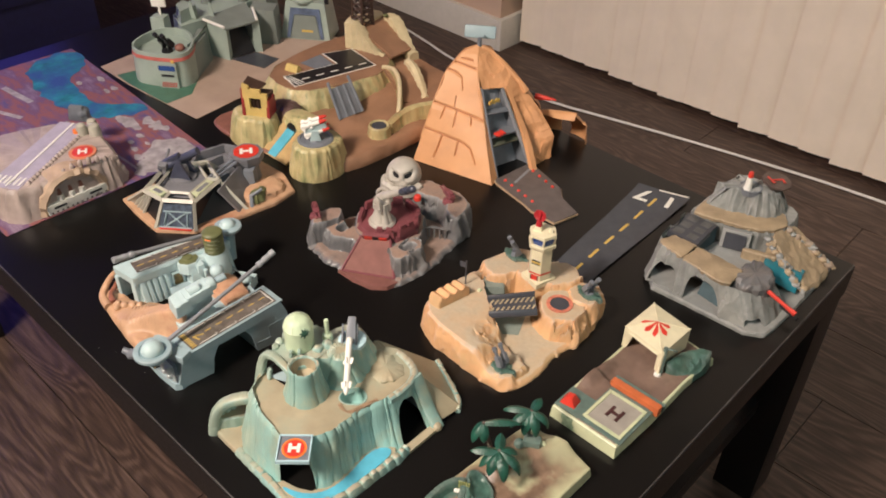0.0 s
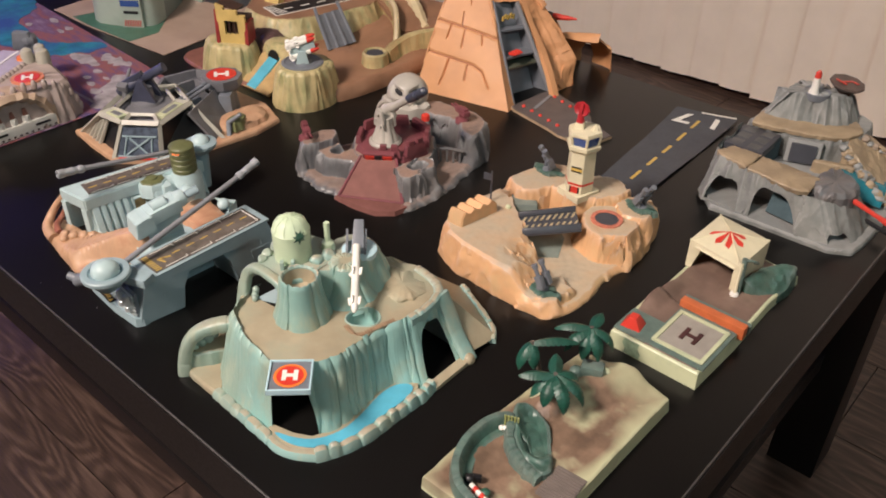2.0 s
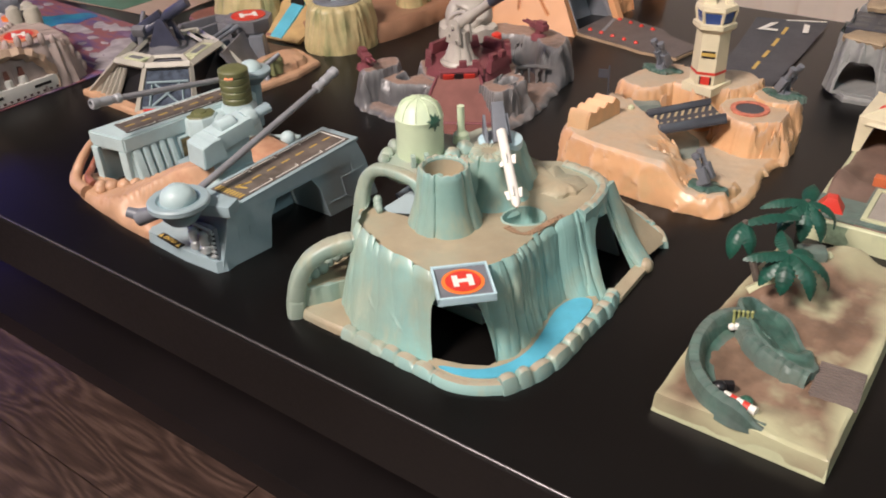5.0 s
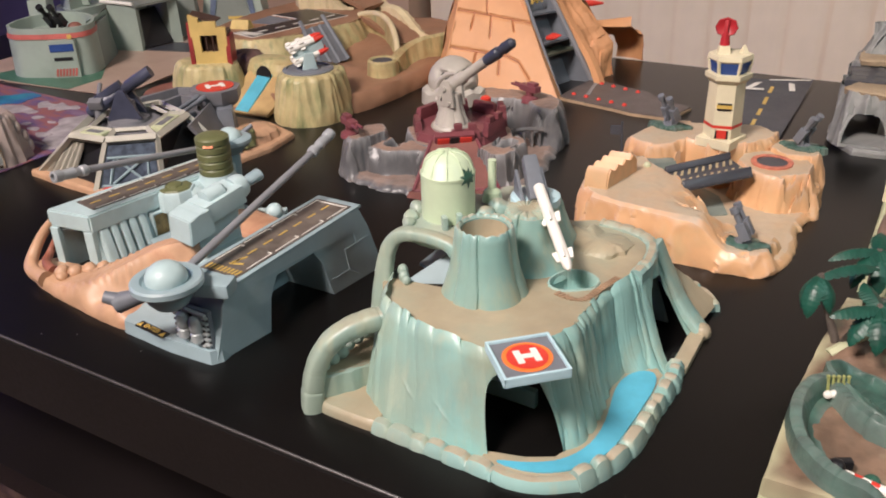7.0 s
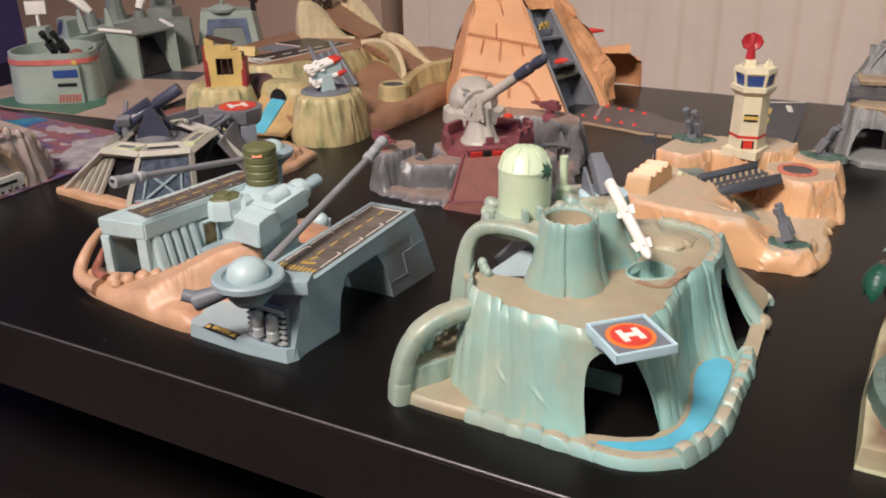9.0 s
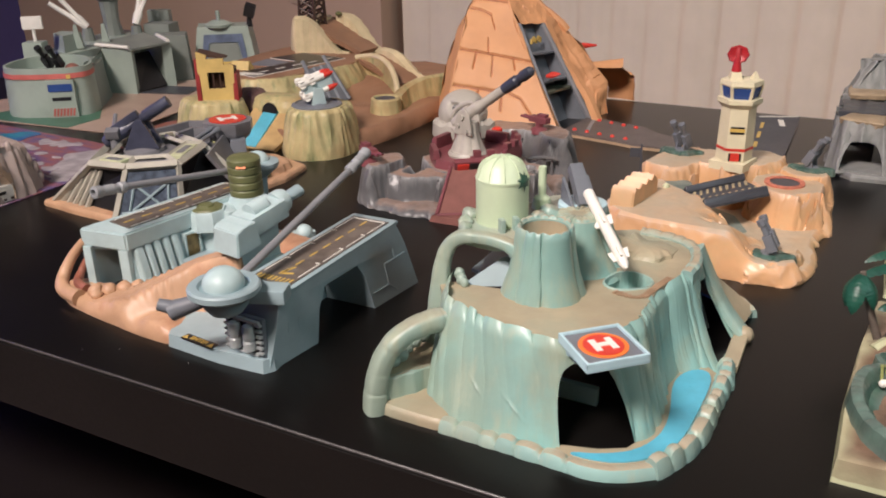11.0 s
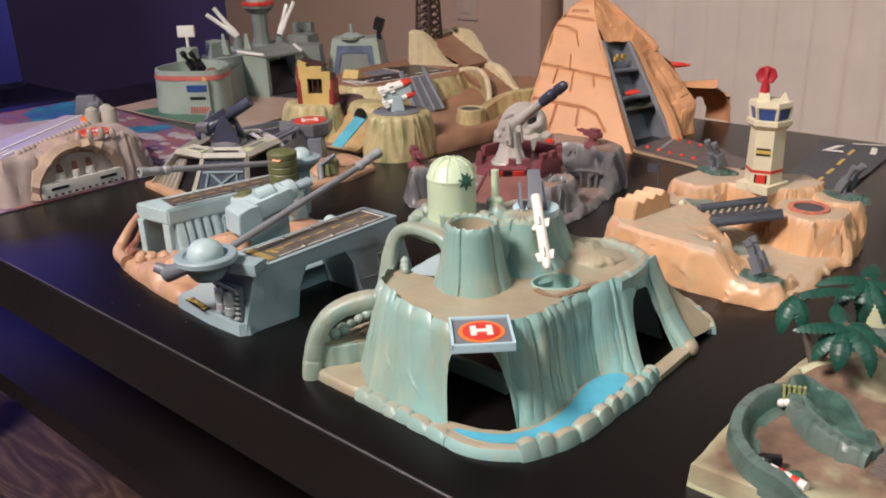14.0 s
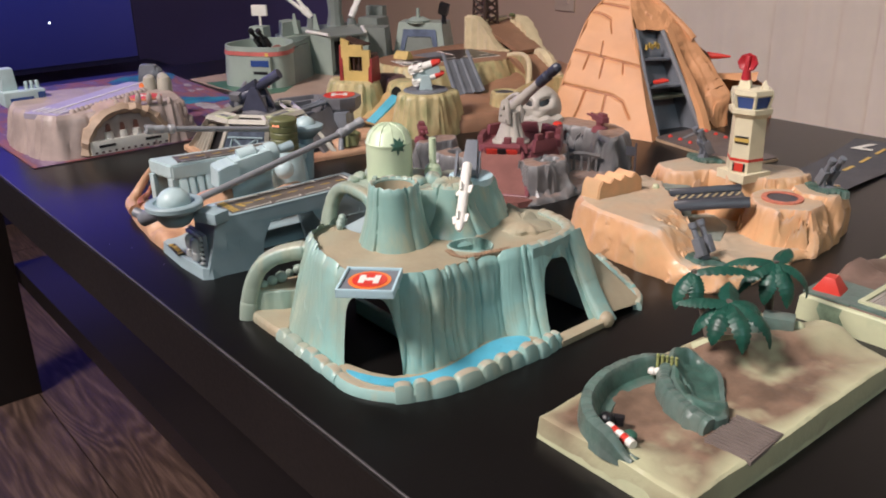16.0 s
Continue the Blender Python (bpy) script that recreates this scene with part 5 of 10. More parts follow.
    def h(x, y):
        best, top = 9, 0.006
        for p, q in zip(spine, spine[1:]):
            e = q - p
            f = min(1, max(0, ((x - p.x) * e.x + (y - p.y) * e.y) / (e.x * e.x + e.y * e.y)))
            r = p.lerp(q, f)
            dd = math.hypot(x - r.x, y - r.y)
            if dd < best:
                best, top = dd, r.z
        side_ = 0.011 + 0.010 * step01(-0.53, -0.57, x)
        z = 0.006 + (top - 0.006) * (1 - step01(side_ * 0.55, side_ * 1.7, best))
        z += 0.0007 * math.sin((x + y) * 900) * step01(0.006, 0.009, best) * (1 - step01(0.012, 0.016, best))
        return z + 0.004 * hump(x, y, -0.624, 0.062, 0.006, 0.016) + 0.006 * hump(x, y, -0.528, 0.052, 0.004, 0.022)
    b = B()
    terrain(b, out, h, 150, 40, 0.004, 0.0010, 60, 5, centre=(-0.548, 0.078))
    part("sand_mound", b, SALMON, t, "salmon pink sand mound")
    b = B()
    sweep(b, [(-0.622, 0.080, 0.036), (-0.6315, 0.075, 0.024), (-0.634, 0.066, 0.011), (-0.624, 0.0565, 0.008), (-0.604, 0.054, 0.007)], (0.0026, 0.0058), 12)
    part("sand_rib", b, SALMON, t)
    b = B()
    sweep(b, [(-0.6225, 0.0795, 0.022), (-0.6255, 0.0745, 0.012), (-0.618, 0.0645, 0.011), (-0.604, 0.061, 0.010)], (0.0020, 0.0040), 10)
    part("inner_rib", b, RUST, t, "reddish-brown inner curl")
    for x, y, r in ((-0.598, 0.0625, 0.0048), (-0.590, 0.067, 0.0052), (-0.583, 0.0735, 0.0056), (-0.592, 0.0575, 0.0036), (-0.577, 0.080, 0.0050)):
        b = B()
        ball(b, (x, y, 0.010), r, 12, 0.9)
        for v in b.verts:
            v.co += Vector((1, 1, 1)) * 0.0012 * noise.noise(v.co * 170)
        part("sand_boulder", b, SALMON, t)
    # saucer turret with its long gun
    c3 = (-0.4525, 0.0305, 0.052)
    b = B()
    lathe(b, at(*c3), [(0.004, -0.0125), (0.009, -0.0105), (0.0125, -0.006), (0.0135, -0.001), (0.0185, 0.0010), (0.0200, 0.0025), (0.0200, 0.0055), (0.0190, 0.0064), (0.0145, 0.0064), (0.0132, 0.0050), (0.010, 0.0050)], 40)
    saucer = part("saucer", b, BLUEGREY, t, "round blue-grey gun saucer")
    b = B()
    ball(b, (c3[0], c3[1], c3[2] + 0.0062), 0.0117, 24, 0.85, -15)
    part("dome", b, PALEGREY, saucer)
    b = B()
    tube(b, (c3[0] - 0.012, c3[1] - 0.006, 0.048), (c3[0] - 0.028, c3[1] - 0.013, 0.0415), 0.0042, 0.0060)
    tube(b, (c3[0] - 0.027, c3[1] - 0.0128, 0.0435), (c3[0] - 0.034, c3[1] - 0.017, 0.046), 0.0042, 0.0034)
    part("small_gun", b, SLATE, saucer)
    b = B()
    tube(b, (c3[0] - 0.004, c3[1] + 0.02, 0.0545), (-0.466, 0.180, 0.0785), 0.0026, 0.0024)
    lg = part("long_gun", b, GUNGREY, saucer, "long grey gun barrel")
    b = B()
    lathe(b, aim((-0.466, 0.178, 0.078), (-0.467, 0.206, 0.086)), [(0.0027, 0), (0.0039, 0.001), (0.0039, 0.005), (0.0030, 0.006), (0.0030, 0.009), (0.0037, 0.010), (0.0034, 0.019), (0.0041, 0.020), (0.0041, 0.025), (0.0024, 0.0255), (0.0019, 0.018)], 12)
    part("muzzle", b, MUZZLE, lg)
    b = B()
    box(b, at(c3[0] + 0.014, c3[1] + 0.020, 0.0425, 20), 0.022, 0.014, 0.0085, 0.002)
    part("turret_mount", b, BLUEGREY, saucer)
    # cannon in the middle
    b = B()
    m = aim((-0.497, 0.080, 0.0555), (-0.485, 0.150, 0.0680))
    prof = [(-0.0085, 0.0), (0.0075, 0.004), (0.0085, 0.012), (0.0085, 0.020), (-0.0085, 0.020)]
    loft(b, [[m @ Vector((s, y, z)) for y, z in prof] for s in (-0.0125, 0.0105)])
    bmesh.ops.bevel(b, geom=b.edges[:], offset=0.0007, segments=2, affect="EDGES")
    can = part("cannon", b, PALEGREY, t, "boxy pale grey cannon")
    b = B()
    box(b, m @ at(-0.001, 0.0035, 0.018), 0.020, 0.0125, 0.030, 0.0012)
    lathe(b, m @ at(-0.002, 0.0095, 0.024), [(0.0062, 0), (0.0062, 0.013), (0.0040, 0.015)], 16)
    part("breech", b, PALEGREY, can)
    b = B()
    lathe(b, m @ at(-0.001, 0.0045, 0.046), [(0.0078, 0), (0.0082, 0.0015), (0.0082, 0.006), (0.0070, 0.009), (0.0040, 0.0105)], 18)
    part("collar", b, PALEGREY, can)
    b = B()
    lathe(b, m @ at(-0.001, 0.0045, 0.055), [(0.0034, 0), (0.0044, 0.003), (0.0048, 0.010), (0.0050, 0.0135), (0.0040, 0.0140), (0.0028, 0.0120)], 14, sx=1.0, sy=0.8)
    part("muzzle", b, BLUEGREY, can)
    b = B()
    tube(b, m @ Vector((0.0095, -0.001, 0.008)), m @ Vector((0.0125, -0.001, 0.008)), 0.0028, 0.0022, 12)
    part("stud", b, WHITE, can)
    for k in range(4):
        f = 0.020 + 0.0068 * k
        for q0, q1 in ((0, 0.0034), (0.0068, 0.0034)):
            b = B()
            tube(b, m @ Vector((0.0098, -0.0025, f + q0)), m @ Vector((0.0098, -0.0125, f + q1)), 0.0009, k=6)
            part("truss", b, BLUEGREY, can)
    b = B()
    tube(b, m @ Vector((0.0098, -0.0125, 0.018)), m @ Vector((0.0098, -0.0125, 0.050)), 0.0013, k=6)
    part("truss_rail", b, BLUEGREY, can)
    b = B()
    box(b, at(-0.4985, 0.112, 0.010, -8), 0.009, 0.036, 0.048, 0.0015)
    box(b, at(-0.496, 0.106, 0.010, -8), 0.028, 0.046, 0.022, 0.0015)
    part("cannon_mount", b, PALEGREY, can)
    # barrel tower, hatch, second saucer and gun
    b = B()
    lathe(b, at(-0.561, 0.181, 0), [(0.0165, 0.014), (0.0150, 0.042), (0.0130, 0.045), (0.0125, 0.047)], 24)
    tow = part("tank_tower", b, PALEGREY, t)
    b = B()
    prof = []
    for k in range(5):
        z = 0.0465 + 0.0058 * k
        prof += [(0.0116, z), (0.0124, z + 0.0009), (0.0124, z + 0.0047), (0.0116, z + 0.0056)]
    lathe(b, at(-0.561, 0.181, 0), prof + [(0.0105, 0.0760), (0.004, 0.0767)], 24)
    bar = part("barrel", b, OLIVE, tow, "ribbed olive green barrel")
    b = B()
    box(b, pose(-0.5555, 0.1712, 0.0715, 60, 0, 30), 0.007, 0.004, 0.0008)
    part("red_mark", b, ORANGE, bar)
    b = B()
    lathe(b, at(-0.5735, 0.1500, 0), [(0.0160, 0.030), (0.0150, 0.0420), (0.0138, 0.0440)], 8, turn=0.2)
    hatch = part("hatch_base", b, PALEGREY, t)
    b = B()
    lathe(b, at(-0.5735, 0.1500, 0.0438), [(0.0128, 0), (0.0118, 0.0014), (0.006, 0.0018), (0.0055, 0.0030), (0.002, 0.0032)], 8, turn=0.2)
    part("hatch", b, OLIVE, hatch)
    b = B()
    ball(b, (-0.538, 0.166, 0.036), 0.0085, 14)
    ball(b, (-0.520, 0.193, 0.018), 0.0065, 12)
    box(b, at(-0.528, 0.190, 0.0, 30), 0.030, 0.030, 0.014, 0.001)
    part("round_tank", b, PALEGREY, t)
    c4 = (-0.5735, 0.2105, 0.056)
    b = B()
    lathe(b, at(*c4), [(0.005, -0.045), (0.007, -0.006), (0.015, 0.001), (0.0168, 0.0035), (0.0168, 0.006), (0.012, 0.0075)], 28)
    s2 = part("saucer", b, BLUEGREY, t, "round blue-grey gun saucer")
    b = B()
    ball(b, (c4[0], c4[1], c4[2] + 0.006), 0.010, 20, 0.85, -15)
    part("dome", b, PALEGREY, s2)
    b = B()
    tube(b, (c4[0], c4[1] - 0.014, 0.0605), (-0.587, 0.090, 0.0765), 0.0024, 0.0024)
    lg = part("long_gun", b, GUNGREY, s2, "long grey gun barrel")
    b = B()
    lathe(b, aim((-0.5865, 0.092, 0.0762), (-0.588, 0.064, 0.080)), [(0.0027, 0), (0.0039, 0.001), (0.0039, 0.005), (0.0030, 0.006), (0.0030, 0.009), (0.0037, 0.010), (0.0034, 0.019), (0.0041, 0.020), (0.0041, 0.025), (0.0024, 0.0255), (0.0019, 0.018)], 12)
    part("muzzle", b, MUZZLE, lg)


twin_runway_base()


def twin_gun(parent, c, rz, mat=SLATE, s=1.0, tilt=35, name="twin_gun"):
    """A small anti-aircraft gun: forked mount and two barrels."""
    m = at(*c, rz) @ Matrix.Scale(s, 4)
    b = B()
    lathe(b, m, [(0.006, 0), (0.0055, 0.002), (0.003, 0.003)], 12)
    for q in (-1, 1):
        box(b, m @ at(q * 0.0034, 0, 0.002), 0.0018, 0.005, 0.010, 0.0004, 0.9, 0.6)
    g = part(name, b, mat, parent, "small grey anti-aircraft gun")
    b = B()
    for q in (-1, 1):
        mm = m @ at(q * 0.0042, 0, 0.010) @ pose(0, 0, 0, tilt - 90)
        box(b, mm @ at(0, 0, -0.006), 0.0046, 0.0056, 0.011, 0.0006)
        lathe(b, mm, [(0.0019, 0), (0.0017, 0.011), (0.0025, 0.0115), (0.0025, 0.0150)], 10)
    part("barrel", b, mat, g)
    return g


def tower_base():
    t = thing("control_tower_playset", -0.25, 0.38, "orange sand toy airfield base with a cream control tower", "playset", group="toy playsets")
    out = [(-0.194, 0.282), (-0.246, 0.282), (-0.300, 0.286), (-0.327, 0.302), (-0.331, 0.345), (-0.327, 0.385), (-0.322, 0.43), (-0.305, 0.468), (-0.265, 0.485), (-0.225, 0.487), (-0.188, 0.480), (-0.172, 0.450), (-0.170, 0.410), (-0.176, 0.365), (-0.172, 0.325), (-0.175, 0.296)]

    edge = [(-0.34, 0.400), (-0.300, 0.384), (-0.276, 0.3625), (-0.255, 0.3465), (-0.232, 0.3365), (-0.21, 0.330), (-0.15, 0.322)]

    def brink(x):
        for (xa, ya), (xb, yb) in zip(edge, edge[1:]):
            if x <= xb:
                return ya + (yb - ya) * (x - xa) / (xb - xa)
        return edge[-1][1]

    def h(x, y):
        z = 0.0065
        # road that slopes down from the plateau behind the saw-toothed wall
        road = 0.0332 - max(0.0195 * step01(-0.264, -0.224, x) * step01(0.298, 0.332, y), 0.0185 * step01(-0.234, -0.208, x))
        z = max(z, road * (1 - step01(-0.003, 0.0055, y - brink(x))) * (1 - step01(-0.186, -0.176, x)))
        # ridge with the tower
        q = 1 - step01(0.018, 0.030, dist_line(x, y, [(-0.300, 0.412), (-0.290, 0.440), (-0.258, 0.434), (-0.235, 0.455)]))
        z = max(z, 0.041 * q)
        z = max(z, 0.0330 * hump(x, y, -0.205, 0.414, 0.025, 0.036))
        z = max(z, 0.0360 * hump(x, y, -0.196, 0.448, 0.018, 0.030))
        w = 1 - step01(0.004, 0.012, dist_line(x, y, [(-0.325, 0.345), (-0.322, 0.385), (-0.312, 0.40)]))
        z = max(z, 0.030 * w)
        return z
    b = B()
    terrain(b, out, h, 340, 84, 0.006, 0.0007, 70, 7, centre=(-0.250, 0.372), rough=0.0004, stone=0.0068, cells=66, tiers=16)
    part("sand_body", b, SANDTOP, t, "orange sand rocks round a grey-tan road", smooth=24)
    # saw-toothed wall
    b = B()
    prof = [(0.3065, 0.026)]
    for k in range(4):
        y = 0.3085 + 0.0108 * k
        prof += [(y, 0.0425 + 0.0006 * k), (y + 0.0034, 0.0482 + 0.0005 * k)]
    prof += [(0.3520, 0.0435), (0.3535, 0.026)]
    loft(b, [[(x + 0.16 * (y - 0.33), y, z) for y, z in prof] for x in (-0.3165, -0.2985)])
    bmesh.ops.bevel(b, geom=b.edges[:], offset=0.0009, segments=2, affect="EDGES")
    part("toothed_wall", b, SAND, t, "saw-toothed orange wall")
    b = B()
    box(b, at(-0.292, 0.393, 0.006, 38), 0.030, 0.026, 0.0245, 0.006, 0.9, 0.8)
    prism(b, [(-0.285, 0.385), (-0.262, 0.362), (-0.240, 0.350), (-0.226, 0.362), (-0.240, 0.392), (-0.262, 0.408)], 0.0035, 0.0072)
    part("culvert", b, material("grey_green_plastic", (0.19, 0.225, 0.20), 0.5, var=0.15), t, "grey-green culvert below the ridge")
    b = B()
    ball(b, (-0.2914, 0.3655, 0.0335), 0.0030, 9)
    part("white_pebble", b, PALEYEL, t)
    # tower
    cx, cy, z0 = -0.252, 0.427, 0.0415
    turn = radians(12)
    b = B()
    lathe(b, at(cx, cy, z0), [(0.0205, -0.004), (0.0205, 0.003), (0.0186, 0.0035)], 4, turn=turn + radians(20))
    part("tower_foot", b, CREAM, t)
    b = B()
    lathe(b, at(cx, cy, z0), [(0.0145, 0.003), (0.0136, 0.047), (0.0176, 0.051), (0.0176, 0.0545), (0.0150, 0.055)], 6, turn=turn)
    body = part("control_tower", b, CREAM, t, "cream six-sided control tower")
    b = B()
    lathe(b, at(cx, cy, z0), [(0.0136, 0.0545), (0.0156, 0.0645)], 6, turn=turn)
    part("cab", b, DKBLUE, body, "blue glazed control cab")
    b = B()
    for k in range(6):
        a = 2 * math.pi * k / 6 + turn
        tube(b, (cx + 0.0138 * math.cos(a), cy + 0.0138 * math.sin(a), z0 + 0.0545), (cx + 0.0160 * math.cos(a), cy + 0.0160 * math.sin(a), z0 + 0.065), 0.0014, k=6)
    lathe(b, at(cx, cy, z0), [(0.0156, 0.0640), (0.0171, 0.0655), (0.0164, 0.0690), (0.011, 0.0695)], 6, turn=turn)
    part("cab_frame", b, CREAM, body)
    b = B()
    lathe(b, at(cx, cy, z0), [(0.0146, 0.0125), (0.0145, 0.0148)], 6, turn=turn, cap0=False, cap1=False)
    bmesh.ops.solidify(b, geom=b.faces[:], thickness=-0.0004)
    part("red_band", b, RED, body)
    best = min((turn + math.pi / 6 + k * math.pi / 3 for k in range(6)), key=lambda a: abs(math.atan2(math.sin(a - radians(-78)), math.cos(a - radians(-78)))))
    apo = 0.866
    m = Matrix.Translation((cx, cy, z0)) @ pose(0, 0, 0, 0, 0, math.degrees(best) + 90)
    b = B()
    for z in (0.0270, 0.0315):
        box(b, m @ at(0, -0.01415 * apo, z), 0.0105, 0.0012, 0.0013)
    part("black_bar", b, BLACK, body)
    b = B()
    box(b, m @ at(0, -0.01405 * apo, 0.0285), 0.0115, 0.0010, 0.0028)
    part("yellow_bar", b, YELLOW, body)
    b = B()
    box(b, m @ at(0, -0.0146 * apo, 0.0045), 0.0072, 0.0013, 0.0066)
    dr = part("tower_door", b, RED, body)
    b = B()
    for s in (-1, 1):
        box(b, m @ at(s * 0.0042, -0.0146 * apo, 0.0045), 0.0013, 0.0015, 0.0066)
    part("door_post", b, BLACK, dr)
    b = B()
    box(b, at(cx - 0.005, cy - 0.003, z0 + 0.069, 20), 0.010, 0.009, 0.0065, 0.0005, 0.75, 0.75)
    lathe(b, at(cx + 0.009, cy + 0.002, z0 + 0.069), [(0.0042, 0), (0.0008, 0.0065)], 4)
    part("roof_block", b, CREAM, body)
    b = B()
    tube(b, (cx - 0.005, cy - 0.003, z0 + 0.0755), (cx - 0.005, cy - 0.003, z0 + 0.0855), 0.0040, 0.0026)
    m2 = aim((cx - 0.005, cy - 0.002, z0 + 0.0885), (cx - 0.003, cy - 0.020, z0 + 0.092))
    lathe(b, m2, [(0.0060, -0.003), (0.0086, 0.0012), (0.0078, 0.0022), (0.004, 0.0002)], 8, sy=0.86)
    box(b, m2 @ at(0.0, 0.0, 0.0), 0.0030, 0.0105, 0.0028, 0.0005)
    part("radar_dish", b, material("crimson_plastic", (0.40, 0.022, 0.03), 0.4, var=0.1, bump=0.04), body, "crimson radar dish")
    # bridge with striped roadway
    near_l, near_r, far_r, far_l = Vector((-0.2547, 0.3405, 0.0300)), Vector((-0.2154, 0.3808, 0.0338)), Vector((-0.2417, 0.4073, 0.0350)), Vector((-0.2785, 0.3650, 0.0318))
    b = B()
    slab(b, [near_l, near_r, far_r, far_l], 0.002)
    br = part("bridge", b, DKGREY, t, "dark grey bridge with striped edges")
    up = Vector((0, 0, 1))
    for p, q, p2, q2 in ((near_l, near_r, far_l, far_r), (far_l, far_r, near_l, near_r)):
        b = B()
        ends = []
        for e, o in ((p, p2), (q, q2)):
            d = (o - e).normalized()
            ends.append([e - up * 0.0012, e + d * 0.0008 + up * 0.0010, e + d * 0.0032 + up * 0.0050, e + d * 0.0050 + up * 0.0050, e + d * 0.0066 + up * 0.0004])
        loft(b, ends)
        bmesh.ops.bevel(b, geom=b.edges[:], offset=0.0004, segments=1, affect="EDGES")
        part("parapet", b, DKGREY, br)
    for v0, v1 in ((0.22, 0.42), (0.58, 0.78)):
        for k in range(9):
            u0, u1, lean = 0.02 + 0.107 * k, 0.062 + 0.107 * k, 0.08
            quad = [near_l.lerp(near_r, u).lerp(far_l.lerp(far_r, u), v) + up * 0.0006 for u, v in ((u0, v0), (u1, v0), (min(1, u1 + lean), v1), (min(1, u0 + lean), v1))]
            b = B()
            slab(b, quad, 0.0005)
            part("stripe", b, STRIPE, br)
    # launch pad
    b = B()
    ring_flat(b, at(-0.2085, 0.4135, 0.0322), 0.0115, 0.0155, 0.0022)
    pad = part("landing_ring", b, material("salmon_red_paint", (0.52, 0.17, 0.11), 0.5, var=0.25, scale=150), t)
    b = B()
    lathe(b, at(-0.2085, 0.4135, 0.0322), [(0.0118, 0), (0.0118, 0.0014)], 24)
    part("landing_disc", b, DKGREY, pad)
    # guns with bushes
    for c, rz in (((-0.2025, 0.303, 0.0145), 90), ((-0.297, 0.438, 0.042), 150), ((-0.193, 0.449, 0.0365), 250)):
        b = B()
        cliff(b, [(c[0] + 0.0135 * math.cos(a_) * (1.25 + 0.3 * math.sin(3 * a_)), c[1] + 0.0085 * math.sin(a_) * (1.1 + 0.3 * math.cos(5 * a_))) for a_ in [i * math.pi / 8 for i in range(16)]], [(c[2] - 0.004, 0), (c[2] + 0.001, 0.001), (c[2] + 0.0025, 0.004)], 60, 0.0016, 260, 3, rounds=1)
        part("bush", b, SWAMP, t)
        twin_gun(t, c, rz, SLATE, 1.15, 62)
    b = B()
    tube(b, (-0.311, 0.362, 0.028), (-0.3135, 0.3655, 0.066), 0.0010, 0.0008)
    fl = part("flagpole", b, DKGREY, t)
    b = B()
    box(b, pose(-0.3175, 0.3645, 0.055, 0, 0, 15), 0.009, 0.0008, 0.0075)
    part("flag", b, DKGREY, fl)


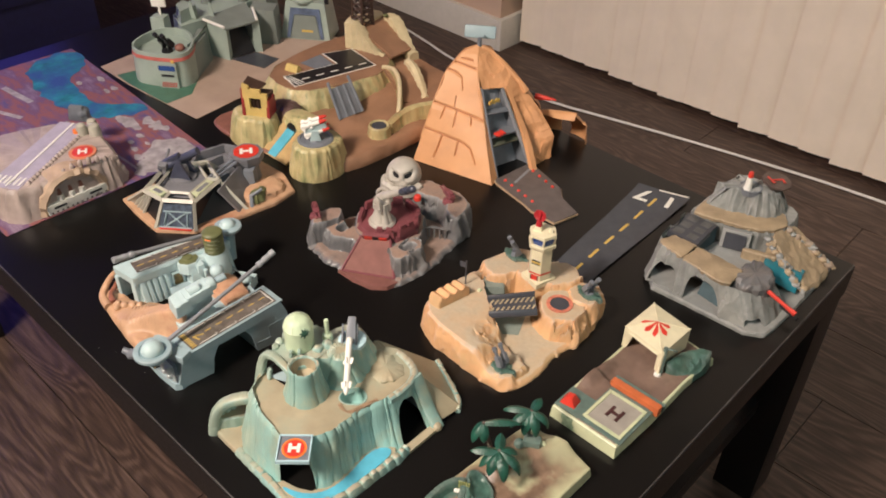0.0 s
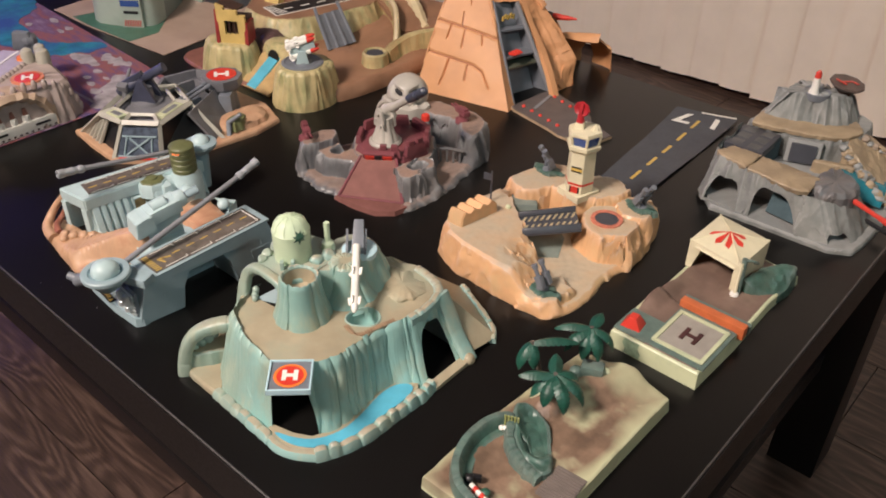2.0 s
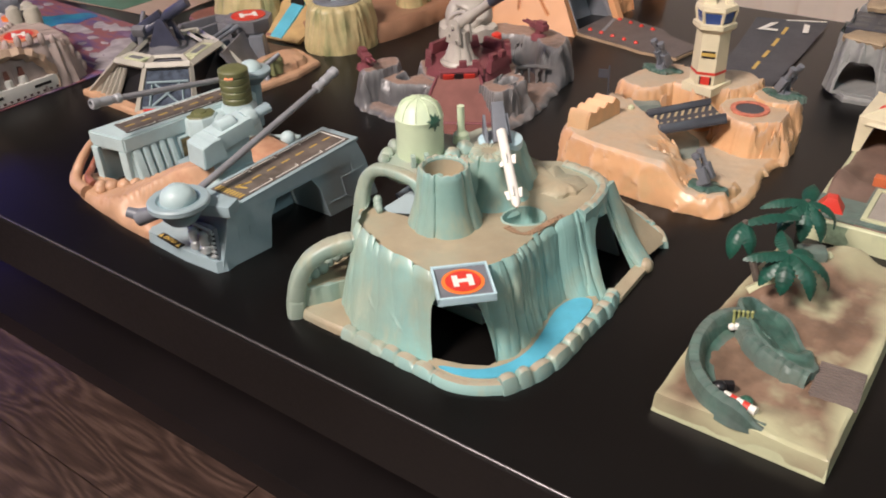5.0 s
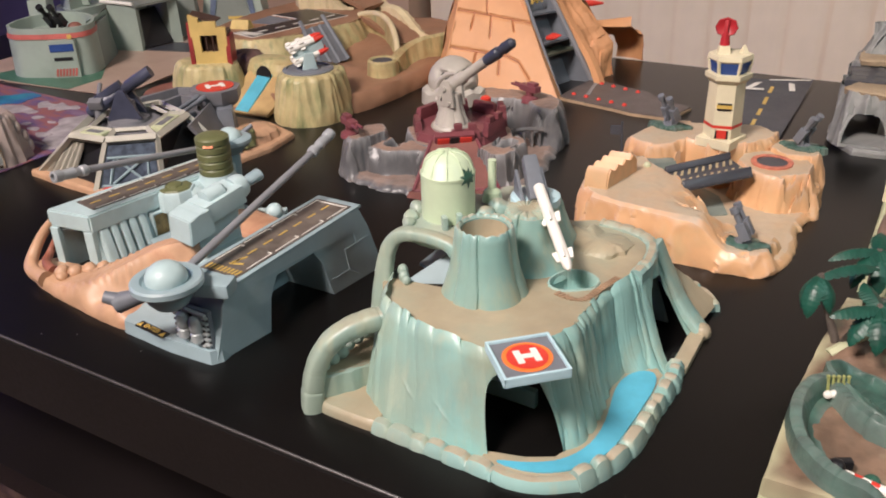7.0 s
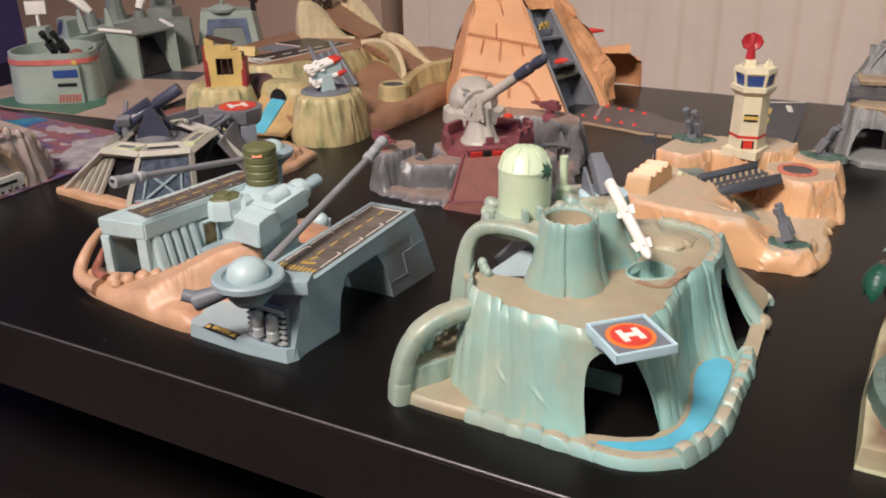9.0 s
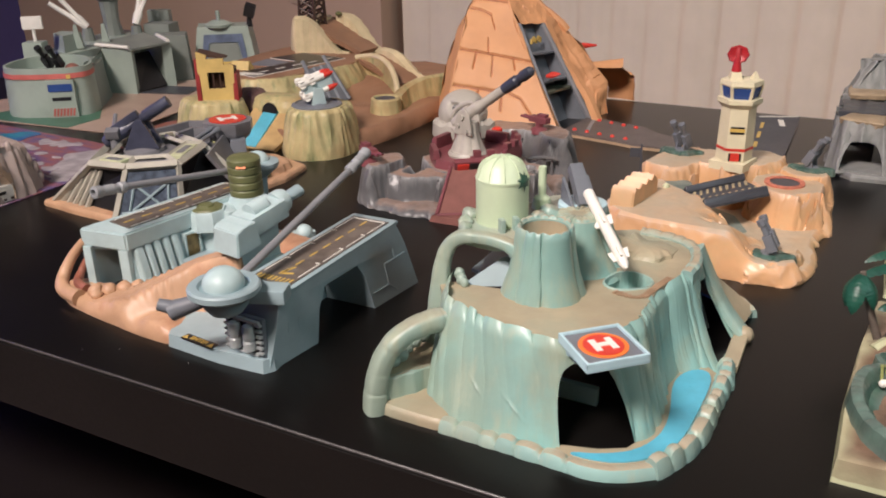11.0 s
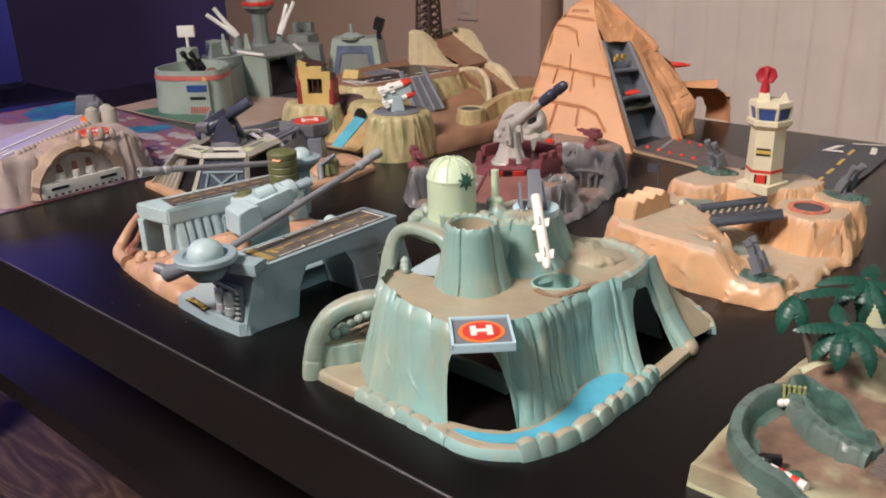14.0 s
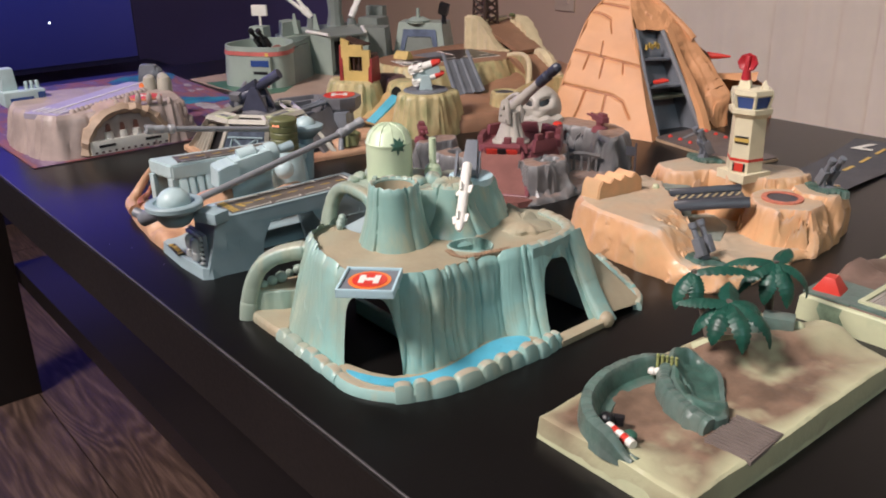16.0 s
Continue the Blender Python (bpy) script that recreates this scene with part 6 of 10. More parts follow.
tower_base()
def skull_base():
    t = thing("skull_fort_playset", -0.46, 0.39, "grey rock toy fort with maroon deck, ramp and bone-coloured skull", "playset", group="toy playsets")
    out = [(-0.405, 0.306), (-0.438, 0.302), (-0.468, 0.298), (-0.505, 0.297), (-0.541, 0.303), (-0.556, 0.328), (-0.552, 0.365), (-0.53, 0.41), (-0.535, 0.46), (-0.515, 0.49), (-0.47, 0.505), (-0.425, 0.500), (-0.402, 0.478), (-0.398, 0.440), (-0.393, 0.405), (-0.388, 0.375), (-0.390, 0.335)]

    def h(x, y):
        z = 0.006
        z = max(z, 0.034 * (1 - step01(0.010, 0.020, dist_line(x, y, [(-0.540, 0.318), (-0.535, 0.345)]))))
        z = max(z, 0.026 * (1 - step01(0.012, 0.024, dist_line(x, y, [(-0.535, 0.34), (-0.505, 0.335), (-0.485, 0.345)]))))
        z = max(z, 0.027 * hump(x, y, -0.470, 0.388, 0.044, 0.053))
        z = max(z, 0.032 * (1 - step01(0.011, 0.020, dist_line(x, y, [(-0.415, 0.345), (-0.412, 0.375)]))))
        z = max(z, 0.038 * (1 - step01(0.014, 0.026, dist_line(x, y, [(-0.412, 0.462), (-0.44, 0.482), (-0.49, 0.470)]))))
        # ramp cut
        d = dist_line(x, y, [(-0.428, 0.305), (-0.4535, 0.3465)])
        if d < 0.036:
            u = min(1, max(0, ((x + 0.432) * -0.0215 + (y - 0.3135) * 0.033) / 0.00155))
            if d < 0.034 - 0.016 * u:
                z = min(z, 0.003 + 0.027 * u)
        # hollow beside the ramp
        z -= 0.012 * hump(x, y, -0.509, 0.342, 0.005, 0.011)
        z -= 0.014 * hump(x, y, -0.414, 0.366, 0.006, 0.012)
        return max(0.003, z)
    b = B()
    terrain(b, out, h, 320, 90, 0.007, 0.0014, 60, 3, centre=(-0.468, 0.392), rough=0.0006, stone=0.0075, cells=58, tiers=16)
    part("rock_body", b, SMOKETOP, t, "smoky grey rock body", smooth=24)
    # ramp
    bl, brr, tr, tl = Vector((-0.462, 0.296, 0.006)), Vector((-0.402, 0.331, 0.006)), Vector((-0.437, 0.358, 0.035)), Vector((-0.469, 0.337, 0.035))
    b = B()
    slab(b, [bl, brr, tr, tl], 0.002)
    rp = part("ramp", b, RAMPRED, t, "red-brown entrance ramp")
    b = B()
    for p, q in ((bl, tl), (brr, tr)):
        tube(b, p, q, 0.0019, 0.0015, 6)
    tube(b, bl, brr, 0.0014, k=6)
    part("ramp_kerb", b, MAROON, rp)
    b = B()
    prism(b, [(-0.468, 0.294), (-0.440, 0.2945), (-0.413, 0.300), (-0.397, 0.314), (-0.394, 0.330), (-0.400, 0.335), (-0.464, 0.299)], 0.0, 0.0055, 0.001)
    part("ramp_foot", b, RAMPRED, rp)
    # maroon octagonal deck with low walls
    cx, cy = -0.470, 0.388
    b = B()
    lathe(b, at(cx, cy, 0), [(0.045, 0.022), (0.041, 0.034), (0.037, 0.0345)], 8, turn=radians(14))
    dk = part("deck", b, MAROON, t, "maroon eight-sided deck")
    for k in range(8):
        a = radians(14 + 45 * k + 22.5)
        if k in (5,):
            continue
        b = B()
        m = Matrix.Translation((cx + 0.0375 * math.cos(a), cy + 0.0375 * math.sin(a), 0.033)) @ pose(0, 0, 0, 0, 0, math.degrees(a) + 90)
        hgt = 0.009 if k in (4, 6) else 0.012
        box(b, m, 0.027, 0.007, hgt, 0.0012, 0.85, 0.7)
        if k in (6, 7, 0):
            for q in (-0.006, 0.006):
                box(b, m @ at(q, 0, hgt - 0.001), 0.007, 0.005, 0.006, 0.0006)
        part("parapet", b, MAROON, dk)
    b = B()
    box(b, pose(-0.4535, 0.3490, 0.0315, 20, 0, 36), 0.034, 0.006, 0.010, 0.001)
    gate = part("gate", b, MAROON, t)
    for s in (-0.0095, 0.0095):
        b = B()
        box(b, pose(-0.4535, 0.3490, 0.0315, 20, 0, 36) @ at(s, -0.0028, 0.002), 0.010, 0.002, 0.006, 0.0004)
        part("gate_light", b, RED, gate)
    b = B()
    box(b, pose(-0.4535, 0.3490, 0.0315, 20, 0, 36) @ at(0, -0.0028, 0.0015), 0.007, 0.0022, 0.007, 0.0004)
    part("gate_mark", b, BLACK, gate)
    # bone gun: fluted pedestal, two cheek plates, ribbed body and barrel
    gm = Vector((-0.472, 0.377, 0.0345))
    b = B()
    lathe(b, at(*gm), [(0.0178, 0), (0.0182, 0.002), (0.0165, 0.0042)], 28)
    gb = part("gun_foot", b, BONE, t, "bone-coloured fluted gun pedestal")
    b = B()
    rings = []
    for z, r in ((0.003, 0.0158), (0.008, 0.0140), (0.014, 0.0116), (0.020, 0.0098), (0.026, 0.0090), (0.031, 0.0086)):
        rings.append([gm + Vector((r * (1 + 0.13 * abs(math.sin(3.5 * a_)) - 0.06) * math.cos(a_), r * 0.82 * (1 + 0.13 * abs(math.sin(3.5 * a_)) - 0.06) * math.sin(a_), z)) for a_ in [2 * math.pi * q / 56 for q in range(56)]])
    loft(b, rings)
    part("pedestal", b, BONE, gb)
    piv, tip = Vector((-0.481, 0.3875, 0.0655)), Vector((-0.4115, 0.3765, 0.1155))
    m = aim(piv, tip)
    ln = (tip - piv).length
    across = (tip - piv).cross(Vector((0, 0, 1))).normalized()
    ahead = Vector((across.y, -across.x, 0)) * -1
    for s in (-1, 1):
        b = B()
        o = gm + across * 0.0072 * s + Vector((0, 0, 0.0))
        prof = [(-0.0095, 0.020), (0.0095, 0.020), (0.0080, 0.031), (0.0062, 0.0405), (0.0015, 0.0435), (-0.0042, 0.0415), (-0.0075, 0.033)]
        loft(b, [[o + ahead * q + Vector((0, 0, z)) + across * w for q, z in prof] for w in (-0.0016, 0.0016)])
        bmesh.ops.bevel(b, geom=b.edges[:], offset=0.0007, segments=2, affect="EDGES")
        ck = part("cradle_cheek", b, BONE, gb)
        b = B()
        for q, z, r in ((0.0, 0.036, 0.0026), (-0.004, 0.028, 0.0018), (0.005, 0.024, 0.0018)):
            p = o + ahead * q + Vector((0, 0, z))
            tube(b, p, p + across * s * 0.0034, r, r * 0.8, 10)
        part("cheek_bolt", b, BONE, ck)
    b = B()
    lathe(b, m, [(0.0030, -0.014), (0.0052, -0.012), (0.0056, -0.004), (0.0066, 0.0), (0.0066, 0.010), (0.0056, 0.012), (0.0060, 0.016), (0.0056, 0.022), (0.0044, 0.024), (0.0043, ln * 0.60)], 14)
    sweep(b, [m @ Vector((0, 0.006, -0.012)), m @ Vector((0, 0.0105, -0.004)), m @ Vector((0, 0.0095, 0.010)), m @ Vector((0, 0.005, 0.018))], 0.0022, 8)
    sweep(b, [m @ Vector((-0.005, -0.003, -0.013)), m @ Vector((-0.008, -0.008, -0.008)), m @ Vector((-0.006, -0.010, 0.004))], (0.0020, 0.0028), 8)
    sweep(b, [m @ Vector((0.005, -0.003, -0.013)), m @ Vector((0.008, -0.007, -0.006)), m @ Vector((0.006, -0.008, 0.006))], (0.0020, 0.0028), 8)
    g = part("gun", b, BONE, t, "bone-coloured gun with a dark barrel")
    b = B()
    lathe(b, m, [(0.0044, ln * 0.60), (0.0048, ln * 0.63), (0.0052, ln * 0.78), (0.0040, ln * 0.80), (0.0040, ln * 0.84), (0.0050, ln * 0.86), (0.0044, ln * 0.97), (0.002, ln)], 14)
    box(b, m @ at(0.0048, 0, ln * 0.64), 0.0022, 0.003, 0.008, 0.0005)
    part("barrel", b, material("dark_blue_grey_plastic", (0.045, 0.052, 0.075), 0.4), g, "dark blue-grey barrel")
    # skull
    b = B()
    c = Vector((-0.519, 0.4625, 0.0480))
    look_dir = Vector((0.60, -0.80, 0.0)).normalized()
    side = Vector((-look_dir.y, look_dir.x, 0))
    rows = 40
    k = 64
    rings = []
    for i in range(1, rows):
        th = math.pi * i / rows
        ring = []
        for j in range(k):
            ph = 2 * math.pi * j / k
            d = Vector((math.sin(th) * math.cos(ph), math.sin(th) * math.sin(ph), math.cos(th)))
            f, s, u = d.dot(look_dir), d.dot(side), d.z
            r = 0.0245
            if u < -0.1:
                r *= 1 - 0.22 * step01(0.1, 0.9, -u)
            if f > 0:
                front = step01(0.2, 0.5, f)
                for es in (-0.40, 0.40):
                    r -= 0.0072 * math.exp(-(((s - es) / 0.235) ** 4 + ((u - 0.42 - 0.30 * (abs(s) - 0.4)) / 0.165) ** 4)) * front
                r += 0.0006 * math.exp(-((abs(s) - 0.35) / 0.35) ** 2 - ((u - 0.66) / 0.09) ** 2) * front
                for es in (-0.09, 0.09):
                    r -= 0.004 * math.exp(-(((s - es) / 0.06) ** 2 + ((u - 0.06) / 0.12) ** 2)) * front
                r += 0.0024 * math.exp(-(((abs(s) - 0.55) / 0.2) ** 2 + ((u - 0.12) / 0.12) ** 2))
                r -= 0.0026 * math.exp(-(((abs(s) - 0.55) / 0.2) ** 2 + ((u + 0.22) / 0.16) ** 2))
            ring.append(c + (side * s + look_dir * f * 1.02 + Vector((0, 0, u * 0.98))) * r)
        rings.append(ring)
    loft(b, rings)
    skull = part("skull", b, BONE, t, "large bone-coloured skull dome")
    # black discs set into the sockets paint their deep shade
    b = B()
    for es in (-0.40, 0.40):
        d = (look_dir * 0.80 + side * es + Vector((0, 0, 0.44))).normalized()
        lathe(b, aim(c + d * 0.0194, c + d * 0.03), [(0.0068, 0), (0.0064, 0.0010), (0.001, 0.0014)], 16, sy=0.76)
    part("eye_dark_disc", b, BLACK, skull)
    b = B()
    rings = []
    for i in range(25):
        u = i / 24
        a_ = radians(-150 + 215 * u)
        mid = c + look_dir * (0.021 * math.cos(a_) + 0.006) + side * 0.026 * math.sin(a_)
        tall = 0.0145 + 0.0016 * math.sin(u * 40)
        out_ = (look_dir * math.cos(a_) + side * math.sin(a_)).normalized()
        rings.append([Vector((mid.x, mid.y, 0.030)) + out_ * 0.006, Vector((mid.x, mid.y, 0.030 + tall * 0.8)) + out_ * 0.0052, Vector((mid.x, mid.y, 0.030 + tall)) + out_ * 0.001, Vector((mid.x, mid.y, 0.030 + tall * 0.9)) - out_ * 0.006, Vector((mid.x, mid.y, 0.030)) - out_ * 0.006])
    loft(b, rings)
    part("jaw", b, BONE, skull)
    b = B()
    lathe(b, at(-0.4735, 0.4440, 0.036), [(0.0052, 0), (0.0050, 0.006), (0.003, 0.0075)], 10)
    part("red_knob", b, RED, t)
    # side turrets
    for c, rz in (((-0.545, 0.326, 0.033), 150), ((-0.441, 0.471, 0.037), -20)):
        b = B()
        lathe(b, at(*c), [(0.009, -0.002), (0.008, 0.002), (0.004, 0.004), (0.004, 0.009)], 12)
        tr_ = part("turret", b, MAROON, t, "small maroon gun turret")
        b = B()
        m = at(c[0], c[1], c[2] + 0.008, rz)
        box(b, m, 0.022, 0.008, 0.006, 0.0015)
        box(b, m @ at(0.004, 0, 0.005), 0.010, 0.006, 0.004, 0.001)
        for q in (-0.0022, 0.0022):
            tube(b, m @ Vector((-0.010, q, 0.003)), m @ Vector((-0.022, q, 0.0035)), 0.0013, k=8)
        part("turret_gun", b, MAROON, tr_)
    b = B()
    for k in range(4):
        box(b, at(-0.432 + 0.006 * k, 0.424 + 0.004 * k, 0.006, 30), 0.0022, 0.0022, 0.016)
    sweep(b, [(-0.435, 0.420, 0.022), (-0.425, 0.428, 0.024), (-0.410, 0.436, 0.022)], 0.0018, 8)
    part("railing", b, SMOKE, t)


skull_base()


def cave_base():
    t = thing("cave_fort_playset", -0.10, 0.66, "grey rock toy cave fort with tan ledges and a rocket", "playset", group="toy playsets")
    b = B()
    cliff(b, [(-0.186, 0.548), (-0.10, 0.553), (-0.022, 0.556), (-0.016, 0.60), (-0.016, 0.70), (-0.020, 0.765), (-0.10, 0.772), (-0.185, 0.768), (-0.192, 0.66)], [(0, 0), (0.004, 0.0004), (0.006, 0.002)], 140, 0.0007, 60, 2, rounds=1)
    part("base_plate", b, CAVE, t)
    # front wall with cave mouths
    low = [(-0.190, 0.640, 0), (-0.187, 0.572, 0.004), (-0.178, 0.5560, 0.004), (-0.120, 0.5575, 0.004), (-0.065, 0.5565, 0.004), (-0.033, 0.5630, 0.004), (-0.024, 0.59, 0.004), (-0.024, 0.625, 0.004)]
    high = [(-0.186, 0.650, 0.058), (-0.184, 0.598, 0.050), (-0.176, 0.5800, 0.049), (-0.146, 0.5740, 0.048), (-0.1216, 0.5708, 0.047), (-0.0913, 0.5670, 0.046), (-0.070, 0.5760, 0.042), (-0.047, 0.590, 0.037), (-0.045, 0.625, 0.034)]
    b = B()
    shell(b, low, high, k=400, m=48, amp=0.0014, freq=70, seed=5, holes=((0.30, 0.425, 0.06, 0.64), (0.475, 0.64, 0.0, 0.80), (0.755, 0.845, 0.04, 0.32)), thick=0.003, bumps=0.06, rise=4, chip=0.0030, cells=55)
    part("cave_wall", b, CAVE, t, "grey fluted wall with cave mouths")
    # front ledge in two pieces
    for pts, z in (([(-0.1835, 0.5850), (-0.1755, 0.5785), (-0.1455, 0.5725), (-0.1440, 0.6070), (-0.1750, 0.6065)], 0.0502), ([(-0.1428, 0.5722), (-0.1216, 0.5695), (-0.0913, 0.5650), (-0.0770, 0.5710), (-0.0800, 0.6040), (-0.1114, 0.6066), (-0.1418, 0.6072)], 0.0492)):
        b = B()
        cliff(b, pts, [(z - 0.006, 0.002), (z - 0.0012, 0.0002), (z, 0.0012)], 130, 0.0010, 130, 3, rounds=0, chip=0.0014, cells=120)
        part("front_ledge", b, CAVETAN, t, "tan painted rock ledge")
    # dark panelled hall roof
    b = B()
    box(b, at(-0.166, 0.634, 0.043, 2), 0.042, 0.054, 0.008, 0.001)
    hall = part("hall_roof", b, DKGREY, t)
    for i in range(2):
        for j in range(3):
            b = B()
            box(b, at(-0.176 + 0.0195 * i, 0.617 + 0.0175 * j, 0.0502, 2), 0.013, 0.0115, 0.0012, 0.0003)
            part("roof_panel", b, material("roof_panel_grey", (0.10, 0.10, 0.10), 0.5) if (i + j) == 0 else bpy.data.materials["roof_panel_grey"], hall)
    # courtyard floor, recess and slanted screen
    b = B()
    prism(b, [(-0.150, 0.600), (-0.070, 0.600), (-0.055, 0.65), (-0.08, 0.69), (-0.150, 0.69)], 0.004, 0.024)
    part("courtyard", b, CAVE, t)
    b = B()
    slab(b, [(-0.146, 0.612, 0.026), (-0.144, 0.660, 0.026), (-0.145, 0.660, 0.048), (-0.146, 0.608, 0.048)], 0.003)
    part("screen", b, MURKY, t)
    b = B()
    box(b, pose(-0.121, 0.668, 0.024, -12, 0, 20), 0.036, 0.008, 0.026, 0.001)
    door = part("doorway", b, CAVE, t)
    b = B()
    box(b, pose(-0.1198, 0.6640, 0.026, -12, 0, 20), 0.027, 0.004, 0.021, 0.0006)
    part("door", b, DKGREY, door)
    # rear mountain with an upper ledge
    b = B()
    cliff(b, [(-0.190, 0.657), (-0.155, 0.665), (-0.122, 0.674), (-0.094, 0.682), (-0.080, 0.698), (-0.074, 0.73), (-0.08, 0.768), (-0.13, 0.770), (-0.182, 0.766), (-0.190, 0.71)], [(0, 0), (0.03, 0.0015), (0.048, 0.003), (0.054, 0.005)], 260, 0.0016, 80, 8, rounds=1, chip=0.0020, cells=50, steps=5)
    part("rear_cliff", b, CAVE, t)
    b = B()
    cliff(b, [(-0.184, 0.659), (-0.1684, 0.6600), (-0.1507, 0.6660), (-0.1214, 0.6735), (-0.0950, 0.6860), (-0.083, 0.702), (-0.080, 0.725), (-0.10, 0.745), (-0.18, 0.745)], [(0.052, 0.001), (0.0560, 0.0002), (0.0572, 0.0015)], 150, 0.0012, 120, 4, rounds=1, chip=0.0016, cells=110)
    part("upper_ledge", b, CAVETAN, t, "tan painted upper ledge")
    b = B()
    cliff(b, [(-0.182, 0.684), (-0.152, 0.691), (-0.126, 0.701), (-0.106, 0.712), (-0.094, 0.735), (-0.100, 0.764), (-0.16, 0.764), (-0.184, 0.74)], [(0.054, 0), (0.063, 0.005), (0.074, 0.012), (0.0825, 0.018)], 240, 0.0026, 75, 11, rounds=1, chip=0.0040, cells=58, jag=0.0030, steps=6)
    part("summit", b, CAVE, t)
    b = B()
    lathe(b, at(-0.140, 0.7225, 0.0815), [(0.0150, -0.004), (0.0150, 0.0035), (0.0115, 0.003), (0.010, -0.002), (0.002, -0.002)], 28, True, True)
    for v in b.verts:
        v.co += Vector((noise.noise(v.co * 120), noise.noise(v.co * 120 + Vector((9, 0, 0))), 0)) * 0.0022
    part("silo_mouth", b, SLATE, t)
    b = B()
    lathe(b, at(-0.1415, 0.7155, 0.080), [(0.0062, 0), (0.0056, 0.006), (0.0042, 0.009), (0.0038, 0.020), (0.0036, 0.0225)], 18)
    rk = part("rocket", b, WHITE, t, "white rocket with a red nose")
    b = B()
    lathe(b, at(-0.1415, 0.7155, 0.1022), [(0.0036, 0), (0.0032, 0.006), (0.0016, 0.0085)], 16)
    part("nose", b, RED, rk)
    # round pad behind the summit
    b = B()
    lathe(b, pose(-0.118, 0.745, 0.090, 0, 8), [(0.017, 0), (0.0195, 0.003), (0.019, 0.005)], 9)
    lathe(b, at(-0.118, 0.745, 0.072), [(0.010, 0), (0.008, 0.018)], 12)
    pad = part("summit_pad", b, material("brown_grey_plastic", (0.10, 0.07, 0.06), 0.45), t, "round brown-grey landing pad")
    b = B()
    letter_h(b, pose(-0.118, 0.745, 0.0952, 0, 8, 60), 0.020, 0.016, 0.0032)
    part("letter_h", b, RED, pad)
    # tan ramp running down to the corner, with tumbled stones along both edges

    def h(x, y):
        return 0.010 + 0.044 * min(1, max(0, (-0.020 - x) / 0.066)) + 0.002 * noise.noise(Vector((x * 90, y * 90, 2)))
    b = B()
    terrain(b, [(-0.090, 0.684), (-0.058, 0.676), (-0.024, 0.668), (-0.015, 0.70), (-0.016, 0.744), (-0.05, 0.746), (-0.082, 0.744), (-0.090, 0.72)], h, 140, 26, 0.004, 0.0016, 90, 6, rough=0.0008, stone=0.0018, cells=70, tiers=6)
    part("rock_slope", b, CAVETAN, t, "pale tan rock ramp")
    pale = material("pale_pinkish_rock", (0.32, 0.25, 0.19), 0.5, var=0.2)
    rnd = random.Random(8)
    for line, n, mats in (([(-0.088, 0.684, 0.050), (-0.055, 0.675, 0.030), (-0.021, 0.667, 0.009)], 19, (CAVE, CAVE, CAVETAN)), ([(-0.080, 0.722, 0.051), (-0.050, 0.730, 0.033), (-0.017, 0.740, 0.010)], 18, (CAVE, pale, CAVETAN))):
        for k, p in enumerate(resample([Vector(q) for q in line], n, False)):
            b = B()
            r = rnd.uniform(0.0026, 0.0052)
            c = p + Vector((rnd.uniform(-0.0015, 0.0015), rnd.uniform(-0.003, 0.003), 0.0002))
            ball(b, c, r, 14, rnd.uniform(0.7, 1.2))
            for v in b.verts:
                v.co += (v.co - c).normalized() * r * 0.75 * facet(v.co * 150 + Vector((k * 3.1, 0, 0)), n)
                v.co.x = c.x + (v.co.x - c.x) * 1.25
            part("boulder", b, mats[k % 3], t)
    # clear blue stream, running down beside a grey pillar with a red lever
    up_ = resample(smooth_line([Vector(q) for q in ((-0.078, 0.668, 0.0340), (-0.055, 0.684, 0.0290), (-0.034, 0.694, 0.0210))], False), 28, False)
    lo_ = resample(smooth_line([Vector(q) for q in ((-0.070, 0.640, 0.0260), (-0.050, 0.650, 0.0180), (-0.027, 0.657, 0.0100))], False), 28, False)
    b = B()
    rows = []
    for i, (p, q) in enumerate(zip(up_, lo_)):
        rows.append([p.lerp(q, j / 11) + Vector((0, 0, 0.004 * math.sin(math.pi * j / 11) + 0.0016 * noise.noise(Vector((i * 0.25, j * 0.5, 4))))) for j in range(12)])
    loft(b, rows, False, False, closed=False)
    bmesh.ops.solidify(b, geom=b.faces[:], thickness=0.004)
    part("stream", b, CLEARBLUE, t, "clear blue plastic stream")
    b = B()
    cliff(b, [(-0.106, 0.656), (-0.085, 0.662), (-0.066, 0.669), (-0.066, 0.676), (-0.085, 0.672), (-0.106, 0.664)], [(0.02, 0), (0.036, 0.0005), (0.0375, 0.002)], 60, 0.001, 120, 5)
    part("stream_ledge", b, CAVETAN, t)
    b = B()
    slab(b, [(-0.114, 0.572, 0.010), (-0.072, 0.566, 0.010), (-0.078, 0.59, 0.034), (-0.116, 0.594, 0.034)], 0.003)
    part("cave_stream", b, MURKY, t)
    b = B()
    cliff(b, [(-0.080, 0.577), (-0.056, 0.579), (-0.040, 0.596), (-0.046, 0.630), (-0.080, 0.645), (-0.088, 0.607)], [(0.006, 0), (0.025, 0.001), (0.043, 0.002), (0.0475, 0.006)], 150, 0.0012, 120, 9, chip=0.0034, cells=90, jag=0.003)
    part("rock_pillar", b, SMOKE, t)
    b = B()
    p, q = Vector((-0.0480, 0.6030, 0.0400)), Vector((-0.0030, 0.5960, 0.0310))
    lathe(b, aim(p, q), [(0.0018, 0), (0.0028, 0.008), (0.0022, 0.030), (0.0034, (q - p).length)], 10)
    part("red_lever", b, RED, t, "thin red plastic lever")
    b = B()
    p, q = Vector((-0.030, 0.622, 0.012)), Vector((-0.004, 0.615, 0.010))
    lathe(b, aim(p, q), [(0.0022, 0), (0.0022, (q - p).length)], 10)
    part("black_lever", b, BLACK, t)


cave_base()


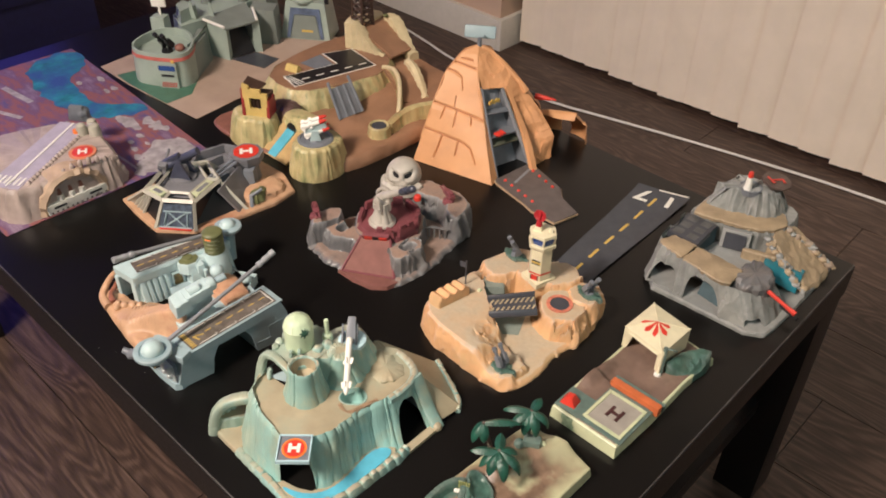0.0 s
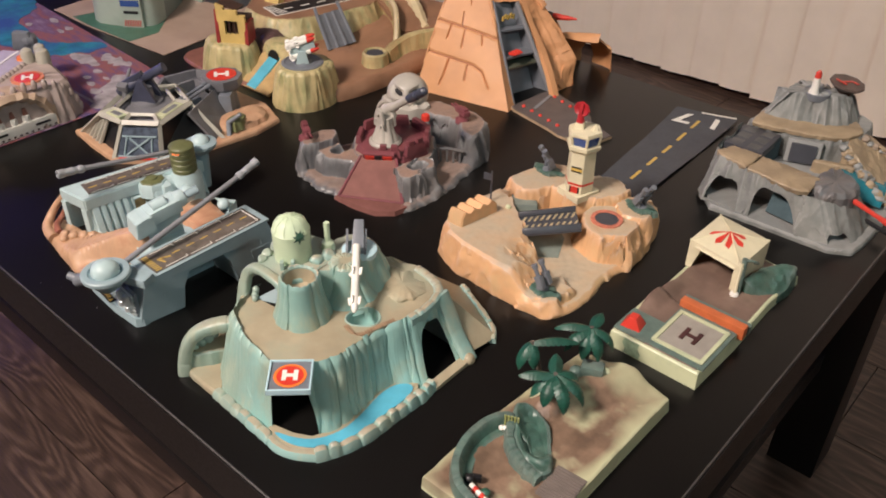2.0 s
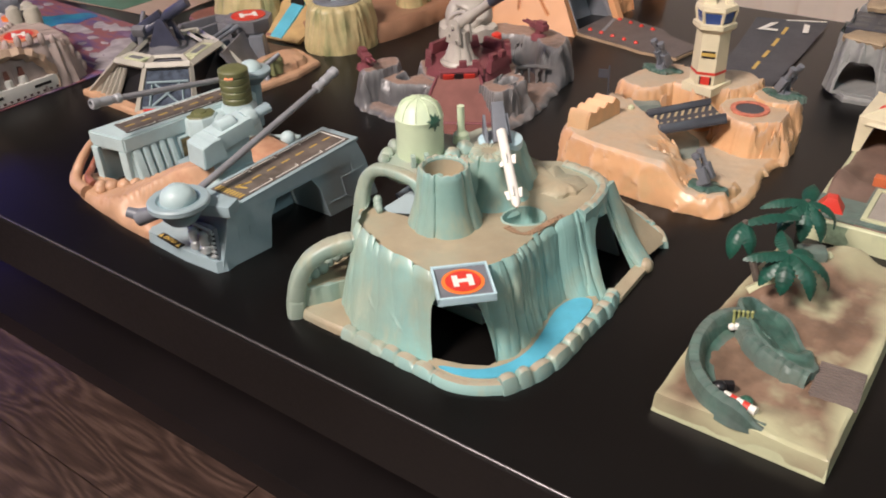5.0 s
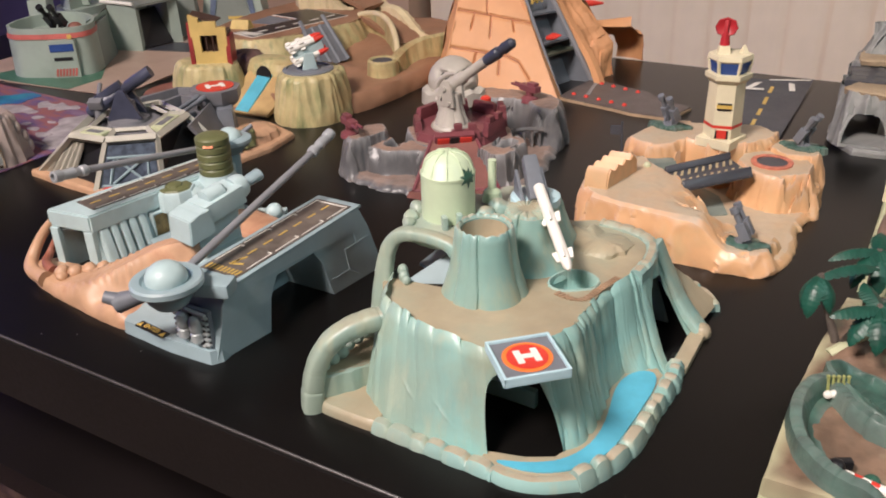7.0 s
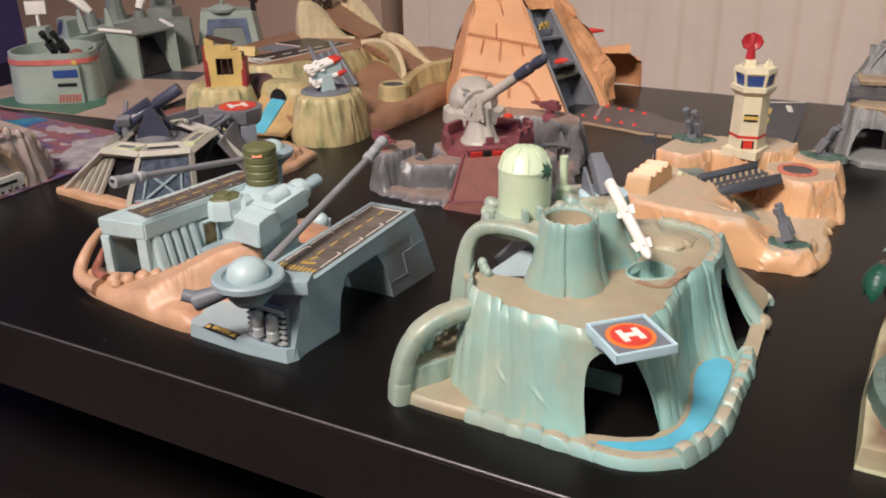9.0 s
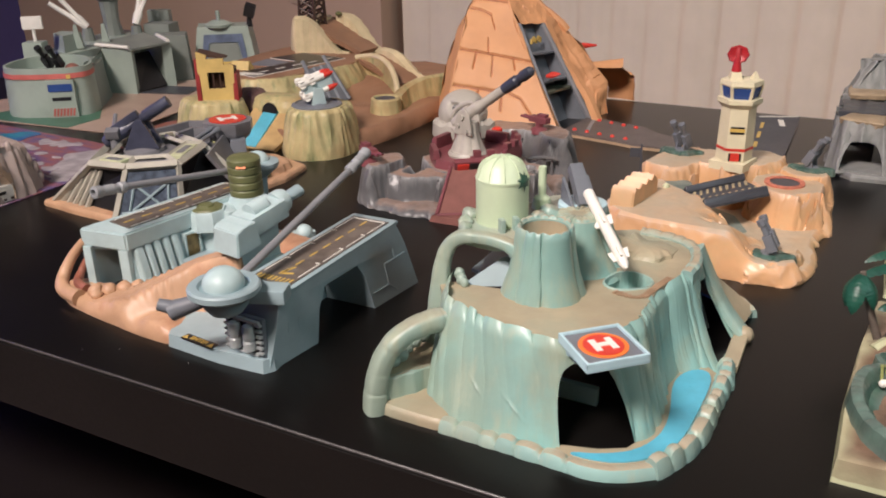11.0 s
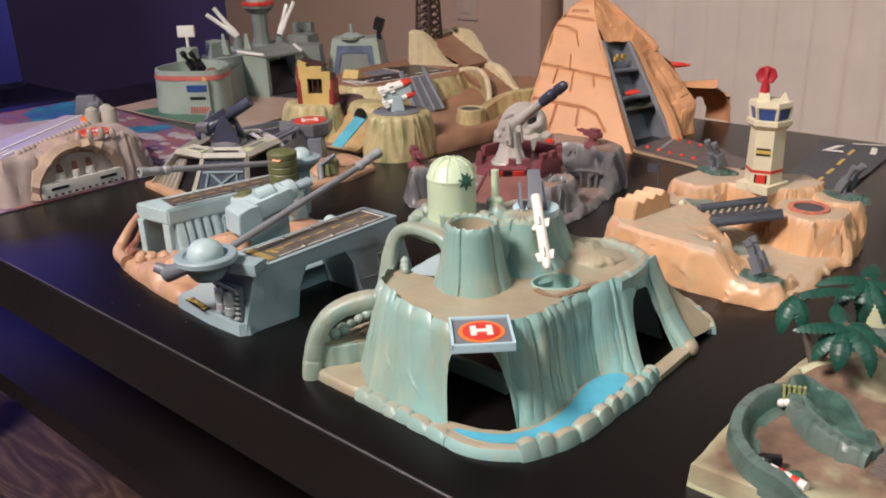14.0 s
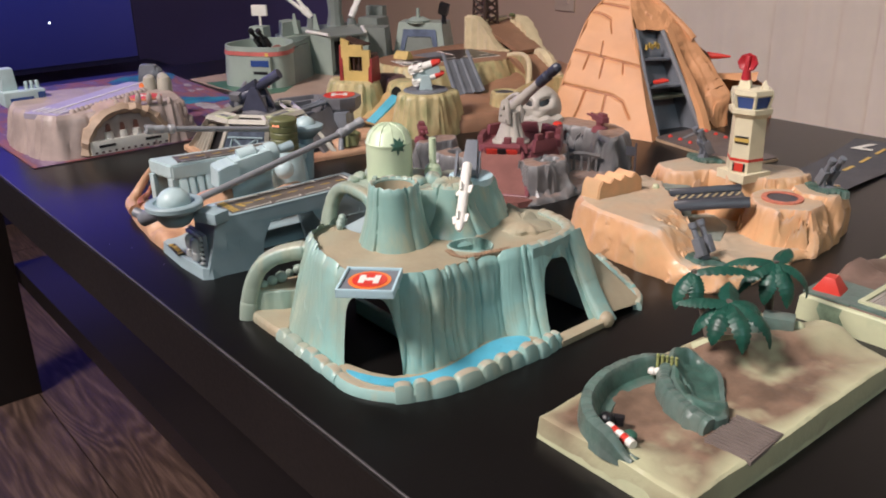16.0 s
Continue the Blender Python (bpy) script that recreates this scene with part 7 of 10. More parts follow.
def landing_box():
    t = thing("landing_pad_playset", -0.085, 0.38, "cream toy slab with landing pad, orange wall and tent", "playset", group="toy playsets")
    x0, x1 = -0.1275, -0.0455
    out = [(x0, 0.296), (x1, 0.296), (x1 + 0.002, 0.36), (x1 + 0.001, 0.43), (x1 + 0.004, 0.487), (-0.075, 0.492), (-0.129, 0.486), (x0 - 0.001, 0.41), (-0.129, 0.36)]
    b = B()
    for poly, top in ((out, 0.0102), ([(x0, 0.296), (x1, 0.296), (x1 + 0.0015, 0.366), (x0 - 0.001, 0.366)], 0.0162)):
        loft(b, [[(x, y, 0) for x, y in poly], [(x, y, top - 0.001) for x, y in offset(poly, 0.0010)], [(x, y, top) for x, y in offset(poly, 0.0022)]])
    part("slab", b, PALEYEL, t, "pale yellow moulded slab")

    def h(x, y):
        z = 0.0112
        z += 0.0060 * (1 - step01(0.366, 0.376, y))
        z += 0.006 * (1 - step01(-0.122, -0.108, x)) * (1 - step01(0.38, 0.41, y)) * step01(0.335, 0.352, y)
        z += 0.010 * (1 - step01(0.003, 0.014, dist_line(x, y, [(-0.066, 0.452), (-0.055, 0.470), (-0.046, 0.472)])))
        return z
    b = B()
    terrain(b, [(x0 + 0.003, 0.299), (x1 - 0.003, 0.299), (x1 - 0.001, 0.36), (x1 - 0.002, 0.43), (x1 + 0.001, 0.484), (-0.075, 0.489), (-0.126, 0.483), (x0 + 0.002, 0.41), (-0.126, 0.36)], h, 200, 26, 0.0015, 0.0003, 60, 3, rounds=0, rough=0.0004)
    part("ground", b, MUD, t, "brown sprayed ground")
    b = B()
    box(b, at(-0.0705, 0.331, 0.0168), 0.052, 0.060, 0.0018, 0.0006)
    box(b, at(-0.1115, 0.3165, 0.0168), 0.030, 0.033, 0.0014, 0.0005)
    part("green_surround", b, SWAMP, t)
    b = B()
    for s in (-1, 1):
        box(b, at(-0.0712 + s * 0.0215, 0.331, 0.0180), 0.0035, 0.050, 0.0022, 0.0005)
        box(b, at(-0.0712, 0.331 + s * 0.0235, 0.0180), 0.0395, 0.0035, 0.0022, 0.0005)
    kb = part("pad_kerb", b, PALEYEL, t)
    b = B()
    pad_mat = material("pale_grey_ribbed_plastic", (0.36, 0.33, 0.29), 0.45, var=0.08)
    box(b, at(-0.0712, 0.331, 0.0178), 0.0395, 0.0435, 0.0010)
    pad = part("landing_pad", b, pad_mat, kb, "ribbed pale grey landing pad")
    for k in range(20):
        b = B()
        box(b, at(-0.0885 + 0.00183 * k, 0.331, 0.0184), 0.0011, 0.043, 0.0008)
        part("rib", b, pad_mat, kb)
    b = B()
    letter_h(b, at(-0.0712, 0.331, 0.0192, 0), 0.0150, 0.0165, 0.0036, 0.0008)
    part("letter_h", b, material("dark_red_brown_paint", (0.06, 0.02, 0.02), 0.5), pad)
    b = B()
    box(b, at(-0.0700, 0.3675, 0.011, 0), 0.060, 0.0085, 0.013, 0.0022)
    part("orange_wall", b, material("orange_red_plastic", (0.55, 0.14, 0.05), 0.42, var=0.12), t, "low orange-red wall")
    b = B()
    box(b, at(-0.0700, 0.3755, 0.011, 0), 0.062, 0.006, 0.010, 0.002)
    part("green_wall", b, SWAMP, t)
    b = B()
    box(b, at(-0.1155, 0.313, 0.018, 8), 0.018, 0.015, 0.0095, 0.0008, 0.35, 0.55)
    part("red_wedge", b, RED, t, "small red wedge")
    b = B()
    loft(b, [[(x + 0.002 * math.sin(z * 400), 0.2954 + 0.10 * z, z) for x in (-0.1130, -0.1085, -0.1040, -0.0985)] + [(x + 0.002 * math.sin(z * 400), 0.2968 + 0.10 * z, z) for x in (-0.0985, -0.1040, -0.1085, -0.1130)] for z in (0.001, 0.005, 0.010, 0.0150)])
    part("green_smear", b, GREENSMEAR, t, "green paint run down the side")
    # tent: four legs, valance and a pyramid roof
    p = [(-0.129, 0.430), (-0.0755, 0.421), (-0.0735, 0.478), (-0.1275, 0.487)]
    apex = (-0.103, 0.455, 0.0472)
    b = B()
    ev = [(x, y, 0.0395) for x, y in p]
    for k in range(4):
        poly3(b, [ev[k], ev[(k + 1) % 4], apex])
    for k in (1, 2, 3):
        q, r = ev[k], ev[(k + 1) % 4]
        poly3(b, [q, r, (r[0], r[1], 0.010), (q[0], q[1], 0.010)])
    q, r = ev[0], ev[1]
    for s in (0, 1):
        f0, f1 = (0, 0.10) if s == 0 else (0.90, 1)
        a, c = Vector(q).lerp(Vector(r), f0), Vector(q).lerp(Vector(r), f1)
        poly3(b, [a, c, (c.x, c.y, 0.010), (a.x, a.y, 0.010)])
    a, c = Vector(q).lerp(Vector(r), 0.1), Vector(q).lerp(Vector(r), 0.9)
    poly3(b, [a, c, (c.x, c.y, 0.0345), (a.x, a.y, 0.0345)])
    bmesh.ops.remove_doubles(b, verts=b.verts, dist=1e-5)
    bmesh.ops.recalc_face_normals(b, faces=b.faces)
    bmesh.ops.solidify(b, geom=b.faces[:], thickness=0.0014)
    tent = part("tent", b, CREAM, t, "cream tent with an open front", 20)
    b = B()
    A = Vector(apex) + Vector((0.000, -0.001, 0.0009))
    for ang, ln in ((255, 0.019), (295, 0.021), (335, 0.019), (210, 0.018), (20, 0.015)):
        d = Vector((math.cos(radians(ang)), math.sin(radians(ang)), -0.275))
        s = Vector((-d.y, d.x, 0)) * 0.17
        slab(b, [A, A + d * ln * 0.8 - s * ln, A + d * ln, A + d * ln * 0.8 + s * ln], 0.0006)
    part("red_star", b, RED, tent, "red painted star")
    b = B()
    for k in range(4):
        tube(b, apex, ev[k], 0.0009, k=6)
    part("tent_seam", b, CREAM, tent)
    b = B()
    tube(b, (-0.0735, 0.4175, 0.012), (-0.0755, 0.4235, 0.042), 0.0018)
    part("tent_pole", b, CREAM, t)
    b = B()
    lathe(b, at(-0.0735, 0.4175, 0.0115), [(0.0042, 0), (0.0036, 0.0022), (0.001, 0.003)], 12)
    part("pole_foot", b, WHITE, t)
    b = B()
    tube(b, (-0.0720, 0.4215, 0.013), (-0.0745, 0.4262, 0.046), 0.0020, 0.0026, 8)
    sweep(b, [(-0.0745, 0.426, 0.044), (-0.068, 0.428, 0.046), (-0.064, 0.434, 0.041), (-0.069, 0.437, 0.038)], 0.0012, 7)
    part("green_post", b, SWAMP, t)

    def mound(x, y):
        d = dist_line(x, y, [(-0.072, 0.432), (-0.066, 0.452), (-0.056, 0.472), (-0.045, 0.478)])
        return 0.0095 + 0.0145 * (1 - step01(0.001, 0.022, d)) + 0.0012 * noise.noise(Vector((x * 130, y * 130, 5)))
    b = B()
    terrain(b, [(-0.0755, 0.428), (-0.070, 0.452), (-0.060, 0.476), (-0.046, 0.485), (-0.041, 0.478), (-0.0415, 0.448), (-0.052, 0.434), (-0.066, 0.426)], mound, 90, 18, 0.002, 0.0008, 120, 4, rough=0.0006, stone=0.0024, cells=80, tiers=6)
    part("green_rock", b, SWAMP, t, "dark green rock slope")


landing_box()


def palm(parent, foot, crown, fronds, wide):
    """A moulded palm: trunk and broad ribbed fronds of (heading, length, first lift, bend), in degrees and metres."""
    b = B()
    f, c = Vector(foot), Vector(crown)
    sweep(b, [f, f.lerp(c, 0.45) + Vector((-0.001, 0.001, 0)), c], (0.0026, 0.0017), 10)
    tr = part("trunk", b, PALMTRUNK, parent)
    for heading, ln, lift, bend in fronds:
        out = Vector((math.cos(radians(heading)), math.sin(radians(heading)), 0))
        s = Vector((-out.y, out.x, 0))
        rows, n = [], 29
        p, ang = c - Vector((0, 0, 0.001)), radians(lift)
        for i in range(n):
            u = i / (n - 1)
            w = wide * (math.sin(math.pi * min(1, 0.14 + u * 0.86)) ** 0.7) * (1.0 if i % 3 else 0.80) + 0.0004
            up = Vector((0, 0, 1)) * math.cos(ang) - out * math.sin(ang)
            rib = 0.00018 * (1 if i % 3 == 1 else -0.5)
            rows.append([p - s * w - up * w * 0.55 + out * w * 0.35, p - s * w * 0.5 - up * (w * 0.13 - rib) + out * w * 0.15, p + up * 0.0006, p + s * w * 0.5 - up * (w * 0.13 - rib) + out * w * 0.15, p + s * w - up * w * 0.55 + out * w * 0.35])
            p = p + (out * math.cos(ang) + Vector((0, 0, 1)) * math.sin(ang)) * ln / (n - 1)
            ang -= radians(bend) / n * (0.6 + 0.8 * u)
        b = B()
        loft(b, rows, False, False, closed=False)
        bmesh.ops.solidify(b, geom=b.faces[:], thickness=0.0010)
        part("frond", b, PALM, tr)


def island():
    t = thing("jungle_island_playset", -0.096, 0.17, "pale yellow toy slab with brown ground, green rocks and palms", "playset", group="toy playsets")
    out = [(-0.1415, 0.0775), (-0.0515, 0.0765), (-0.050, 0.15), (-0.0495, 0.262), (-0.085, 0.268), (-0.132, 0.262), (-0.138, 0.20), (-0.1415, 0.14)]
    b = B()
    loft(b, [[(x, y, 0) for x, y in out], [(x, y, 0.0080) for x, y in offset(out, 0.0008)], [(x, y, 0.0085) for x, y in offset(out, 0.0022)]])
    part("slab", b, PALEYEL, t, "pale yellow moulded slab")

    def h(x, y):
        z = 0.0140
        z += 0.0065 * (1 - step01(0.004, 0.020, dist_line(x, y, [(-0.116, 0.195), (-0.100, 0.235), (-0.090, 0.262)])))
        z += 0.003 * noise.noise(Vector((x * 30, y * 30, 3))) * 0.6
        z -= 0.0035 * hump(x, y, -0.098, 0.115, 0.012, 0.030)
        return z
    b = B()
    terrain(b, [(-0.1412, 0.0779), (-0.0518, 0.0769), (-0.0503, 0.15), (-0.0498, 0.2617), (-0.085, 0.2677), (-0.1317, 0.2617), (-0.1377, 0.20), (-0.1412, 0.14)], h, 240, 44, 0.0012, 0.0003, 60, 2, rounds=0, rough=0.0006)
    # bare rim of the slab showing through the sprayed ground
    part("ground", b, island_ground(), t, "brown sprayed ground fading to pale yellow")
    # curved berm: steep outside, beaded crest, a wide slope towards the trench
    line = resample(smooth_line([Vector((p[0], p[1], 0)) for p in ((-0.0850, 0.0810), (-0.0985, 0.0812), (-0.1090, 0.0832), (-0.1190, 0.0890), (-0.1285, 0.0998), (-0.1345, 0.1150), (-0.1362, 0.1310), (-0.1345, 0.1450), (-0.1300, 0.1545), (-0.1240, 0.1580))], False, 2), 150, False)
    b = B()
    rings = []
    for i, p in enumerate(line):
        d = (line[min(149, i + 1)] - line[max(0, i - 1)]).normalized()
        nv = Vector((d.y, -d.x, 0)) * -1
        live = step01(0, 22, i)
        bead = 0.0006 * abs(math.sin(i * 0.36 + 1.5 * noise.noise(p * 60))) ** 0.5 + 0.0006 * noise.noise(p * 110)
        top = 0.0148 + 0.0088 * live + bead
        wd = 0.55 + 0.45 * live
        rings.append([p + nv * 0.0052 * wd + Vector((0, 0, 0.0105)), p + nv * (0.0044 + 0.0006 * noise.noise(p * 120)) * wd + Vector((0, 0, top * 0.72)), p + nv * 0.0036 * wd + Vector((0, 0, top - 0.0012)), p + nv * 0.0014 * wd + Vector((0, 0, top)), p - nv * 0.0016 * wd + Vector((0, 0, top - 0.0002)),
                      p - nv * 0.0032 * wd + Vector((0, 0, top - 0.0024)), p - nv * (0.0056 + 0.0010 * noise.noise(p * 90)) * wd + Vector((0, 0, 0.0150)), p - nv * 0.0108 * wd + Vector((0, 0, 0.0136)), p - nv * 0.0130 * wd + Vector((0, 0, 0.008))])
    loft(b, rings)
    part("trench_berm", b, SWAMP, t, "dark green curved berm with a beaded crest")
    # sunken bunker with a beaded wall along the trench
    outline = [(-0.1345, 0.1680), (-0.1275, 0.1800), (-0.1110, 0.1795), (-0.0975, 0.1720), (-0.0865, 0.1575), (-0.0740, 0.1430), (-0.0725, 0.1330), (-0.0764, 0.1275), (-0.0890, 0.1290), (-0.1020, 0.1335), (-0.1130, 0.1410), (-0.1200, 0.1520)]
    trough = [(-0.115, 0.168), (-0.102, 0.158), (-0.093, 0.149)]

    def bunker(x, y):
        z = 0.0228 - 0.0035 * step01(0.0, 0.05, x + 0.125) - 0.0062 * (1 - step01(0.004, 0.0125, dist_line(x, y, trough)))
        z += 0.0016 * (1 - step01(0.001, 0.005, dist_line(x, y, [(-0.0935, 0.1375), (-0.084, 0.1405), (-0.080, 0.150)])))
        return z - 0.0022 * math.exp(-(dist_line(x, y, [(-0.1085, 0.1500), (-0.095, 0.1420), (-0.086, 0.1450)]) / 0.0011) ** 2)
    b = B()
    terrain(b, outline, bunker, 200, 46, 0.0030, 0.0007, 80, 7, centre=(-0.101, 0.157), rough=0.0007, stone=0.0016, cells=80, tiers=7)
    part("bunker_rock", b, SWAMP, t, "sunken dark green rock bunker")
    b = B()
    lumpy(b, [Vector(p) for p in ((-0.1265, 0.1600, 0.0150), (-0.1195, 0.1505, 0.0160), (-0.1135, 0.1405, 0.0160), (-0.1030, 0.1335, 0.0155), (-0.0890, 0.1290, 0.0145), (-0.0770, 0.1278, 0.0130))], 0.0046, 0.0072, 0.09, 0.0036, 4, z0=0.008)
    part("bunker_wall", b, SWAMP, t, "beaded dark green wall")
    b = B()
    box(b, at(-0.0630, 0.1345, 0.0122, 4), 0.0235, 0.0310, 0.0026, 0.0006)
    rib_mat = material("grey_rib_plastic", (0.17, 0.14, 0.125), 0.45, var=0.1)
    cross = part("ribbed_crossing", b, rib_mat, t, "ribbed grey-brown crossing")
    for k in range(12):
        b = B()
        box(b, at(-0.0630 - 0.0001 * k, 0.1205 + 0.0025 * k, 0.0146, 4), 0.0230, 0.0014, 0.0009, 0.0003)
        part("rib", b, rib_mat, cross)
    # white and striped stores in the trench
    for k, (x, y, mat) in enumerate(((-0.1075, 0.0925, WHITE), (-0.1040, 0.0918, RED), (-0.1005, 0.0910, WHITE), (-0.0970, 0.0903, RED), (-0.0935, 0.0896, WHITE))):
        b = B()
        tube(b, (x - 0.0019, y + 0.0004, 0.0160), (x + 0.0019, y - 0.0004, 0.0160), 0.0024, 0.0024, 12)
        part("striped_pipe", b, mat, t)
    b = B()
    ball(b, (-0.1135, 0.0965, 0.0160), 0.0040, 12)
    box(b, at(-0.1110, 0.1005, 0.013, 30), 0.008, 0.004, 0.005, 0.001)
    part("dark_crate", b, BLACK, t)
    b = B()
    ball(b, (-0.0985, 0.0955, 0.0150), 0.0036, 12, 0.7)
    part("green_crate", b, DKGREEN, t)
    b = B()
    for k in range(4):
        ball(b, (-0.1250 + 0.0025 * k, 0.1460 + 0.0013 * k, 0.0188 + 0.0004 * (k % 2)), 0.0022, 8)
    part("white_sacks", b, WHITE, t, "small white sacks")
    b = B()
    for k in range(5):
        tube(b, (-0.1255 + 0.0022 * k, 0.1510 + 0.0010 * k, 0.017), (-0.1265 + 0.0022 * k, 0.1525 + 0.0010 * k, 0.0248), 0.0008, k=6)
        ball(b, (-0.1265 + 0.0022 * k, 0.1525 + 0.0010 * k, 0.0252), 0.0011, 6)
    part("shell_row", b, material("brass_green_paint", (0.30, 0.32, 0.12), 0.3), t)
    # grey-green stump block and pale boulder by the palms
    b = B()
    box(b, at(-0.1085, 0.240, 0.016, 25), 0.018, 0.012, 0.011, 0.003)
    ball(b, (-0.118, 0.232, 0.018), 0.006, 8)
    part("stump", b, SWAMP, t)
    b = B()
    ball(b, (-0.1005, 0.2465, 0.0185), 0.0048, 10)
    part("pale_boulder", b, PALEYEL, t)
    b = B()
    sweep(b, [(-0.130, 0.190, 0.014), (-0.122, 0.197, 0.019), (-0.116, 0.206, 0.019)], 0.004, 8)
    part("pale_boulder", b, PALEYEL, t)
    palm(t, (-0.1275, 0.199, 0.013), (-0.1115, 0.1905, 0.0500), [(125, 0.019, 25, 30), (218, 0.028, 12, 45), (238, 0.027, -15, 70), (280, 0.028, -10, 90), (325, 0.034, 5, 115), (10, 0.036, 5, 115), (60, 0.026, 10, 110)], 0.0054)
    palm(t, (-0.1285, 0.204, 0.013), (-0.1430, 0.2030, 0.0545), [(44, 0.038, 18, 55), (262, 0.026, -25, 85), (320, 0.022, -30, 70), (225, 0.022, -35, 80)], 0.0048)
    palm(t, (-0.1190, 0.247, 0.014), (-0.1190, 0.2480, 0.0545), [(212, 0.030, 15, 65), (245, 0.030, -5, 80), (285, 0.028, -20, 80), (330, 0.030, -15, 95), (20, 0.030, 0, 115), (95, 0.018, 35, 60)], 0.0051)


def island_ground():
    """Brown paint sprayed over pale yellow plastic, which shows round the edge and along the crossing path."""
    m = material("sprayed_island_ground", (0.195, 0.128, 0.088), 0.36, var=0.30, scale=60, bump=0.4, fine=260, other=(0.28, 0.21, 0.145), share=0.06)
    n, l = m.node_tree.nodes, m.node_tree.links
    b = n["Principled BSDF"]
    paint = b.inputs["Base Color"].links[0].from_socket
    co, sep, ns = n.new("ShaderNodeTexCoord"), n.new("ShaderNodeSeparateXYZ"), n.new("ShaderNodeTexNoise")
    l.new(co.outputs["Object"], sep.inputs[0])
    l.new(co.outputs["Object"], ns.inputs["Vector"])
    ns.inputs["Scale"].default_value, ns.inputs["Detail"].default_value = 20, 2

    def math_node(op, a, c):
        q = n.new("ShaderNodeMath")
        q.operation = op
        for k, v in enumerate((a, c)):
            if isinstance(v, float):
                q.inputs[k].default_value = v
            else:
                l.new(v, q.inputs[k])
        return q.outputs[0]
    ex = math_node("MULTIPLY", math_node("ABSOLUTE", sep.outputs["X"], 0.0), 22.5)
    ey = math_node("MULTIPLY", math_node("ABSOLUTE", math_node("ADD", sep.outputs["Y"], 0.0), 0.0), 10.6)
    edge = math_node("MAXIMUM", ex, ey)
    edge = math_node("ADD", edge, math_node("MULTIPLY", math_node("SUBTRACT", ns.outputs["Fac"], 0.5), 0.75))
    # bare patches
    bare = n.new("ShaderNodeTexNoise")
    l.new(co.outputs["Object"], bare.inputs["Vector"])
    bare.inputs["Scale"].default_value, bare.inputs["Detail"].default_value = 34, 3
    edge = math_node("MAXIMUM", edge, math_node("MULTIPLY", bare.outputs["Fac"], 1.32))
    mr = n.new("ShaderNodeMapRange")
    mr.inputs["From Min"].default_value, mr.inputs["From Max"].default_value = 0.74, 1.0
    l.new(edge, mr.inputs["Value"])
    mx = n.new("ShaderNodeMix")
    mx.data_type = "RGBA"
    l.new(mr.outputs[0], mx.inputs[0])
    l.new(paint, mx.inputs[6])
    mx.inputs[7].default_value = (0.49, 0.49, 0.31, 1)
    l.new(mx.outputs[2], b.inputs["Base Color"])
    return m


island()


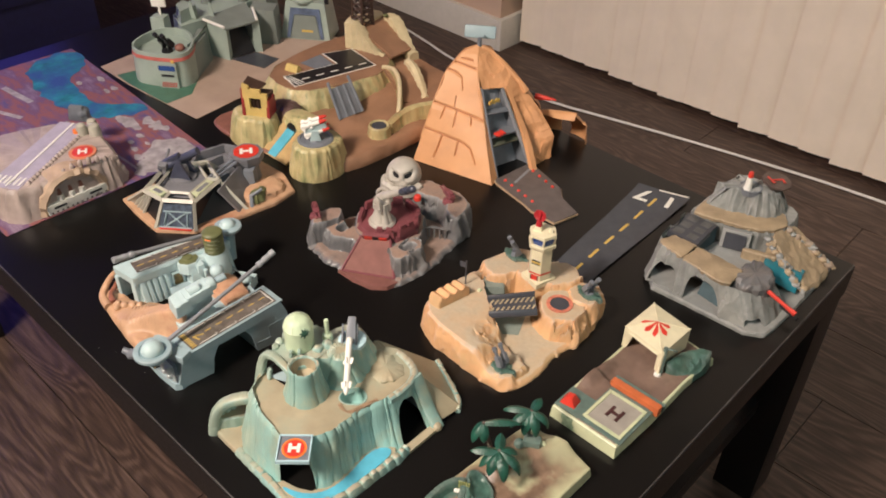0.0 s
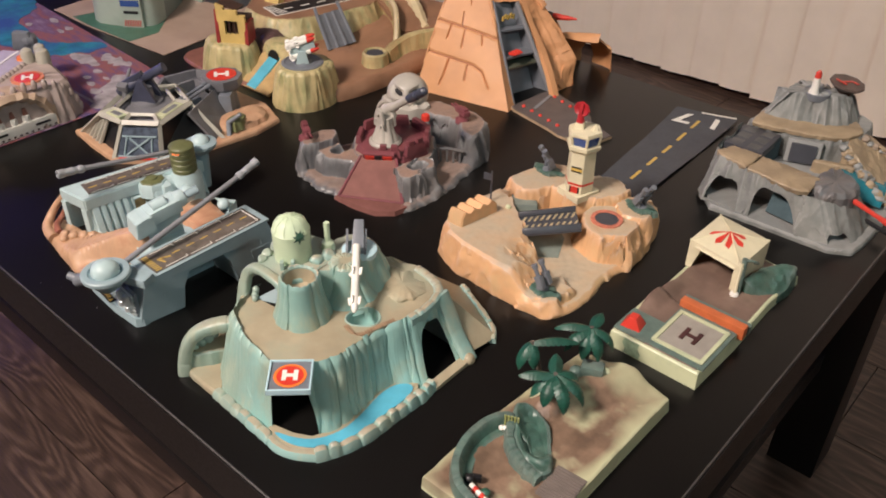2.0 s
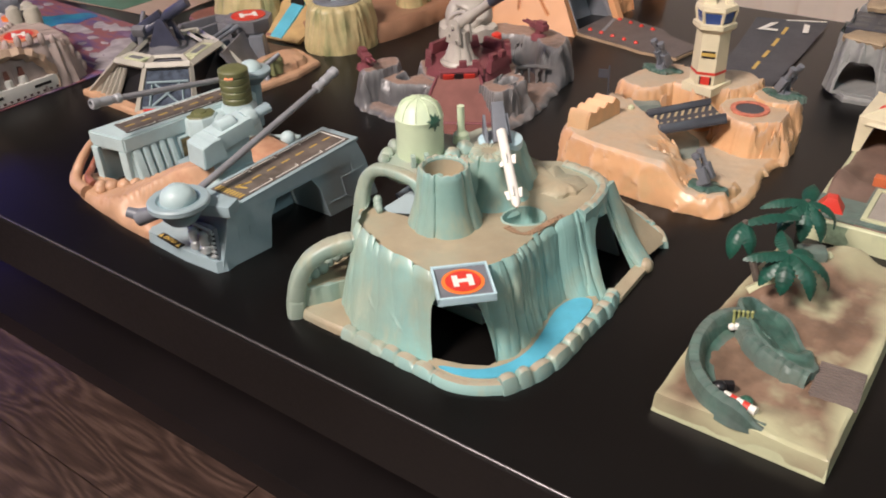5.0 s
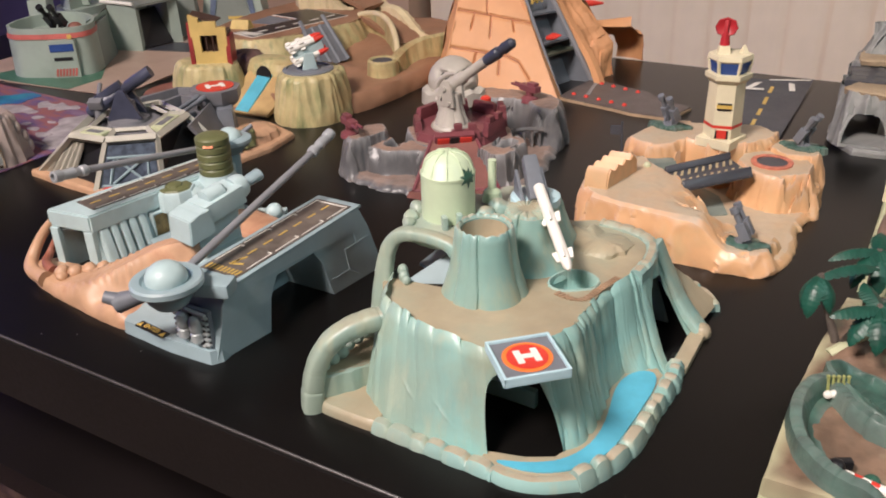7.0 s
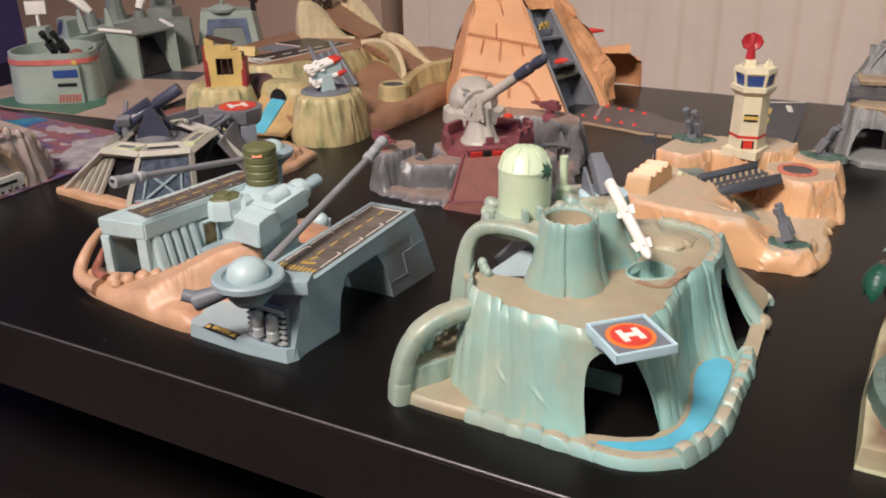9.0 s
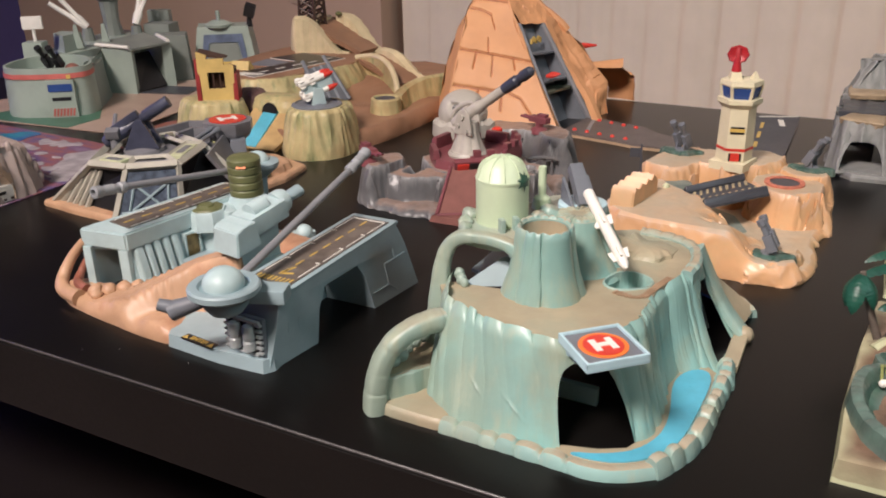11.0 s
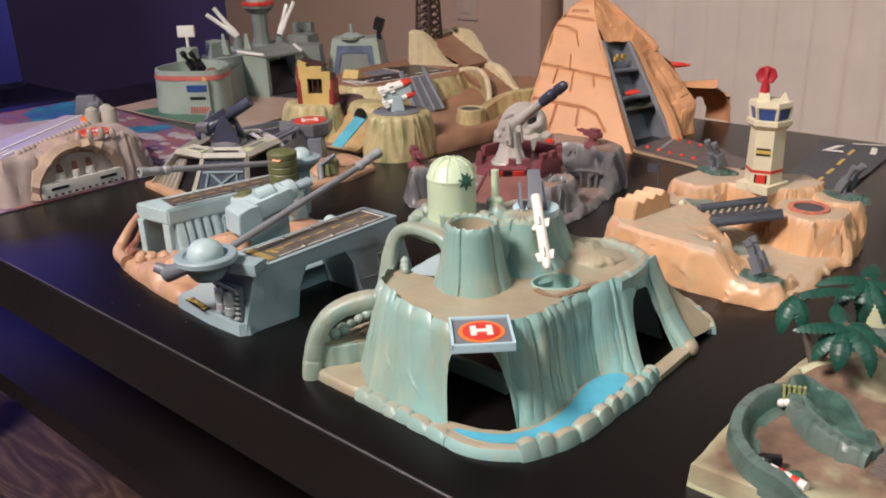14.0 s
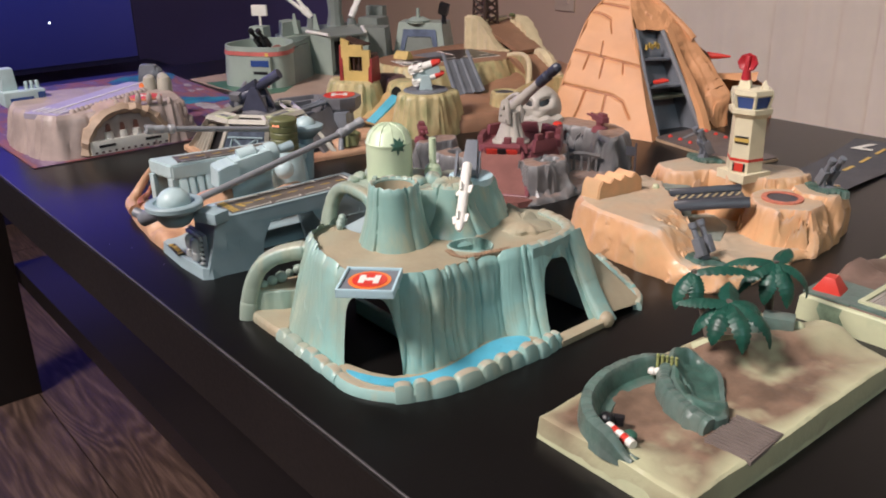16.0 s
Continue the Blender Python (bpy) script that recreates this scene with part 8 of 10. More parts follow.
def pyramid_base():
    t = thing("pyramid_playset", -0.53, 0.65, "tall orange toy rock pyramid with a grey open hangar", "playset", group="toy playsets")
    ap = Vector((-0.566, 0.665, 0.158))
    ol, orr, tl, tr = Vector((-0.464, 0.602, 0)), Vector((-0.452, 0.668, 0)), Vector((-0.530, 0.634, 0.112)), Vector((-0.5155, 0.664, 0.109))
    left = [Vector(p) for p in ((-0.590, 0.552, 0), (-0.588, 0.566, 0.036), (-0.5855, 0.584, 0.078), (-0.588, 0.606, 0.110), (-0.5895, 0.622, 0.128), (-0.582, 0.644, 0.148))]
    ridge_r = [Vector(p) for p in ((-0.459, 0.583, 0), (-0.485, 0.600, 0.038), (-0.511, 0.619, 0.075), (-0.536, 0.633, 0.112), (-0.547, 0.642, 0.134), (-0.558, 0.652, 0.151))]
    jamb_l = [Vector(p) for p in ((-0.464, 0.602, 0), (-0.489, 0.613, 0.038), (-0.512, 0.624, 0.075), (-0.531, 0.635, 0.112))]
    jamb_r = [orr, Vector((-0.476, 0.667, 0.04)), Vector((-0.497, 0.665, 0.076)), tr]
    flank = [Vector(p) for p in ((-0.444, 0.703, 0), (-0.450, 0.712, 0.035), (-0.474, 0.708, 0.070), (-0.496, 0.698, 0.098), (-0.528, 0.690, 0.128), (-0.556, 0.676, 0.152))]
    back = [Vector(p) for p in ((-0.49, 0.755, 0), (-0.51, 0.745, 0.06), (-0.545, 0.715, 0.11), (-0.565, 0.688, 0.150))]
    back_l = [Vector(p) for p in ((-0.62, 0.745, 0), (-0.61, 0.73, 0.06), (-0.60, 0.70, 0.11), (-0.585, 0.680, 0.148))]
    west = [Vector(p) for p in ((-0.637, 0.63, 0), (-0.625, 0.635, 0.06), (-0.61, 0.645, 0.11), (-0.590, 0.660, 0.148))]

    def along(line, v):
        d = [0]
        for a_, c_ in zip(line, line[1:]):
            d.append(d[-1] + (c_ - a_).length)
        q = v * d[-1]
        for i in range(len(line) - 1):
            if q <= d[i + 1] or i == len(line) - 2:
                return line[i].lerp(line[i + 1], (q - d[i]) / (d[i + 1] - d[i]))

    def face(b, a, c, nu, nv, amp, seed, cuts=(), freq=38, flute=0.0, chip=0.0, cells=45):
        """A rock face between two upright edges; cuts: carved lines in shares of width and height."""
        nrm = (along(c, 0.3) - along(a, 0.3)).cross(along(a, 0.7) - along(a, 0.3)).normalized()
        grid = []
        for j in range(nv + 1):
            v = j / nv
            p0, p1 = along(a, v), along(c, v)
            row = []
            for i in range(nu + 1):
                u = i / nu
                p = p0.lerp(p1, u)
                g = amp * noise.noise(p * freq + Vector((seed, 0, 0)))
                if flute:
                    g += flute * ridge(u * 6 + seed, v * 1.2, 0, seed) * math.sin(math.pi * u) ** 0.3
                if chip:
                    g += chip * facet(p * cells, seed) * min(1, 6 * u, 6 * (1 - u))
                for cut in cuts:
                    dd = dist_line(u, v, cut)
                    g -= 0.0030 * math.exp(-(dd / 0.0085) ** 2)
                row.append(b.verts.new(p + nrm * g))
            grid.append(row)
        for j in range(nv):
            for i in range(nu):
                b.faces.new((grid[j][i], grid[j][i + 1], grid[j + 1][i + 1], grid[j + 1][i]))
        return nrm
    cuts = [[(0, 0.30), (0.30, 0.285), (0.62, 0.27), (0.74, 0.235), (0.80, 0.13)], [(0.30, 0.28), (0.27, 0.16), (0.24, 0.08)], [(0.55, 0.27), (0.52, 0.15)],
            [(0, 0.535), (0.45, 0.52), (1, 0.49)], [(0.25, 0.53), (0.22, 0.42)], [(0.48, 0.52), (0.45, 0.38)], [(0.76, 0.50), (0.75, 0.43)],
            [(0.42, 0.53), (0.43, 0.62)], [(0, 0.83), (0.30, 0.82), (0.52, 0.79), (0.57, 0.70)], [(0.0, 0.91), (0.45, 0.90), (1.0, 0.88)], [(0.2, 0.955), (0.8, 0.945)]]
    b = B()
    nrm = face(b, left, ridge_r, 120, 120, 0.0012, 1, cuts)
    front = part("front_face", b, PYRA, t, "orange rock face with carved tiers")
    for cut in cuts:
        b = B()
        pts = []
        for (u0, v0), (u1, v1) in zip(cut, cut[1:]):
            for f in range(6):
                u, v = u0 + (u1 - u0) * f / 6, v0 + (v1 - v0) * f / 6
                pts.append(along(left, v).lerp(along(ridge_r, v), u) - nrm * 0.0028)
        pts.append(along(left, cut[-1][1]).lerp(along(ridge_r, cut[-1][1]), cut[-1][0]) - nrm * 0.0028)
        sweep(b, pts, 0.0011, 6, steps=1)
        part("groove", b, PYRADK, front)
    b = B()
    face(b, ridge_r[:4], jamb_l, 4, 40, 0.0006, 2)
    face(b, [tl, ridge_r[4], ridge_r[5]], [tr, flank[4], flank[5]], 60, 40, 0.0016, 4, freq=40, flute=0.0, chip=0.0030, cells=48)
    part("hangar_lintel", b, PYRA, t)
    b = B()
    face(b, jamb_r + [flank[4]], flank[:5], 80, 120, 0.0060, 3, freq=30, flute=0.0005, chip=0.0052, cells=40)
    part("right_flank", b, PYRA, t, "rough orange rock flank")
    b = B()
    face(b, flank, back, 20, 30, 0.005, 5)
    face(b, back, back_l, 14, 20, 0.004, 6)
    face(b, back_l, west, 14, 20, 0.004, 7)
    face(b, west, left, 16, 40, 0.003, 8)
    part("rear_face", b, PYRA, t)
    b = B()
    crown = [left[-1], ridge_r[-1], flank[-1], back[-1], back_l[-1], west[-1]]
    loft(b, [crown, [p.lerp(ap, 0.6) + Vector((0, 0, 0.002)) for p in crown], [p.lerp(ap, 0.85) + Vector((0, 0, 0.003)) for p in crown]], cap0=False)
    part("peak", b, PYRA, t)
    for line, r in ((ridge_r[2:] + [ap], 0.0022), (flank[3:] + [ap], 0.0046), (left[1:] + [ap], 0.0012)):
        b = B()
        sweep(b, [p - Vector((0, 0, 0.0008)) for p in line], (r, r * 0.8), 8)
        for v in b.verts:
            v.co += Vector((1, -1, 0.6)) * 0.0026 * noise.noise(v.co * 75)
        part("ridge", b, PYRA, t)
    # bevelled rim along the open side of the hangar
    b = B()
    rim = resample([Vector(p) for p in ((-0.4400, 0.6555, 0.0), (-0.4545, 0.6610, 0.026), (-0.4760, 0.6690, 0.052), (-0.4905, 0.6710, 0.068), (-0.5030, 0.6710, 0.088), (-0.5150, 0.6705, 0.110))], 24, False)
    rings = []
    for i, p in enumerate(rim):
        w = 0.0052 - 0.0018 * i / 23
        g = 0.0008 * noise.noise(p * 130)
        rings.append([p + Vector((-0.004, -0.0035, 0)), p + Vector((w * 0.6 + g, -0.0040, 0.0016)), p + Vector((w, 0.0035 + g, 0.0020)), p + Vector((-0.002, 0.0075, 0))])
    loft(b, rings)
    part("hangar_rim", b, PYRA, t, "smooth orange hangar rim")
    # hangar inside
    b = B()
    slab(b, [ol + Vector((-0.030, 0.006, 0.0)), orr + Vector((-0.028, -0.004, 0)), tr + Vector((-0.012, 0, -0.002)), tl + Vector((-0.012, 0, -0.002))], 0.002)
    hang = part("hangar_back", b, SLATE, t, "slate grey hangar inside")
    b = B()
    slab(b, [orr, orr + Vector((-0.030, -0.002, 0)), tr + Vector((-0.014, 0, 0)), tr], 0.002)
    slab(b, [ol, ol + Vector((-0.030, 0.004, 0)), tl + Vector((-0.014, 0, 0)), tl], 0.002)
    part("hangar_wall", b, SLATE, hang)
    b = B()
    tube(b, orr + Vector((0.001, -0.004, 0)), tr + Vector((0.002, -0.004, 0)), 0.0035, 0.0028, 8)
    part("jamb", b, GUNGREY, hang)
    for f, d in ((0.36, 0.030), (0.46, 0.022), (0.72, 0.014)):
        b = B()
        l0, r0 = ol.lerp(tl, f), orr.lerp(tr, f)
        slab(b, [l0, r0, r0 + Vector((-d, 0, 0)), l0 + Vector((-d, 0.004, 0))], 0.0022)
        part("hangar_shelf", b, material("olive_grey_plastic", (0.10, 0.11, 0.08), 0.45) if f < 0.4 else SLATE, hang)
    b = B()
    m = Matrix.Translation(tl.lerp(tr, 0.5).lerp(ol.lerp(orr, 0.5), 0.17) + Vector((-0.006, 0, 0)))
    for k in range(5):
        box(b, m @ at(0.001 * k, -0.008 + 0.004 * k, -0.003 + 0.002 * (k % 2)), 0.002, 0.003, 0.006)
    part("wall_marks", b, YELLOW, hang, "small dull yellow marks")
    b = B()
    for k in range(3):
        p = ol.lerp(tl, 0.49) + Vector((0.004, 0.006 + 0.006 * k, 0.002))
        lathe(b, aim(p, p + Vector((0.014, -0.003, 0.002))), [(0.0024, 0), (0.0026, 0.006), (0.0008, 0.013)], 8)
    part("red_missiles", b, RED, hang, "red missiles on a shelf")
    # ramp with red lights
    b = B()
    pts = [(-0.462, 0.594), (-0.455, 0.590), (-0.395, 0.578), (-0.375, 0.572), (-0.335, 0.572), (-0.326, 0.612), (-0.365, 0.628), (-0.380, 0.645), (-0.445, 0.665), (-0.455, 0.668)]
    prism(b, pts, 0.001, 0.0042)
    rp = part("ramp", b, material("brown_grey_card", (0.115, 0.095, 0.09), 0.45, var=0.12), t, "brown-grey launch ramp with red lights")
    b = B()
    prism(b, offset(pts, -0.0012), 0.0, 0.0026)
    part("ramp_edge", b, BUNKTAN, rp)
    for k in range(5):
        for p, d in ((Vector((-0.450, 0.603, 0.0042)), Vector((0.0155, -0.0035, 0))), (Vector((-0.437, 0.652, 0.0042)), Vector((0.0155, -0.0045, 0)))):
            if k == 4 and p.y > 0.62:
                continue
            b = B()
            ball(b, tuple(p + d * k), 0.0026, 12, 1.0, 0)
            part("red_light", b, RED, rp)
    b = B()
    box(b, at(-0.440, 0.630, 0.0042, 100), 0.045, 0.004, 0.0006)
    part("ramp_bar", b, GUNGREY, rp)
    # red gun on the side, curled rock shelter, radar on top
    b = B()
    lathe(b, aim((-0.516, 0.728, 0.072), (-0.502, 0.735, 0.073)), [(0.0075, 0), (0.0068, 0.008), (0.005, 0.012)], 12)
    gun = part("side_gun_mount", b, DKGREY, t)
    b = B()
    lathe(b, aim((-0.508, 0.732, 0.073), (-0.474, 0.745, 0.0735)), [(0.0040, 0), (0.0048, 0.003), (0.0045, 0.010), (0.0036, 0.016), (0.0034, 0.022), (0.0012, 0.036)], 14)
    part("red_gun", b, RED, gun, "pointed red missile")
    # hollow rock shelter: an arched shell open to the front, with a tongue of rock over it
    b = B()
    side, deep = Vector((0.955, 0.297, 0)), Vector((-0.297, 0.955, 0))
    rows = []
    for j in range(13):
        v = j / 12
        q = math.sqrt(max(0.02, 1 - v ** 2.4))
        row = []
        for i in range(41):
            a = math.pi * i / 40
            c_, s_ = math.cos(a), math.sin(a)
            p = Vector((-0.470, 0.762, 0)) + side * 0.041 * math.copysign(abs(c_) ** 0.6, c_) * q + deep * 0.026 * v + Vector((0, 0, 0.044 * abs(s_) ** 0.55 * (0.55 + 0.45 * q)))
            row.append(p + (side * c_ + Vector((0, 0, s_))) * 0.0030 * facet(p * 60, 4))
        rows.append(row)
    loft(b, rows, False, False, closed=False)
    bmesh.ops.solidify(b, geom=b.faces[:], thickness=0.004)
    part("rock_shelter", b, PYRA, t, "hollow tan rock shelter")
    b = B()
    rows = []
    for i in range(15):
        u = i / 14
        p = Vector((-0.496, 0.738, 0.048)).lerp(Vector((-0.443, 0.757, 0.0525)), u)
        w = 0.009 * math.sin(math.pi * (0.22 + 0.68 * u)) ** 0.7
        g = 0.0016 * noise.noise(p * 110)
        rows.append([p + deep * w * f + Vector((0, 0, 0.005 * f * u + 0.003 * (1 - f * f) + g)) for f in (-1, -0.5, 0, 0.5, 1)])
    loft(b, rows, False, False, closed=False)
    bmesh.ops.solidify(b, geom=b.faces[:], thickness=0.0035)
    part("rock_tongue", b, PYRA, t, "thin orange tongue of rock")
    b = B()
    c = ap + Vector((0.0, 0, 0.004))
    tube(b, ap - Vector((0, 0, 0.012)), c + Vector((0, 0, 0.010)), 0.004, 0.003)
    rd = part("radar_mast", b, SLATE, t)
    b = B()
    m = Matrix.Translation(c + Vector((0, 0, 0.008))) @ pose(0, 0, 0, -25, 0, 35)
    box(b, m, 0.046, 0.004, 0.018, 0.003)
    box(b, m @ at(0.006, -0.012, 0.002), 0.003, 0.020, 0.003)
    part("radar_panel", b, BLUEGREY, rd, "blue-grey radar panel")


pyramid_base()


def paper_runway():
    b = B()
    rows = []
    n = 24
    for i in range(n + 1):
        u = i / n
        l0, r0 = Vector((-0.277, 0.470, 0)), Vector((-0.226, 0.485, 0))
        l1, r1 = Vector((-0.306, 0.736, 0)), Vector((-0.2315, 0.757, 0))
        a, c = l0.lerp(l1, u), r0.lerp(r1, u)
        z = 0.0012 + 0.0016 * abs(math.sin(u * 5.0)) + 0.006 * max(0, u - 0.9) * 3
        rows.append([a.lerp(c, v) + Vector((0, 0, z * (1 + 0.6 * abs(v - 0.5)))) for v in (0, 0.25, 0.5, 0.75, 1)])
    loft(b, rows, False, False, closed=False)
    bmesh.ops.solidify(b, geom=b.faces[:], thickness=0.0005)
    t = thing("paper_runway", -0.26, 0.61, "dark grey paper runway strip numbered 17", "runway strip")
    part("sheet", b, material("dark_grey_paper", (0.060, 0.064, 0.075), 0.5, var=0.1, scale=60), t)

    def place(u, v):
        l0, r0 = Vector((-0.277, 0.470, 0)), Vector((-0.226, 0.485, 0))
        l1, r1 = Vector((-0.306, 0.736, 0)), Vector((-0.2315, 0.757, 0))
        z = 0.0012 + 0.0016 * abs(math.sin(u * 5.0)) + 0.006 * max(0, u - 0.9) * 3
        return l0.lerp(l1, u).lerp(r0.lerp(r1, u), v) + Vector((0, 0, z * (1 + 0.6 * abs(v - 0.5)) + 0.0006))

    def bar(b, u0, v0, u1, v1, w):
        p, q = place(u0, v0), place(u1, v1)
        d = (q - p).normalized()
        s = Vector((-d.y, d.x, 0)) * w / 2
        slab(b, [p - s, q - s, q + s, p + s], 0.0004)
    for k in range(6):
        b = B()
        bar(b, 0.10 + 0.145 * k, 0.5, 0.10 + 0.145 * k + 0.085, 0.5, 0.0036)
        part("dash", b, YELLOW, t)
    for ch, v in (("7", 0.25), ("1", 0.76)):
        p = place(0.915, v)
        letters("numeral", ch, Matrix.Translation(p) @ pose(0, 0, 0, 0, 0, 192), 0.043, WHITE, t, "white painted numeral", 0.0009)
    b = B()
    bar(b, 0.990, 0.42, 0.992, 0.97, 0.0030)
    part("end_bar", b, WHITE, t)


paper_runway()
def canyon_base():
    t = thing("canyon_playset", -0.76, 0.57, "yellow-green toy canyon with brown roads, shack and missile battery", "playset", group="toy playsets")
    # clay lip and brown canyon floor
    b = B()
    cliff(b, [(-0.905, 0.405), (-0.870, 0.392), (-0.800, 0.396), (-0.752, 0.404), (-0.70, 0.42), (-0.72, 0.47), (-0.85, 0.50), (-0.90, 0.46)], [(0, 0), (0.003, 0), (0.005, 0.002)], 100, 0.0006, 60, 2)
    part("clay_lip", b, CLAY, t)

    def floor_h(x, y):
        z = 0.018 + 0.018 * step01(0.56, 0.70, y) * (1 - step01(-0.66, -0.63, x)) + 0.004 * noise.noise(Vector((x * 25, y * 25, 1)))
        return z
    b = B()
    terrain(b, [(-0.74, 0.425), (-0.69, 0.41), (-0.640, 0.440), (-0.626, 0.49), (-0.6235, 0.55), (-0.622, 0.64), (-0.628, 0.72), (-0.70, 0.755), (-0.80, 0.765), (-0.90, 0.765), (-0.915, 0.68), (-0.90, 0.52), (-0.84, 0.46)], floor_h, 150, 30, 0.008, 0.0016, 55, 4)
    part("canyon_floor", b, CANTOP, t, "brown canyon floor")
    # runway mesa
    mesa = [(-0.901, 0.512), (-0.837, 0.4960), (-0.799, 0.5130), (-0.786, 0.5450), (-0.768, 0.6020), (-0.761, 0.6290), (-0.764, 0.6600), (-0.79, 0.70), (-0.86, 0.74), (-0.915, 0.74), (-0.925, 0.62)]
    b = B()
    cliff(b, mesa, [(0.010, -0.016), (0.030, -0.009), (0.046, 0.001), (0.050, 0.004)], 190, 0.0022, 75, 6, cap=False, rounds=1, chip=0.002, cells=45)
    part("mesa_cliff", b, CANYON, t, "yellow-green fluted cliff")
    b = B()
    prism(b, offset([(p.x, p.y) for p in resample(smooth_line([(x, y, 0) for x, y in mesa], True, 1), 60)], 0.0020), 0.044, 0.0498)
    part("mesa_top", b, CANTOP, t, "brown mesa top")
    # black runway print with white edge and dashes
    rw = [(-0.864, 0.5235), (-0.8225, 0.5140), (-0.789, 0.661), (-0.866, 0.6745), (-0.886, 0.624), (-0.840, 0.617)]
    b = B()
    prism(b, rw, 0.0496, 0.0502)
    bd = part("runway_border", b, WHITE, t)
    b = B()
    prism(b, offset(rw, 0.002), 0.0498, 0.0506)
    pr = part("runway_print", b, BLACK, bd, "black runway print")
    b = B()
    for k in range(5):
        p = Vector((-0.833, 0.545, 0.0505)).lerp(Vector((-0.806, 0.655, 0.0505)), k / 4.3)
        box(b, at(p.x, p.y, p.z, 76), 0.014, 0.0022, 0.0005)
    for k in range(3):
        box(b, at(-0.840 + 0.0005 * k, 0.522 + 0.0050 * k, 0.0505, 6), 0.034, 0.0016, 0.0005)
    part("runway_dash", b, WHITE, pr)
    b = B()
    prism(b, [(-0.884, 0.575), (-0.842, 0.580), (-0.842, 0.612), (-0.886, 0.620)], 0.0496, 0.0501)
    part("grey_apron", b, SLATE, t)
    b = B()
    loft(b, [[(-0.882, 0.540, 0.0496), (-0.858, 0.546, 0.0496), (-0.860, 0.560, 0.0496), (-0.884, 0.554, 0.0496)], [(-0.882, 0.5455, 0.0600), (-0.860, 0.551, 0.0600), (-0.8605, 0.555, 0.0600), (-0.8825, 0.549, 0.0600)]])
    part("yellow_shelter", b, material("ochre_yellow_plastic", (0.50, 0.37, 0.13), 0.45), t, "small ochre shelter")
    # missile mesa
    b = B()
    cliff(b, [(-0.678, 0.389), (-0.648, 0.400), (-0.634, 0.430), (-0.642, 0.466), (-0.668, 0.482), (-0.700, 0.474), (-0.715, 0.445), (-0.706, 0.408)], [(0, -0.002), (0.015, 0.001), (0.035, 0.005), (0.045, 0.0075), (0.048, 0.011)], 130, 0.0024, 105, 3)
    part("missile_mesa", b, CANYON, t, "yellow-green fluted mesa")
    cx, cy = -0.677, 0.436
    b = B()
    lathe(b, at(cx, cy, 0.047), [(0.0265, 0), (0.0265, 0.002), (0.0225, 0.0035), (0.0220, 0.0025), (0.012, 0.0025), (0.010, 0.0045)], 28)
    tt = part("turntable", b, SLATE, t, "grey turntable")
    b = B()
    m = at(cx, cy, 0.050, -38)
    for s in (-1, 1):
        box(b, m @ at(s * 0.009, 0, 0), 0.003, 0.016, 0.017, 0.001, 1, 0.6)
    mm = m @ at(0, 0.001, 0.019) @ pose(0, 0, 0, 17)
    box(b, mm @ at(0, 0, -0.004), 0.015, 0.032, 0.009, 0.001)
    bat = part("missile_rack", b, PALEGREY, tt, "pale grey missile rack")
    for sx in (-0.0062, 0.0062):
        for sz in (-0.0075, 0.0065):
            p, q = mm @ Vector((sx, -0.019, sz + 0.001)), mm @ Vector((sx, 0.011, sz + 0.001))
            b = B()
            lathe(b, aim(p, q), [(0.0026, 0), (0.0034, 0.002), (0.0036, 0.006), (0.0032, 0.024), (0.0032, 0.030)], 14)
            ms = part("missile", b, WHITE, bat)
            for z in (0.001, 0.012):
                for a in (45, 135):
                    b = B()
                    box(b, aim(p, q) @ at(0, 0, z, a), 0.0105, 0.0011, 0.0050, 0.0003)
                    part("fin", b, WHITE, bat)
            b = B()
            lathe(b, aim(q - (q - p).normalized() * 0.002, q + (q - p).normalized() * 0.013), [(0.0033, 0), (0.0031, 0.004), (0.0022, 0.008), (0.0008, 0.011)], 14)
            part("tip", b, RED, ms)
    # shack mesa with shack
    b = B()
    cliff(b, [(-0.845, 0.398), (-0.812, 0.386), (-0.780, 0.396), (-0.764, 0.420), (-0.772, 0.448), (-0.805, 0.462), (-0.842, 0.450), (-0.855, 0.425)], [(0, -0.002), (0.015, 0.001), (0.034, 0.005), (0.043, 0.008), (0.046, 0.012)], 110, 0.0024, 90, 5)
    part("shack_mesa", b, CANYON, t)
    m = at(-0.801, 0.4285, 0.044, 32)
    b = B()
    for y0 in (-0.013,):
        vs = lambda x, z, y: m @ Vector((x, y, z))
        # wall in four pieces round the window
        for x0, x1, z0, z1 in ((-0.019, -0.009, 0, 0.050), (0.009, 0.019, 0, 0.040), (-0.009, 0.009, 0, 0.014), (-0.009, 0.009, 0.032, 0.046)):
            loft(b, [[vs(x0, z0, y0), vs(x1, z0, y0), vs(x1, z1 if x1 < 0.015 else z1, y0), vs(x0, z1 + (0.004 if x0 < -0.015 else 0), y0)], [vs(x0, z0, y0 + 0.005), vs(x1, z0, y0 + 0.005), vs(x1, z1, y0 + 0.005), vs(x0, z1 + (0.004 if x0 < -0.015 else 0), y0 + 0.005)]])
    sh = part("shack_front", b, material("warm_yellow_plastic", (0.62, 0.45, 0.16), 0.45, var=0.08), t, "ruined yellow shack front")
    b = B()
    for x in (-0.0195, 0.0195):
        box(b, m @ at(x, 0.0, 0), 0.005, 0.030, 0.046 if x < 0 else 0.030, 0.001, 1, 0.8)
    part("shack_side", b, material("dark_red_plastic", (0.26, 0.03, 0.03), 0.45), sh, "dark red shack side")
    b = B()
    box(b, m @ at(0, 0.008, 0), 0.036, 0.020, 0.034, 0.001)
